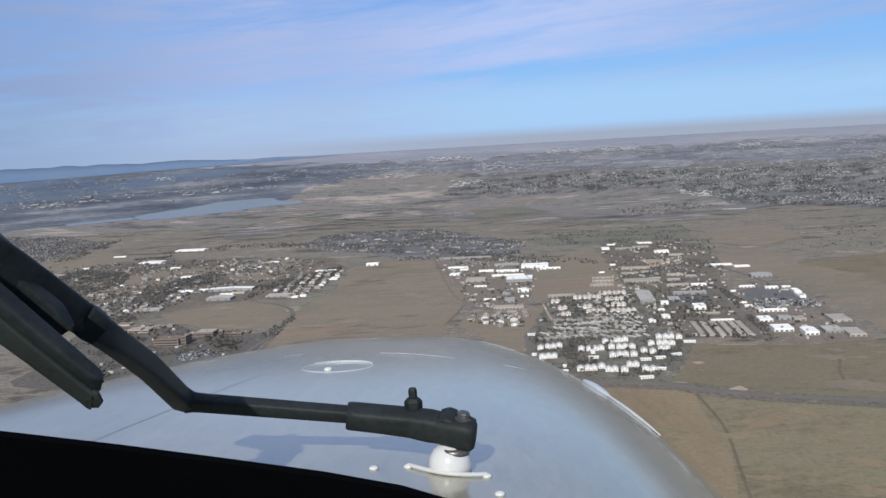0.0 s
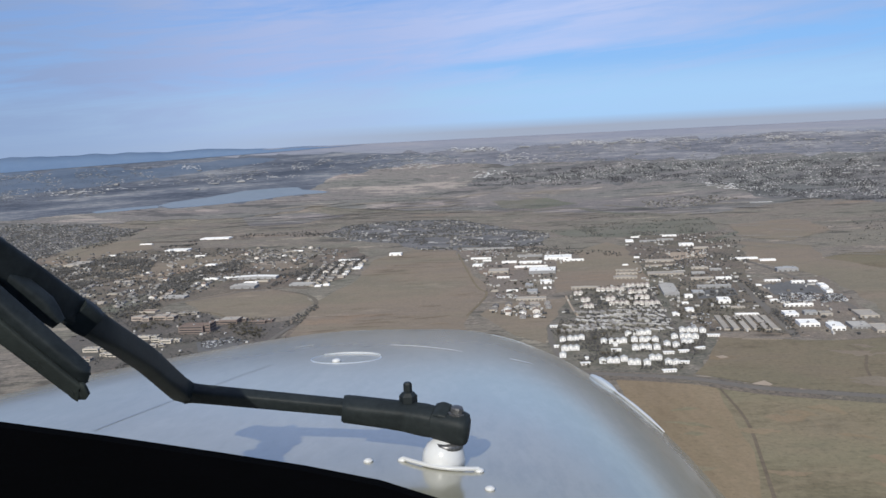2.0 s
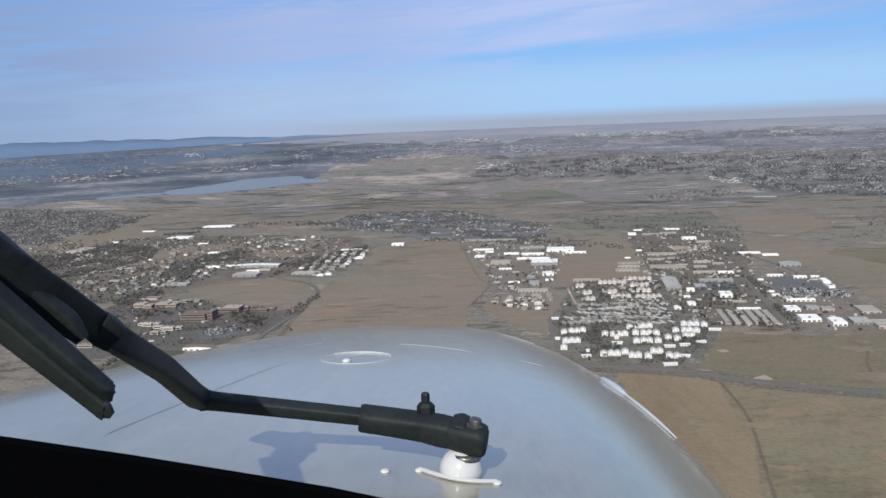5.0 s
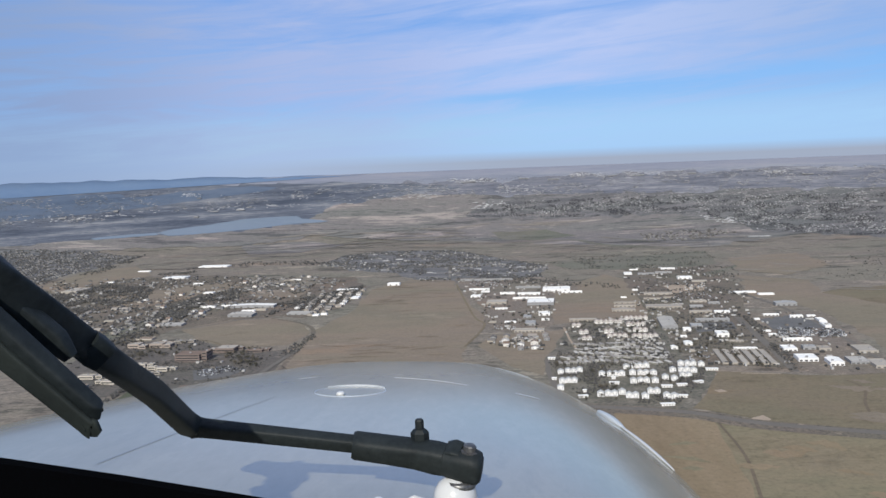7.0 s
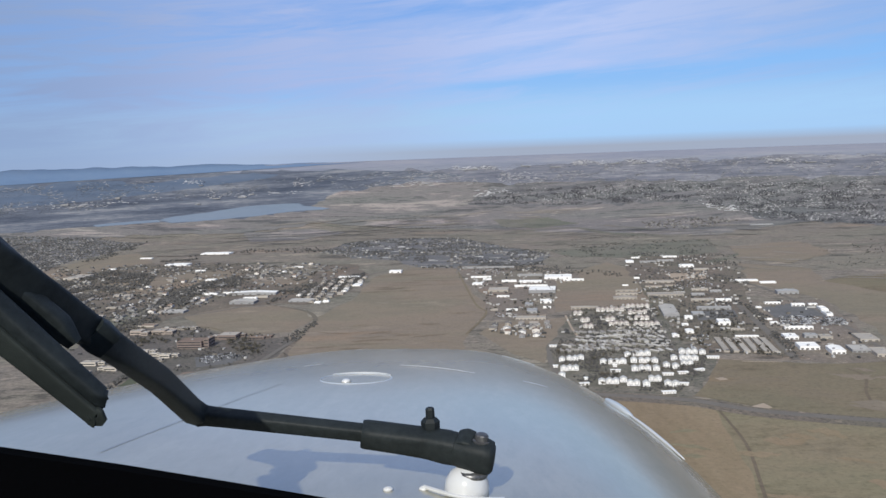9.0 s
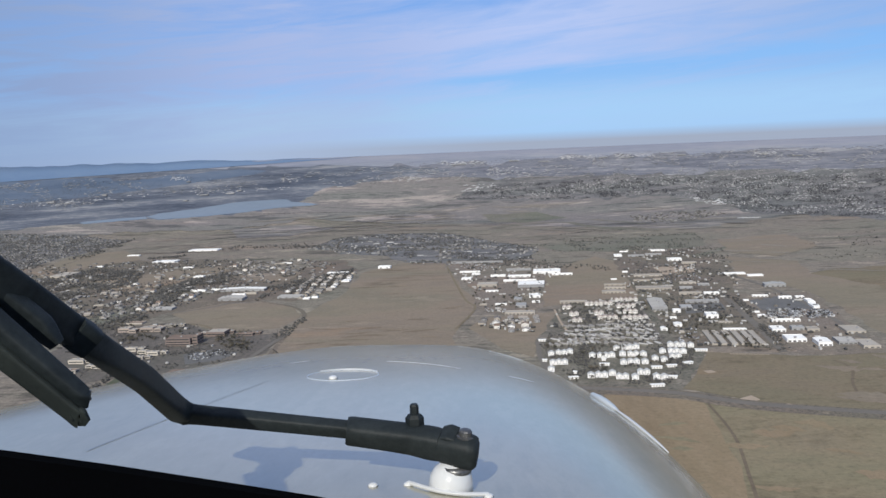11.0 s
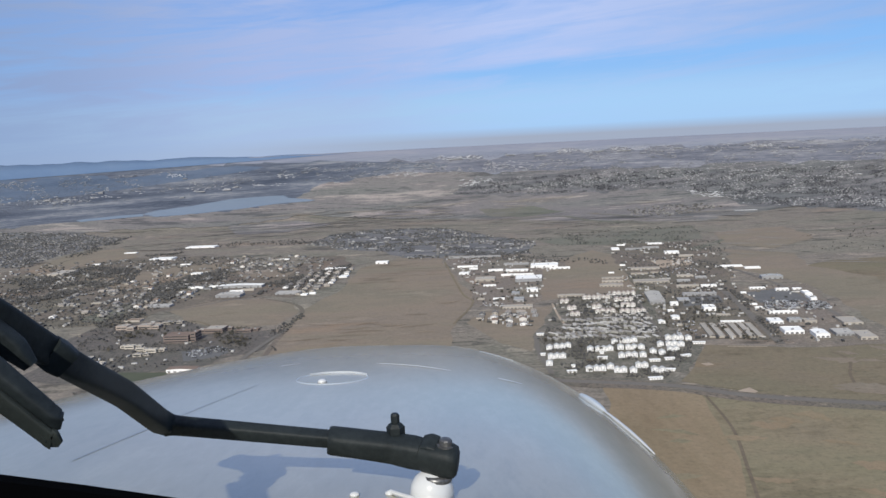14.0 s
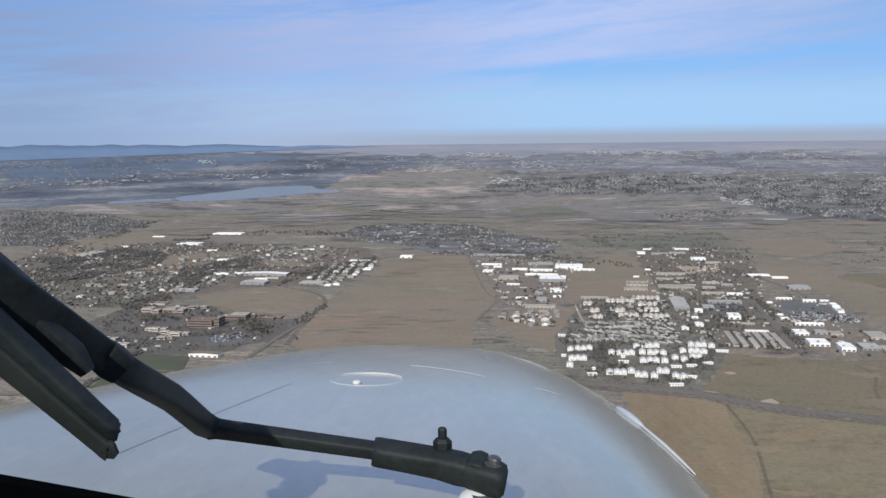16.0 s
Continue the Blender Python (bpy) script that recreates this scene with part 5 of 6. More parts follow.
school_block(-612, 1556, [(-6, 0, 22, 20, 7.5), (14, -8, 14, 16, 6.0), (-16, 14, 20, 14, 5.0)], ROSE_WALL, TAN_ROOF, "rose-tan school building of stepped flat-roofed wings")
school_block(-574, 1552, [(0, 0, 26, 18, 8.0), (20, 4, 14, 22, 6.0), (2, 20, 30, 14, 5.0)], ROSE_WALL, TAN_ROOF, "rose-tan school building with three flat-roofed wings")
school_block(-542, 1585, [(0, 0, 24, 12, 4.5), (18, 6, 14, 10, 3.8)], TAN_WALL, SHINGLE, "low tan school annexe with a dark roof")
school_block(-474, 1430, [(0, 0, 44, 30, 13.0), (27, 6, 10, 26, 15.5), (-6, 24, 38, 18, 9.0)], BRICK_WALL, BROWN_ROOF, "brown brick school hall with dark window bands and a stair tower", storeys=3)
school_block(-428, 1496, [(0, 0, 34, 30, 8.0), (-24, -2, 16, 18, 5.5), (20, 12, 12, 10, 5.0)], BRICK_WALL, TAN_ROOF, "brown brick sports hall with a pale flat roof and low wings")
school_block(-376, 1482, [(0, 0, 30, 12, 4.0), (18, 10, 14, 12, 3.4)], BRICK_WALL, BROWN_ROOF, "long low brown brick building with a brown roof")
school_block(-545, 1392, [(0, 0, 17, 10, 6.0), (14, 6, 11, 10, 4.6), (-13, 5, 11, 9, 4.4)], PLASTER_WALL, TAN_ROOF, "pale stepped classroom block with flat roofs")
school_block(-520, 1372, [(0, 0, 15, 9, 5.5), (13, -5, 10, 8, 4.5)], PLASTER_WALL, TAN_ROOF, "pale classroom block of two stepped wings")
school_block(-497, 1358, [(0, 0, 18, 10, 6.0), (14, 7, 12, 9, 4.6)], PLASTER_WALL, TAN_ROOF, "pale classroom block of two stepped wings")
school_block(-511, 1333, [(0, 0, 14, 9, 5.0), (12, 5, 10, 8, 4.0)], TAN_WALL, TAN_ROOF, "tan classroom block of two stepped wings")
school_block(-606, 1322, [(0, 0, 26, 14, 6.0), (19, 5, 12, 12, 4.6)], PLASTER_WALL, TAN_ROOF, "pale stepped classroom block with flat roofs")
school_block(-556, 1284, [(0, 0, 22, 12, 5.5), (-17, 4, 12, 10, 4.4)], PLASTER_WALL, TAN_ROOF, "pale stepped classroom block with flat roofs")
school_block(-592, 1262, [(0, 0, 24, 12, 5.0)], TAN_WALL, BROWN_ROOF, "low tan classroom block with a brown roof")
warehouse(399, 1323, 9, 94, 3, TAN_WALL, TAN_ROOF, "long narrow tan storage unit row", name="storage_row")
warehouse(413, 1320, 9, 93, 3, TAN_WALL, TAN_ROOF, "long narrow tan storage unit row", name="storage_row")
warehouse(428, 1317, 9, 93, 3, TAN_WALL, TAN_ROOF, "long narrow tan storage unit row", name="storage_row")
warehouse(442, 1315, 9, 93, 3, TAN_WALL, TAN_ROOF, "long narrow tan storage unit row", name="storage_row")
warehouse(456, 1312, 9, 93, 3, TAN_WALL, TAN_ROOF, "long narrow tan storage unit row", name="storage_row")
warehouse(468, 1310, 9, 93, 3, TAN_WALL, TAN_ROOF, "long narrow tan storage unit row", name="storage_row")
apartment(326.3, 1281.3)
apartment(340.3, 1278.9, 1)
apartment(354.8, 1272.7)
apartment(241.7, 1270.5)
apartment(258.8, 1274.7, 1)
apartment(272.7, 1276.0)
apartment(140.4, 1252.4)
apartment(156.1, 1256.7, 1)
apartment(169.5, 1261.4)
apartment(198.6, 1232.7)
apartment(213.9, 1230.2, 1)
apartment(227.4, 1231.3)
apartment(243.9, 1235.4)
apartment(259.2, 1232.8, 1)
apartment(273.5, 1230.5)
apartment(304.6, 1242.4)
apartment(321.4, 1243.0, 1)
apartment(334.1, 1237.4)
apartment(235.9, 1187.9)
apartment(250.4, 1188.7, 1)
apartment(265.9, 1186.3)
apartment(284.1, 1202.4)
apartment(295.0, 1194.3)
apartment(315.3, 1210.4, 1)
apartment(136.6, 1200.4)
apartment(149.7, 1201.5, 1)
apartment(179.1, 1125.5)
apartment(193.7, 1126.2, 1)
apartment(209.3, 1132.3)
apartment(219.3, 1114.1, 1)
apartment(235.4, 1109.0)
apartment(251.8, 1131.7, 1)
apartment(263.5, 1107.6)
apartment(272.9, 1103.5)
apartment(129.9, 1164.6)
garage(208, 1185, 14, -7)
garage(155, 1122, 13, 5)
garage(276, 1159, 15, -3)
garage(298, 1164, 14, 0)
garage(363, 1245, 18, -9)
garage(324, 1176, 14, 18)
garage(256, 1072, 18, 2)
garage(285, 1108, 12, -14)
garage(127, 1220, 7, -7)
garage(161, 1149, 5, -7)
garage(212, 1213, 6, -7)
garage(137, 1348, 12, -7)
hedge_line([(346, 1680), (325, 1445), (307, 1264), (300, 1165)], 7.0, 431, "dark line of trees along the estate street")
hedge_line([(352, 1690), (331, 1445), (312, 1264)], 5.0, 432, "dark shrubs along the estate street")
townhouses(212, 1604, 2)
townhouses(216, 1538, 2)
townhouses(214, 1484, 2)
townhouses(277, 1630, 6)
townhouses(336, 1658, 5)
townhouses(262, 1539, 2)
townhouses(270, 1497, 4)
townhouses(320, 1543, 3)
townhouses(317, 1487, 5)
townhouses(323, 1596, 4)
mobile_homes(249, 1439, 12)
mobile_homes(254, 1402, 13)
mobile_homes(246, 1369, 13)
mobile_homes(234, 1339, 15)
mobile_homes(228, 1309, 16)


def estate(poly, count, seed, rot=GRID):
    """Single houses in rough rows."""
    rnd = random.Random(seed)
    taken = set()
    for p in scatter(poly, count * 3, seed):
        key = (round(p[0] / 24), round(p[1] / 34))
        if key in taken or len(taken) >= count:
            continue
        taken.add(key)
        house(key[0] * 24 + rnd.uniform(-3, 3), key[1] * 34 + rnd.uniform(-4, 4), rnd.choice((0, 0, 0, 1, 2, 2, 2, 3)), rot + rnd.choice((0, 90, 0)))


estate([(45, 1527), (137, 1524), (131, 1416), (81, 1448)], 22, 1)
estate([(-332, 1826), (-258, 2089), (-256, 2202), (-364, 2136), (-383, 1932)], 40, 2)
estate([(-787, 1615), (-592, 1805), (-551, 1973), (-745, 2290), (-996, 2123)], 46, 3)
estate([(-691, 2558), (-422, 2498), (-412, 2247), (-578, 2243)], 24, 4)
trees([(-440, 1468), (-335, 1502), (-345, 1360), (-395, 1390)], 60, 1)
trees([(-667, 1592), (-537, 1628), (-458, 1377), (-623, 1366)], 60, 2)
trees([(132, 1333), (294, 1279), (327, 1210), (261, 1074), (149, 1103)], 46, 3)
trees([(412, 1502), (501, 1484), (477, 1219), (440, 1253), (395, 1388)], 40, 4)
trees([(207, 1628), (371, 1651), (338, 1444), (198, 1449)], 35, 5)
trees([(358, 1464), (398, 1433), (362, 1274), (325, 1263)], 20, 6)
trees([(37, 1829), (172, 1762), (156, 1556), (38, 1637)], 25, 7)
woods('scattered_trees', [(-995, 1894), (-1175, 2277), (-1060, 2488), (-878, 2380), (-797, 2074), (-878, 1952)], 1500, 110, 'bare and evergreen trees among houses', tall=7.5, clump=0.45)
woods('scattered_trees', [(-700, 1829), (-712, 2052), (-692, 2169), (-592, 2298), (-562, 2190), (-577, 2068), (-618, 1951), (-628, 1800)], 900, 111, 'bare and evergreen trees among houses', tall=7.0, clump=0.45)
woods('scattered_trees', [(-990, 2678), (-902, 2820), (-866, 2735), (-938, 2571)], 90, 112, 'bare and evergreen trees among houses', tall=7.0, clump=0.45)
woods('scattered_trees', [(-1270, 2767), (-1270, 2853), (-1276, 3377), (-1234, 3281), (-1199, 2691)], 150, 113, 'bare and evergreen trees among houses', tall=7.0, clump=0.45)
woods('scattered_trees', [(-828, 2968), (-655, 2956), (-523, 2942), (-335, 2940), (-317, 2769), (-625, 2816), (-783, 2840)], 170, 114, 'bare and evergreen trees among houses', tall=6.5, clump=0.45)
woods('scattered_trees', [(-757, 2433), (-494, 2521), (-444, 2341), (-559, 2228), (-597, 2321)], 150, 115, 'bare and evergreen trees among houses', tall=6.0, clump=0.45)
woods('scattered_trees', [(-437, 1823), (-451, 2003), (-364, 2136), (-265, 2288), (-275, 2008), (-323, 1880), (-411, 1939), (-430, 1849)], 520, 116, 'bare and evergreen trees among houses', tall=7.0, clump=0.45)
woods('scattered_trees', [(-965, 1995), (-804, 2075), (-745, 2290), (-592, 1805), (-667, 1592), (-799, 1617)], 420, 117, 'bare and evergreen trees among houses', tall=6.0, clump=0.45)
woods('scattered_trees', [(-1038, 1663), (-1264, 2489), (-1209, 2591), (-836, 1624)], 500, 118, 'bare and evergreen trees among houses', tall=7.0, clump=0.45)
woods('scattered_trees', [(-736, 1625), (-649, 1724), (-615, 1677), (-654, 1560)], 110, 119, 'bare and evergreen trees among houses', tall=7.5, clump=0.45)
woods('scattered_trees', [(-480, 2796), (-432, 3068), (-256, 3194), (-21, 3116), (95, 2879), (256, 2579), (215, 2331), (104, 2297), (-19, 2291), (-112, 2319), (-187, 2499), (-335, 2615)], 2600, 12, 'trees between village houses', tall=4.6, clump=0.5, size=55.0)
woods('scattered_trees', [(261, 2621), (351, 2778), (811, 2839), (746, 2443), (544, 2343), (305, 2424)], 620, 13, 'thin line of trees along a creek', tall=4.2, clump=0.7)
woods('scattered_trees', [(481, 2497), (763, 2395), (595, 1727), (492, 1217), (411, 1266), (358, 1595)], 900, 14, 'trees between the yards', tall=5.0, clump=0.7)
woods('scattered_trees', [(-19, 2370), (229, 2314), (392, 2113), (381, 2058), (130, 2212), (-19, 2279)], 260, 15, 'row of trees along a street', tall=5.5, clump=0.3)
woods('scattered_trees', [(557, 1750), (568, 1748), (500, 1257), (481, 1261)], 240, 16, 'line of dark trees along a street', tall=5.0, clump=0.2)
woods('scattered_trees', [(1046, 2503), (1734, 2947), (1164, 1975), (936, 2046), (921, 2275)], 260, 17, 'scattered bare trees on a rise', tall=4.5, clump=0.7)
woods('scattered_trees', [(-325, 1414), (-323, 1502), (-297, 1623), (-285, 1594), (-299, 1431), (-284, 1311)], 90, 18, 'scrub along a field track', tall=5.0)
woods('scattered_trees', [(-1953, 3419), (-1753, 3482), (-1534, 3464), (-1256, 3310), (-1277, 3012), (-1314, 2782), (-1298, 2558), (-1490, 2590)], 2600, 19, 'trees of a far suburb', tall=5.0, clump=0.3)
woods('scattered_trees', [(-1272, 3736), (576, 3598), (943, 2897), (368, 2913), (-244, 3340), (-899, 3271)], 260, 20, 'scrub scattered over grassland', tall=3.2, clump=0.8, size=160.0)
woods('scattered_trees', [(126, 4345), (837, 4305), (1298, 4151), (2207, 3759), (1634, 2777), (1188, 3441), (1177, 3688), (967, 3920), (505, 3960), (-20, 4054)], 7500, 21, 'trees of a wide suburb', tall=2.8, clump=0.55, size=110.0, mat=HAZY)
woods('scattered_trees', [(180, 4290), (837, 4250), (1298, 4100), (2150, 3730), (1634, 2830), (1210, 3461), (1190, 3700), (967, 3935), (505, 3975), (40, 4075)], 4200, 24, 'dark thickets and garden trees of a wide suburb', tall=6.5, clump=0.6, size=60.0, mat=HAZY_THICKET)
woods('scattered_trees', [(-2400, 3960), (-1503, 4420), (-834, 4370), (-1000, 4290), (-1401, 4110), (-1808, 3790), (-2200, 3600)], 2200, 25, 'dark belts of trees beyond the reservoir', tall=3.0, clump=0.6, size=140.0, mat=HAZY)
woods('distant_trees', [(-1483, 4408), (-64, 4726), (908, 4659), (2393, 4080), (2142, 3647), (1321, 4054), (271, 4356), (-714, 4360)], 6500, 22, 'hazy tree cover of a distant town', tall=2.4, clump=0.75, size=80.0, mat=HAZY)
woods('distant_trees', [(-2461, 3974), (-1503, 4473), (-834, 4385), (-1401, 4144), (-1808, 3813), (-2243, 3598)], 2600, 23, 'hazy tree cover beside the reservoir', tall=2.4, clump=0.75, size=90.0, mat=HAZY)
far_houses('village_houses', [(-480, 2796), (-432, 3068), (-256, 3194), (-21, 3116), (95, 2879), (256, 2579), (215, 2331), (104, 2297), (-19, 2291), (-112, 2319), (-187, 2499), (-335, 2615)], 300, 31, 'village houses with pale roofs', scale=0.8, clump=0.6, size=90.0)
far_houses('village_sheds', [(-400, 2800), (-300, 3080), (-60, 3020), (95, 2800), (215, 2540), (190, 2350), (20, 2340), (-150, 2500), (-310, 2660)], 40, 39, 'long pale roofs in the village', scale=0.9, clump=0.5, size=80.0, long=3.0, mat=HAZY_HOUSES)
far_houses('suburb_houses', [(-1230, 1982), (-1319, 2599), (-903, 2624), (-348, 2450), (-317, 2220), (-533, 2008), (-592, 1805), (-689, 1648), (-808, 1569)], 460, 32, 'suburban houses between trees', scale=0.85)
far_houses('suburb_houses', [(-1953, 3419), (-1753, 3482), (-1534, 3464), (-1256, 3310), (-1277, 3012), (-1314, 2782), (-1298, 2558), (-1490, 2590)], 1000, 33, 'rows of suburban houses', scale=0.7)
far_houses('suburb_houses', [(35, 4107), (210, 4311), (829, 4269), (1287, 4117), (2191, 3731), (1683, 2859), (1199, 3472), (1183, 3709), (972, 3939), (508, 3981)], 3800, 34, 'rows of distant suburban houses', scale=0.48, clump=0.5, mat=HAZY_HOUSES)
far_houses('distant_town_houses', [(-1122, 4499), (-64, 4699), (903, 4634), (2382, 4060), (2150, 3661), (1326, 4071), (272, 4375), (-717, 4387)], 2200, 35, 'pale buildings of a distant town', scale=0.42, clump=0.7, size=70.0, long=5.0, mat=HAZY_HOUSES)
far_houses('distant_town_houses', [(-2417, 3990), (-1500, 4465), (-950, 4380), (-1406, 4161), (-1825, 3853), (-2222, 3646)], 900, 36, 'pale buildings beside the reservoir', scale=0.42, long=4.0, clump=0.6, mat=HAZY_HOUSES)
far_houses('suburb_houses', [(740, 3526), (1045, 3572), (1111, 3412), (822, 3171), (699, 3280)], 160, 37, 'low houses in open grassland', scale=0.8)
cars('parked_cars', [(4, 2229), (50, 2280), (128, 2192), (53, 2143)], 60, 41, 'rows of parked cars on a yard')
cars('parked_cars', [(55, 1644), (99, 1641), (96, 1601), (50, 1606)], 30, 42, 'row of parked cars')
cars('parked_cars', [(-440, 1348), (-396, 1374), (-362, 1348), (-417, 1304)], 95, 43, 'parked cars beside a school')
cars('parked_cars', [(567, 1532), (629, 1524), (602, 1453), (537, 1457)], 330, 44, 'tightly parked vehicles on a storage lot')
cars('parked_cars', [(634, 1518), (665, 1500), (651, 1443), (601, 1439)], 230, 45, 'tightly parked vehicles on a storage lot')
cars('parked_cars', [(441, 1901), (562, 1970), (551, 1888), (438, 1839)], 60, 46, 'cars parked on a yard')
cars('parked_cars', [(359, 1395), (399, 1405), (378, 1301), (349, 1307)], 40, 47, 'cars parked between houses')
clutter('yard_clutter', [(453, 2439), (691, 2421), (661, 2033), (585, 1729), (483, 1235), (356, 1283), (358, 1595), (368, 1857)], 420, 51, 'trailers, sheds and stacked goods on yards')
clutter('yard_clutter', [(564, 1701), (715, 1684), (678, 1524), (628, 1228), (619, 1179), (492, 1217), (527, 1530)], 70, 52, 'trailers, sheds and stacked goods on yards')
clutter('yard_clutter', [(-19, 2347), (136, 2321), (272, 2169), (294, 2028), (227, 1976), (164, 1638), (88, 1555), (39, 1666), (45, 1864), (2, 2082)], 260, 53, 'trailers, sheds and stacked goods on yards')
clutter('yard_clutter', [(203, 1641), (266, 1688), (372, 1682), (322, 1319), (159, 1302), (141, 1332)], 420, 54, 'sheds and cars between small homes')
clutter('yard_clutter', [(39, 1528), (137, 1524), (131, 1416), (80, 1439), (43, 1479)], 120, 55, 'sheds and cars between small homes')
clutter('yard_clutter', [(-1205, 1940), (-1319, 2599), (-903, 2624), (-348, 2450), (-286, 2211), (-339, 1828), (-533, 2008), (-592, 1805), (-689, 1648), (-808, 1569)], 420, 57, 'sheds, cars and trailers between houses')
clutter('yard_clutter', [(-480, 2796), (-432, 3068), (-256, 3194), (-21, 3116), (95, 2879), (256, 2579), (215, 2331), (104, 2297), (-19, 2291), (-112, 2319), (-187, 2499), (-335, 2615)], 240, 58, 'sheds, cars and trailers between houses')
clutter('yard_clutter', [(-690, 1596), (-533, 1617), (-405, 1503), (-343, 1501), (-340, 1357), (-387, 1292), (-560, 1221), (-694, 1417)], 60, 56, 'sheds and cars round the school')
woods('scattered_trees', [(-1146, 2251), (-1077, 2528), (-903, 2624), (-660, 2573), (-380, 2238), (-369, 1855), (-563, 2015), (-592, 1805), (-676, 1614), (-808, 1569)], 1500, 131, 'low bare trees and hedges among houses', tall=4.5, clump=0.5, size=45.0)
woods('scattered_trees', [(-712, 1570), (-533, 1617), (-343, 1501), (-336, 1337), (-382, 1274), (-560, 1221)], 700, 132, 'low trees round the school', tall=4.0, clump=0.5, size=40.0)
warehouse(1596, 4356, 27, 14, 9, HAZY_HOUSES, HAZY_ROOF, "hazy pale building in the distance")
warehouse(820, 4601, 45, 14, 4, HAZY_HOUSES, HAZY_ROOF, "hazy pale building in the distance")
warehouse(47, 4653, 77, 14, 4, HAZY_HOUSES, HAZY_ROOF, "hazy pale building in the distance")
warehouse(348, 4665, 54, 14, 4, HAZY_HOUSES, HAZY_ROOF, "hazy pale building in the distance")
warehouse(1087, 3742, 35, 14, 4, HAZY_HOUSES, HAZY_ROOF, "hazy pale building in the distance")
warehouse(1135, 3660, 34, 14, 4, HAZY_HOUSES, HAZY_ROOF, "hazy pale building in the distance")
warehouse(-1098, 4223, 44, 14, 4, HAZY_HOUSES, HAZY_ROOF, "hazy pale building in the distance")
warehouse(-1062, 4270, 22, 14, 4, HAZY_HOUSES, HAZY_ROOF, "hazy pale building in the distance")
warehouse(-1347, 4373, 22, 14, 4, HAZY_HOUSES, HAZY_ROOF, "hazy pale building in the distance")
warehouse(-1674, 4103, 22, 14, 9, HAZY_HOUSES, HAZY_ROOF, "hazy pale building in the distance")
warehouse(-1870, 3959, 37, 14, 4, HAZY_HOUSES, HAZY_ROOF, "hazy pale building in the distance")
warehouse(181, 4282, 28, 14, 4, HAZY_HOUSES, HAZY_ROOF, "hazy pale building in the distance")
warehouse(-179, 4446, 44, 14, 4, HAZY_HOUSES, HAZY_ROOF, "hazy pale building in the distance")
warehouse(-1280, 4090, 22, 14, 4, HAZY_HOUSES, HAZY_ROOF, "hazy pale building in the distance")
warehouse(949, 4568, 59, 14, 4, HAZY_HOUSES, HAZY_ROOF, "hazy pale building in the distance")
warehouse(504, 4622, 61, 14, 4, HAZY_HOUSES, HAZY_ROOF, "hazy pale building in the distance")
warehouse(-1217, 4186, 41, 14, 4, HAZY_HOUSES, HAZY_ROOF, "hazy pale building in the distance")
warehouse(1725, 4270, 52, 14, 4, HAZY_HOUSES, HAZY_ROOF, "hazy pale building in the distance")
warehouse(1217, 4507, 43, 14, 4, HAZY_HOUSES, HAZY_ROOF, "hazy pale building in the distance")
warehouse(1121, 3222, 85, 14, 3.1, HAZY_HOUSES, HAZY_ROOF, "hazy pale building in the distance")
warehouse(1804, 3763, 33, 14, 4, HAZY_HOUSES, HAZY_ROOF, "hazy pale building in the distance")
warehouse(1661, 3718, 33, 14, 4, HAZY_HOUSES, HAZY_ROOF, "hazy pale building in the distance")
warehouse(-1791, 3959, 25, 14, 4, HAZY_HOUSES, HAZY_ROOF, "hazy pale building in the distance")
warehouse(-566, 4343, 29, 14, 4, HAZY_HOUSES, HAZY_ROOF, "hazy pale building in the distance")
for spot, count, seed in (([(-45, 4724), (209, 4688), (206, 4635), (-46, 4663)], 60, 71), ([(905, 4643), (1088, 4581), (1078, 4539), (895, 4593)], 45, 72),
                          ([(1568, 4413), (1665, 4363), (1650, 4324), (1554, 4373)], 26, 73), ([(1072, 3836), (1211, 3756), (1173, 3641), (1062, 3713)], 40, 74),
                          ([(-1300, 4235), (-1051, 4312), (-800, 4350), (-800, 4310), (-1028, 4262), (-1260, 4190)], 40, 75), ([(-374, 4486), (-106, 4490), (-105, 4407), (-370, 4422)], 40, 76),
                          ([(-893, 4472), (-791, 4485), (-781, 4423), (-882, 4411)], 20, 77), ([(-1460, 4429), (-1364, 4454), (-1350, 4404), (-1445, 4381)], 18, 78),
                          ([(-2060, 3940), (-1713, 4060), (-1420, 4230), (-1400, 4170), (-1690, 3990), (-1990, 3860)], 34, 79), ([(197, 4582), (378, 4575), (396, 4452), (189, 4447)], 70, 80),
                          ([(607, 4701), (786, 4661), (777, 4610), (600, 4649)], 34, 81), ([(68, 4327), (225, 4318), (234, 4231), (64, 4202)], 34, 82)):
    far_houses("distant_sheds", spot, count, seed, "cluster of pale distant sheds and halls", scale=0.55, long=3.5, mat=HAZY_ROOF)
warehouse(-405, 1225, 46, 16, 5, WHITE_WALL, BROWN_ROOF, "white sports clubhouse with a brown roof", ridge=True, doors=5, name="clubhouse")
warehouse(-440, 1052, 50, 4, 3, WHITE_WALL, WHITE_ROOF, "long low white stand by the pitch", name="stand")
woods('hedge', [(-522, 1050), (-512, 1050), (-508, 1250), (-520, 1250)], 110, 61, 'dark hedge beside the sports pitch', tall=6.0, clump=0.0)
trees([(-400, 1060), (-365, 1060), (-345, 1220), (-390, 1210)], 24, 8)
woods('estate_shrubs', [(131, 1322), (294, 1279), (357, 1257), (330, 1178), (268, 1073), (149, 1103)], 800, 62, 'shrubs and small trees between apartment houses', tall=4.0, clump=0.4, size=40.0)
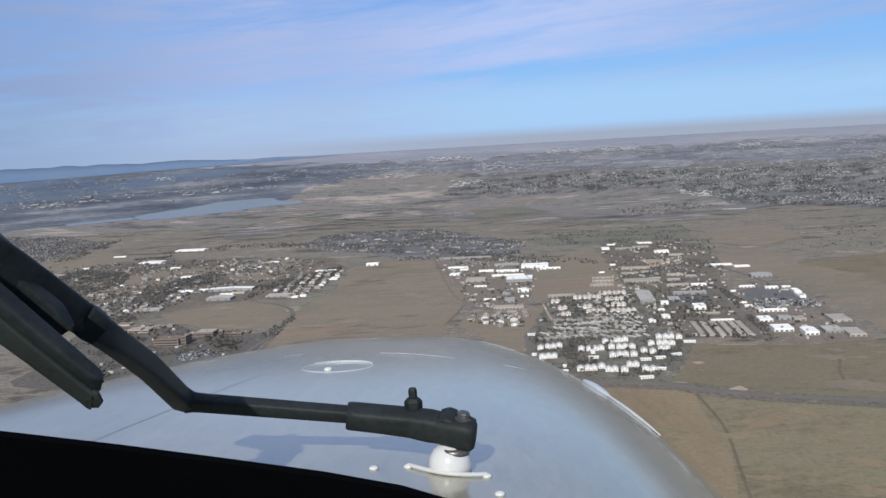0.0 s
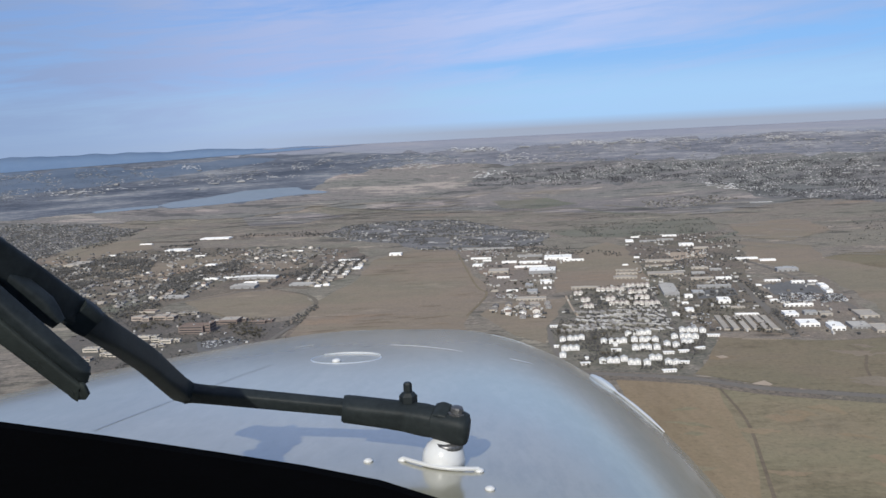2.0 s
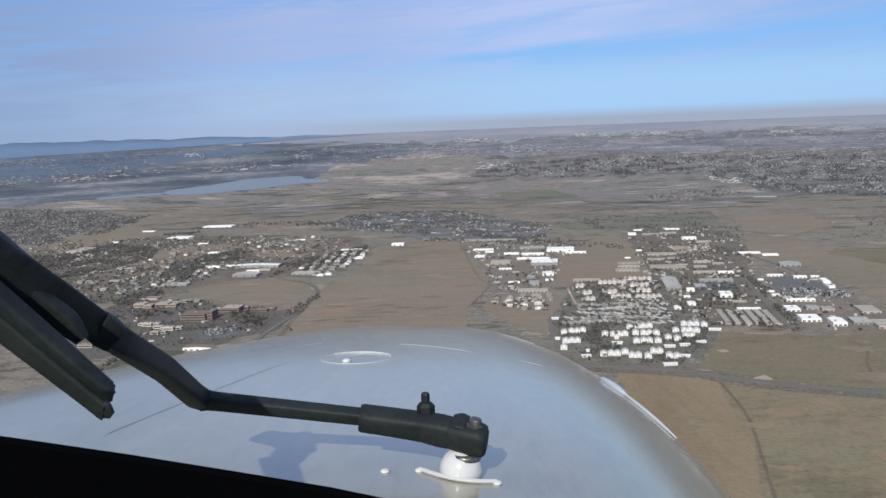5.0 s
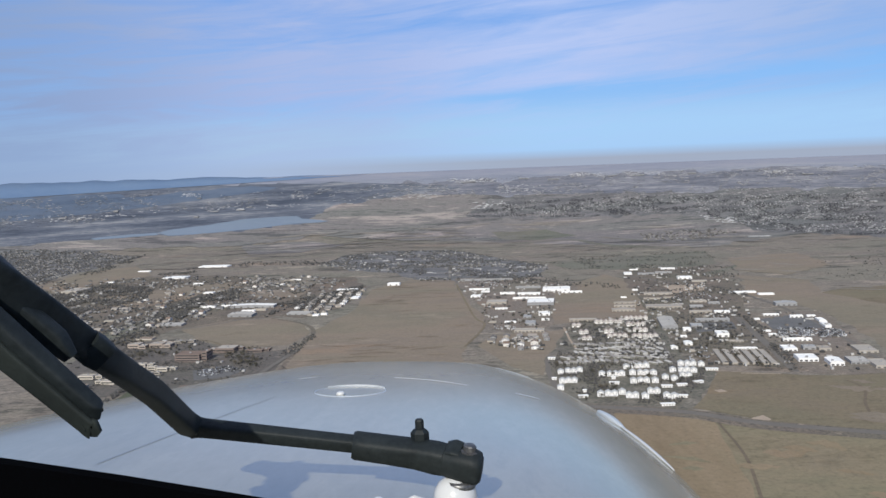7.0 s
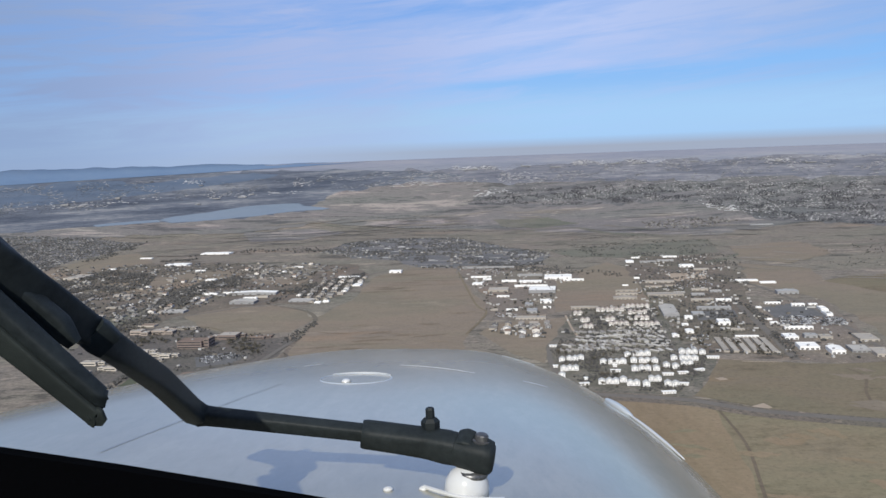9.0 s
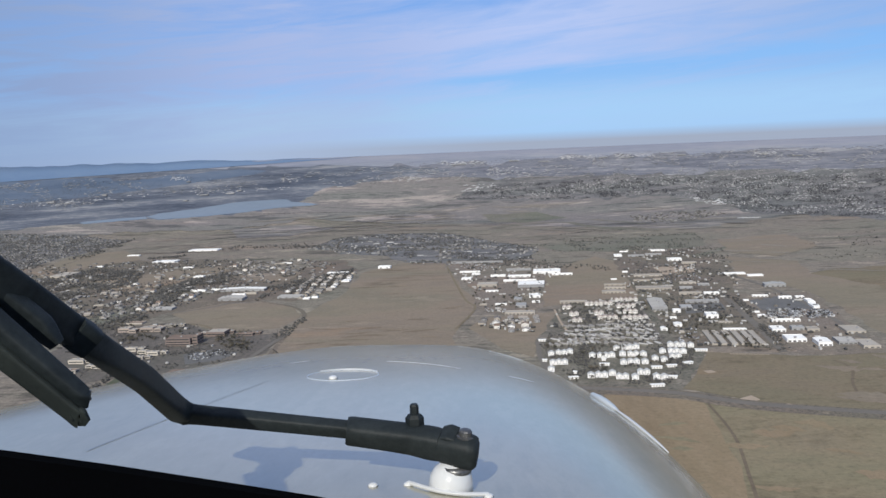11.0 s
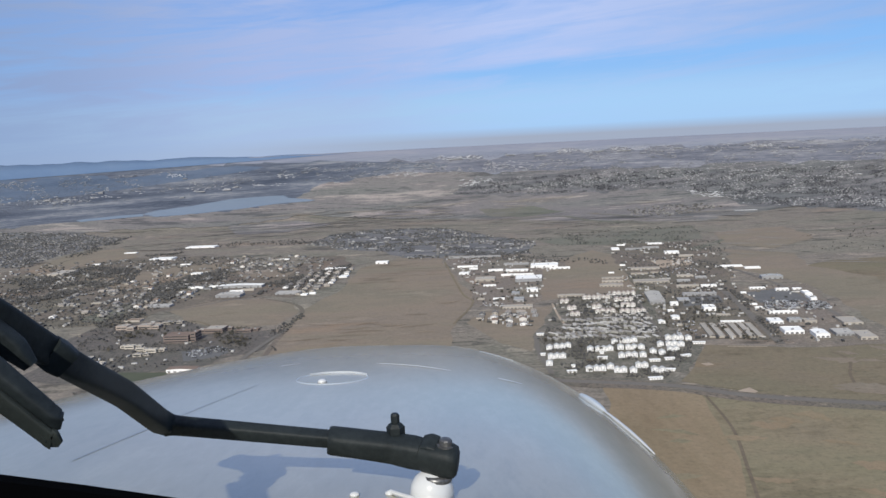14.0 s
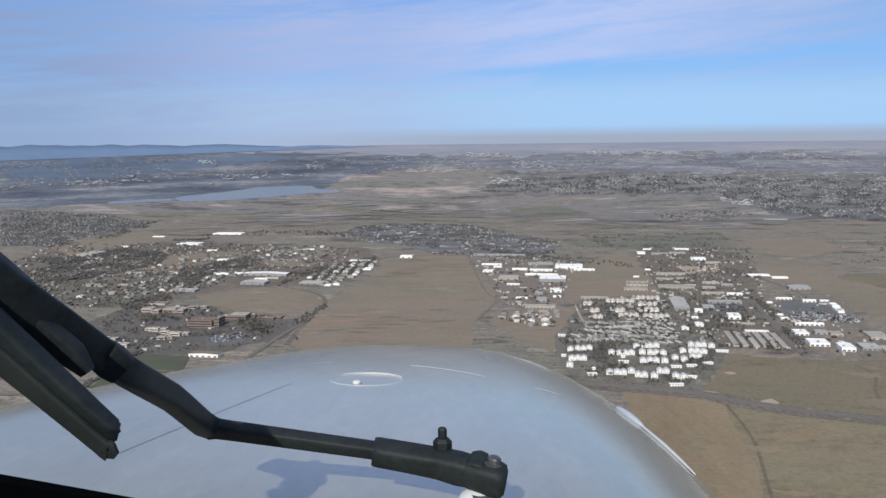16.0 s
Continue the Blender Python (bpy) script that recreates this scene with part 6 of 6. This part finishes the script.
woods('estate_shrubs', [(203, 1641), (266, 1688), (372, 1682), (329, 1280), (159, 1302), (141, 1332)], 900, 63, 'shrubs and small trees between small homes', tall=4.0, clump=0.4, size=40.0)

# ---- the aircraft ----
aircraft = thing("aircraft_nose", pose(0, 0, 320), "pale grey aircraft nose with a black windscreen wiper", "aircraft")
# axis offset, yaw, deck height, drop of the deck, its power, half width, squareness across, taper, squareness upward
NOSE = (-0.5203, 0.14719, -0.28122, 0.11384, 1.2, 0.85535, 4.54943, 2.4179, 2.63616)


def nose_point(along, turn, swell=0.0):
    off, yaw, deck, drop, power, half, across, taper, upward = NOSE
    s = min(1.0, max(0.0, (along - 0.35) / 2.25))
    w = half * max(1e-4, 1 - s ** taper) ** 0.5
    h = max(0.02, (deck - drop * max(0.0, along - 0.35) ** power + 0.95) * max(1e-6, 1 - s ** 20) ** 0.1)
    c, sn = math.cos(turn), math.sin(turn)
    x = math.copysign((w + swell) * abs(c) ** (2 / across), c)
    z = -0.95 + ((h + swell) * abs(sn) ** (2 / upward) if sn >= 0 else -(0.55 * h + swell) * abs(sn))
    return Vector((off + x * math.cos(yaw) + along * math.sin(yaw), along * math.cos(yaw) - x * math.sin(yaw), z))


def deck_z(x, y):
    """Height of the nose's skin over a place."""
    off, yaw, deck, drop, power, half, across, taper, upward = NOSE
    dx = x - off
    u, v = dx * math.cos(yaw) - y * math.sin(yaw), dx * math.sin(yaw) + y * math.cos(yaw)
    s = min(1.0, max(0.0, (v - 0.35) / 2.25))
    w = half * max(1e-4, 1 - s ** taper) ** 0.5
    h = max(0.02, (deck - drop * max(0.0, v - 0.35) ** power + 0.95) * max(1e-6, 1 - s ** 20) ** 0.1)
    return -0.95 + h * max(0.0, 1 - min(1.0, abs(u) / w) ** across) ** (1 / upward)


def build_nose():
    rows, turns = 90, 128
    verts, faces = [], []
    for i in range(rows + 1):
        s = i / rows
        along = 0.35 + 2.25 * (1 - (1 - s) ** 1.6)
        for k in range(turns):
            verts.append(nose_point(along, 2 * math.pi * (k + 0.5) / turns))
    for i in range(rows):
        for k in range(turns):
            n = (k + 1) % turns
            faces.append((i * turns + k, i * turns + n, (i + 1) * turns + n, (i + 1) * turns + k))
    faces.append(tuple(range(turns))[::-1])
    faces.append(tuple(rows * turns + k for k in range(turns)))
    return raw("nose_shell", verts, [f[::-1] for f in faces], NOSE_PAINT, aircraft, "glossy pale grey painted nose skin", smooth=True)


nose_shell = build_nose()


def bar(name, stations, mat, parent, label="", bevel=0.18):
    """A bar of changing section through stations of (centre, width, height), with rounded edges."""
    n, fine = len(stations), []
    for i in range(n - 1):
        rows = [[*stations[min(n - 1, max(0, k))][0], *stations[min(n - 1, max(0, k))][1:]] for k in (i - 1, i, i + 1, i + 2)]
        for k in range(4):
            t = k / 4
            # half way between straight pieces and a flowing line keeps the bends firm
            flow = [0.5 * (2 * b + (c - a) * t + (2 * a - 5 * b + 4 * c - d) * t * t + (3 * b - a - 3 * c + d) * t ** 3) for a, b, c, d in zip(*rows)]
            fine.append([0.35 * f + 0.65 * (b + (c - b) * t) for f, b, c in zip(flow, rows[1], rows[2])])
    fine.append([*stations[-1][0], *stations[-1][1:]])
    bm = bmesh.new()
    rings = []
    centres = [Vector(row[:3]) for row in fine]
    for i, row in enumerate(fine):
        d = (centres[min(i + 1, len(fine) - 1)] - centres[max(i - 1, 0)]).normalized()
        side = d.cross(Vector((0, -0.35, 1))).normalized()
        up = side.cross(d).normalized()
        ring = []
        for k in range(20):
            a = 2 * math.pi * (k + 0.5) / 20
            c, sn = math.cos(a), math.sin(a)
            p = 2.0 * bevel + 0.06
            ring.append(bm.verts.new(centres[i] + side * math.copysign(abs(c) ** p, c) * row[3] / 2 + up * math.copysign(abs(sn) ** p, sn) * row[4] / 2))
        rings.append(ring)
    for p, q in zip(rings, rings[1:]):
        for k in range(20):
            n = (k + 1) % 20
            bm.faces.new((p[k], p[n], q[n], q[k]))
    bm.faces.new(rings[0][::-1])
    bm.faces.new(rings[-1])
    bmesh.ops.recalc_face_normals(bm, faces=bm.faces[:])
    ob = part(name, bm, mat, parent, label, True)
    ob.data.set_sharp_from_angle(angle=radians(50))
    return ob


def turned(name, profile, mat, parent, m, label="", sides=24, smooth=True):
    """A turned piece: (radius, height) stations round its axis."""
    bm = bmesh.new()
    rings = [[bm.verts.new(m @ Vector((r * math.cos(2 * math.pi * k / sides), r * math.sin(2 * math.pi * k / sides), z))) for k in range(sides)] for r, z in profile]
    for p, q in zip(rings, rings[1:]):
        for k in range(sides):
            n = (k + 1) % sides
            bm.faces.new((p[k], p[n], q[n], q[k]))
    bm.faces.new(rings[0][::-1])
    bm.faces.new(rings[-1])
    bmesh.ops.recalc_face_normals(bm, faces=bm.faces[:])
    return part(name, bm, mat, parent, label, smooth)


def build_wiper():
    arm = bar("wiper_arm", [((-0.1165, 0.8504, -0.2868), 0.0160, 0.0150), ((-0.1939, 0.8482, -0.2751), 0.0162, 0.0158), ((-0.2644, 0.8462, -0.2645), 0.0166, 0.0165), ((-0.2782, 0.8458, -0.2624), 0.0170, 0.0175), ((-0.2864, 0.8433, -0.2598), 0.0215, 0.0215), ((-0.2871, 0.8288, -0.2513), 0.0190, 0.0225), ((-0.2850, 0.8038, -0.2370), 0.0182, 0.0228), ((-0.2784, 0.7264, -0.1927), 0.0172, 0.0226), ((-0.2666, 0.6130, -0.1386), 0.0146, 0.0209), ((-0.2914, 0.5300, -0.0725), 0.0182, 0.0260), ((-0.3308, 0.4905, -0.0163), 0.0208, 0.0312)], WIPER_BLACK, aircraft, "satin black bent wiper arm")
    bar("sleeve", [((-0.122, 0.8506, -0.2875), 0.024, 0.0225), ((-0.118, 0.8504, -0.2880), 0.026, 0.0245), ((-0.085, 0.843, -0.2910), 0.026, 0.0255), ((-0.055, 0.836, -0.2940), 0.026, 0.0275),
                   ((-0.036, 0.830, -0.2965), 0.027, 0.0300), ((-0.026, 0.827, -0.2980), 0.026, 0.0290)], WIPER_BLACK, arm, "black arm sleeve", bevel=0.22)
    bar("knuckle", [((-0.026, 0.827, -0.2985), 0.026, 0.029), ((-0.012, 0.822, -0.3010), 0.029, 0.033), ((0.001, 0.818, -0.3030), 0.030, 0.034), ((0.0075, 0.816, -0.3045), 0.027, 0.030), ((0.0105, 0.8155, -0.3050), 0.020, 0.022)], WIPER_BLACK, arm, "worn black pivot knuckle", bevel=0.3)
    turned("grease_nut", [(0.0085, 0.0), (0.0095, 0.003), (0.0095, 0.010), (0.0065, 0.0135), (0.0045, 0.014), (0.0045, 0.022), (0.0035, 0.024)], WIPER_BLACK, arm, pose(-0.0515, 0.842, -0.2835), "black hex nut with a threaded stud", sides=6, smooth=False)
    turned("pivot_bolt", [(0.0088, 0.0), (0.0088, 0.0018), (0.0066, 0.0022), (0.0066, 0.0068), (0.0054, 0.0082), (0.002, 0.0084)], DARK_STEEL, arm, pose(-0.0015, 0.8175, -0.2880, 4, 8, 0), "scratched bolt head on the pivot", sides=10, smooth=False)
    bar("clamp_ear", [((-0.0235, 0.8245, -0.2855), 0.020, 0.006), ((-0.0165, 0.8225, -0.2848), 0.024, 0.007), ((-0.0095, 0.8205, -0.2866), 0.022, 0.006)], WIPER_BLACK, arm, "raised clamp edge beside the bolt", bevel=0.2)
    turned("collar_ring", [(0.0150, 0.0), (0.0162, 0.002), (0.0162, 0.005), (0.0145, 0.007)], DARK_STEEL, arm, pose(-0.012, 0.8215, -0.3235, 2, 4, 0), "oily steel ring under the pivot", sides=20)
    blade = bar("wiper_blade", [((-0.2334, 0.5172, -0.1484), 0.0079, 0.0090), ((-0.2387, 0.5156, -0.1456), 0.0113, 0.0125), ((-0.2814, 0.5055, -0.0967), 0.0143, 0.0157), ((-0.3185, 0.4902, -0.0485), 0.0161, 0.0176)], WIPER_BLACK, aircraft, "black wiper blade holder")
    rubber = bar("rubber_edge", [((-0.2340, 0.5129, -0.1620), 0.0023, 0.0056), ((-0.2385, 0.5121, -0.1582), 0.0045, 0.0147), ((-0.2414, 0.5112, -0.1562), 0.0045, 0.0125), ((-0.2810, 0.5024, -0.1129), 0.0053, 0.0156), ((-0.3186, 0.4879, -0.0672), 0.0059, 0.0175)], RUBBER, blade, "frayed rubber wiper edge")
    bar("arm_collar", [((-0.2632, 0.5947, -0.1306), 0.0153, 0.0220), ((-0.2678, 0.5899, -0.1243), 0.0166, 0.0241), ((-0.2713, 0.5859, -0.1192), 0.0160, 0.0230)], WIPER_BLACK, arm, "black collar round the arm")
    for a, b in (((-0.2403, 0.5118, -0.1563), (-0.2372, 0.5116, -0.1615)), ((-0.2439, 0.5102, -0.1556), (-0.2419, 0.5100, -0.1594)), ((-0.2369, 0.5154, -0.1489), (-0.2328, 0.5178, -0.1476)), ((-0.2376, 0.5143, -0.1522), (-0.2352, 0.5154, -0.1519))):
        bar("frayed_end", [(a, 0.003, 0.005), (b, 0.001, 0.002)], RUBBER, blade, "torn rubber end")
    bar("blade_bracket", [((-0.2647, 0.5471, -0.1198), 0.0073, 0.0097), ((-0.2728, 0.5445, -0.1076), 0.0124, 0.0173), ((-0.2866, 0.5381, -0.0926), 0.0141, 0.0193), ((-0.3093, 0.5242, -0.0692), 0.0136, 0.0191)], WIPER_BLACK, arm, "black blade bracket")


build_wiper()


def build_fittings():
    x, y = -0.017, 0.822
    z = deck_z(x, y)
    dome = turned("pivot_dome", [(0.0215, -0.004), (0.0225, 0.006), (0.0205, 0.015), (0.0160, 0.022), (0.0095, 0.0265), (0.003, 0.028)], DOME_WHITE, aircraft, pose(x, y, z), "glossy white pivot dome", sides=32)
    flange = []
    for k in range(9):
        t = k / 8
        fx, fy = x - 0.043 + 0.079 * t, y + 0.006 - 0.026 * t - 0.016 * math.sin(math.pi * t)
        flange.append(((fx, fy, deck_z(fx, fy) + 0.0025), 0.004, 0.0032))
    bar("flange", flange, DOME_WHITE, dome, "white mounting flange")
    for dx, dy in ((-0.043, 0.006), (0.036, -0.020), (-0.078, 0.0), (0.045, -0.075)):
        turned("rivet", [(0.0052, 0.0), (0.0048, 0.0018), (0.0026, 0.003), (0.0005, 0.0033)], DOME_WHITE, dome, pose(x + dx, y + dy, deck_z(x + dx, y + dy)), sides=14)
    # flush oval cover near the tip, with a raised bright rim
    cx, cy = -0.230, 1.620
    bm = bmesh.new()
    inner, outer, crest = [], [], []
    for k in range(48):
        a = 2 * math.pi * k / 48
        for ring, s, lift in ((inner, 0.975, 0.0), (crest, 0.985, 0.0014), (outer, 1.0, -0.0005)):
            px, py = cx + 0.070 * s * math.cos(a), cy + 0.080 * s * math.sin(a)
            ring.append(bm.verts.new((px, py, deck_z(px, py) + lift)))
    for k in range(48):
        n = (k + 1) % 48
        bm.faces.new((outer[k], outer[n], crest[n], crest[k]))
        bm.faces.new((crest[k], crest[n], inner[n], inner[k]))
    part("cover_rim", bm, FAIRING, nose_shell, "bright rim of an oval access cover", True)
    # far half of the rim only: its sun glint put in as white
    stations = []
    for k in range(13):
        a = radians(138 - 112 * k / 12)
        px, py = cx + 0.070 * math.cos(a), cy + 0.080 * math.sin(a)
        stations.append(((px, py, deck_z(px, py) + 0.0018), 0.0025, 0.0030))
    bar("cover_lip", stations, DOME_WHITE, nose_shell, "raised far lip of the cover, white for its sun glint")
    turned("cover_latch", [(0.009, 0.0), (0.008, 0.004), (0.004, 0.006)], DOME_WHITE, nose_shell, pose(cx - 0.012, cy - 0.050, deck_z(cx - 0.012, cy - 0.050)), "bright latch of the cover", sides=14)

    def seam(a, b, width, lift=0.0008, mat=SEAM, name="panel_seam", label="thin panel seam"):
        verts, faces = [], []
        a, b = Vector(a), Vector(b)
        side = Vector((-(b - a).y, (b - a).x)).normalized() * width / 2
        for i in range(25):
            p = a.lerp(b, i / 24)
            for q in (p + side, p - side):
                verts.append((q.x, q.y, deck_z(q.x, q.y) + lift))
        for i in range(24):
            faces.append((2 * i, 2 * i + 1, 2 * i + 3, 2 * i + 2))
        raw(name, verts, faces, mat, nose_shell, label)

    seam((-0.362, 1.557), (-0.455, 0.99), 0.0022)

    def moulding(name, alongs, turns, size, mat, label):
        """A raised strip that follows the skin, tapering to both ends."""
        steps, sides = 40, 8
        verts, faces = [], []
        for i in range(steps + 1):
            t = i / steps
            along, turn = alongs[0] + (alongs[1] - alongs[0]) * t, radians(turns[0] + (turns[1] - turns[0]) * t)
            c, out = nose_point(along, turn), nose_point(along, turn, 0.01)
            ahead = (nose_point(along + 0.01, turn + radians(0.01 * (turns[1] - turns[0]) / (alongs[1] - alongs[0]))) - c).normalized()
            up = (out - c).normalized()
            side = ahead.cross(up).normalized()
            r = size * (0.25 + 0.75 * math.sin(math.pi * min(1.0, 0.12 + t * 0.88)) ** 0.6)
            for k in range(sides):
                w = 2 * math.pi * k / sides
                verts.append(tuple(c + up * (r * 0.55 * math.sin(w) + 0.002) + side * r * math.cos(w)))
        for i in range(steps):
            for k in range(sides):
                n = (k + 1) % sides
                faces.append((i * sides + k, i * sides + n, (i + 1) * sides + n, (i + 1) * sides + k))
        faces += [tuple(range(sides))[::-1], tuple(range(steps * sides, (steps + 1) * sides))]
        raw(name, verts, faces, mat, nose_shell, label, smooth=True)

    # raised edge whose sun glint is given by white enamel colour
    moulding("side_strip", (1.652, 1.431), (55.84, 50.23), 0.0070, DOME_WHITE, "raised edge strip, white for the sun glint on it")
    moulding("fairing_plate", (1.749, 1.647), (58.64, 55.64), 0.015, FAIRING, "pale fairing plate on the shoulder")
    moulding("joint_lip", (1.834, 1.88), (91.18, 90.68), 0.0009, DOME_WHITE, "thin bright lip of the nose joint")
    moulding("joint_lip", (1.87, 1.752), (89.48, 83.77), 0.0012, DOME_WHITE, "thin bright lip of the nose joint")
    moulding("joint_lip", (1.685, 1.652), (77.56, 73.86), 0.0010, FAIRING, "thin worn lip of the nose joint")
    moulding("rim_lip", (2.198, 2.08), (76.86, 69.66), 0.0016, FAIRING, "pale worn rim at the nose shoulder")
    # black padded top of the instrument panel inside the windscreen
    verts, faces = [], []
    edge = [(-0.62, 0.52, -0.128), (-0.3505, 0.52, -0.1708), (-0.2969, 0.52, -0.180), (-0.2256, 0.52, -0.1929), (-0.1542, 0.52, -0.207), (-0.0972, 0.52, -0.2186), (-0.0473, 0.52, -0.231), (0.06, 0.50, -0.262), (0.3, 0.42, -0.33)]
    section = [(-0.62, -0.10), (-0.30, -0.012), (-0.02, 0.0), (-0.004, -0.003), (0.0, -0.010), (-0.004, -0.03), (-0.30, -0.16)]
    for x0, y0, z0 in edge:
        for dy, dz in section:
            verts.append((x0, y0 + dy, z0 + 0.006 + dz))
    m = len(section)
    for i in range(len(edge) - 1):
        for k in range(m):
            n = (k + 1) % m
            faces.append((i * m + k, i * m + n, (i + 1) * m + n, (i + 1) * m + k))
    faces += [tuple(range(m)), tuple(range((len(edge) - 1) * m, len(edge) * m))[::-1]]
    raw("glareshield", verts, faces, GLARE_BLACK, aircraft, "matt black instrument panel hood")


build_fittings()
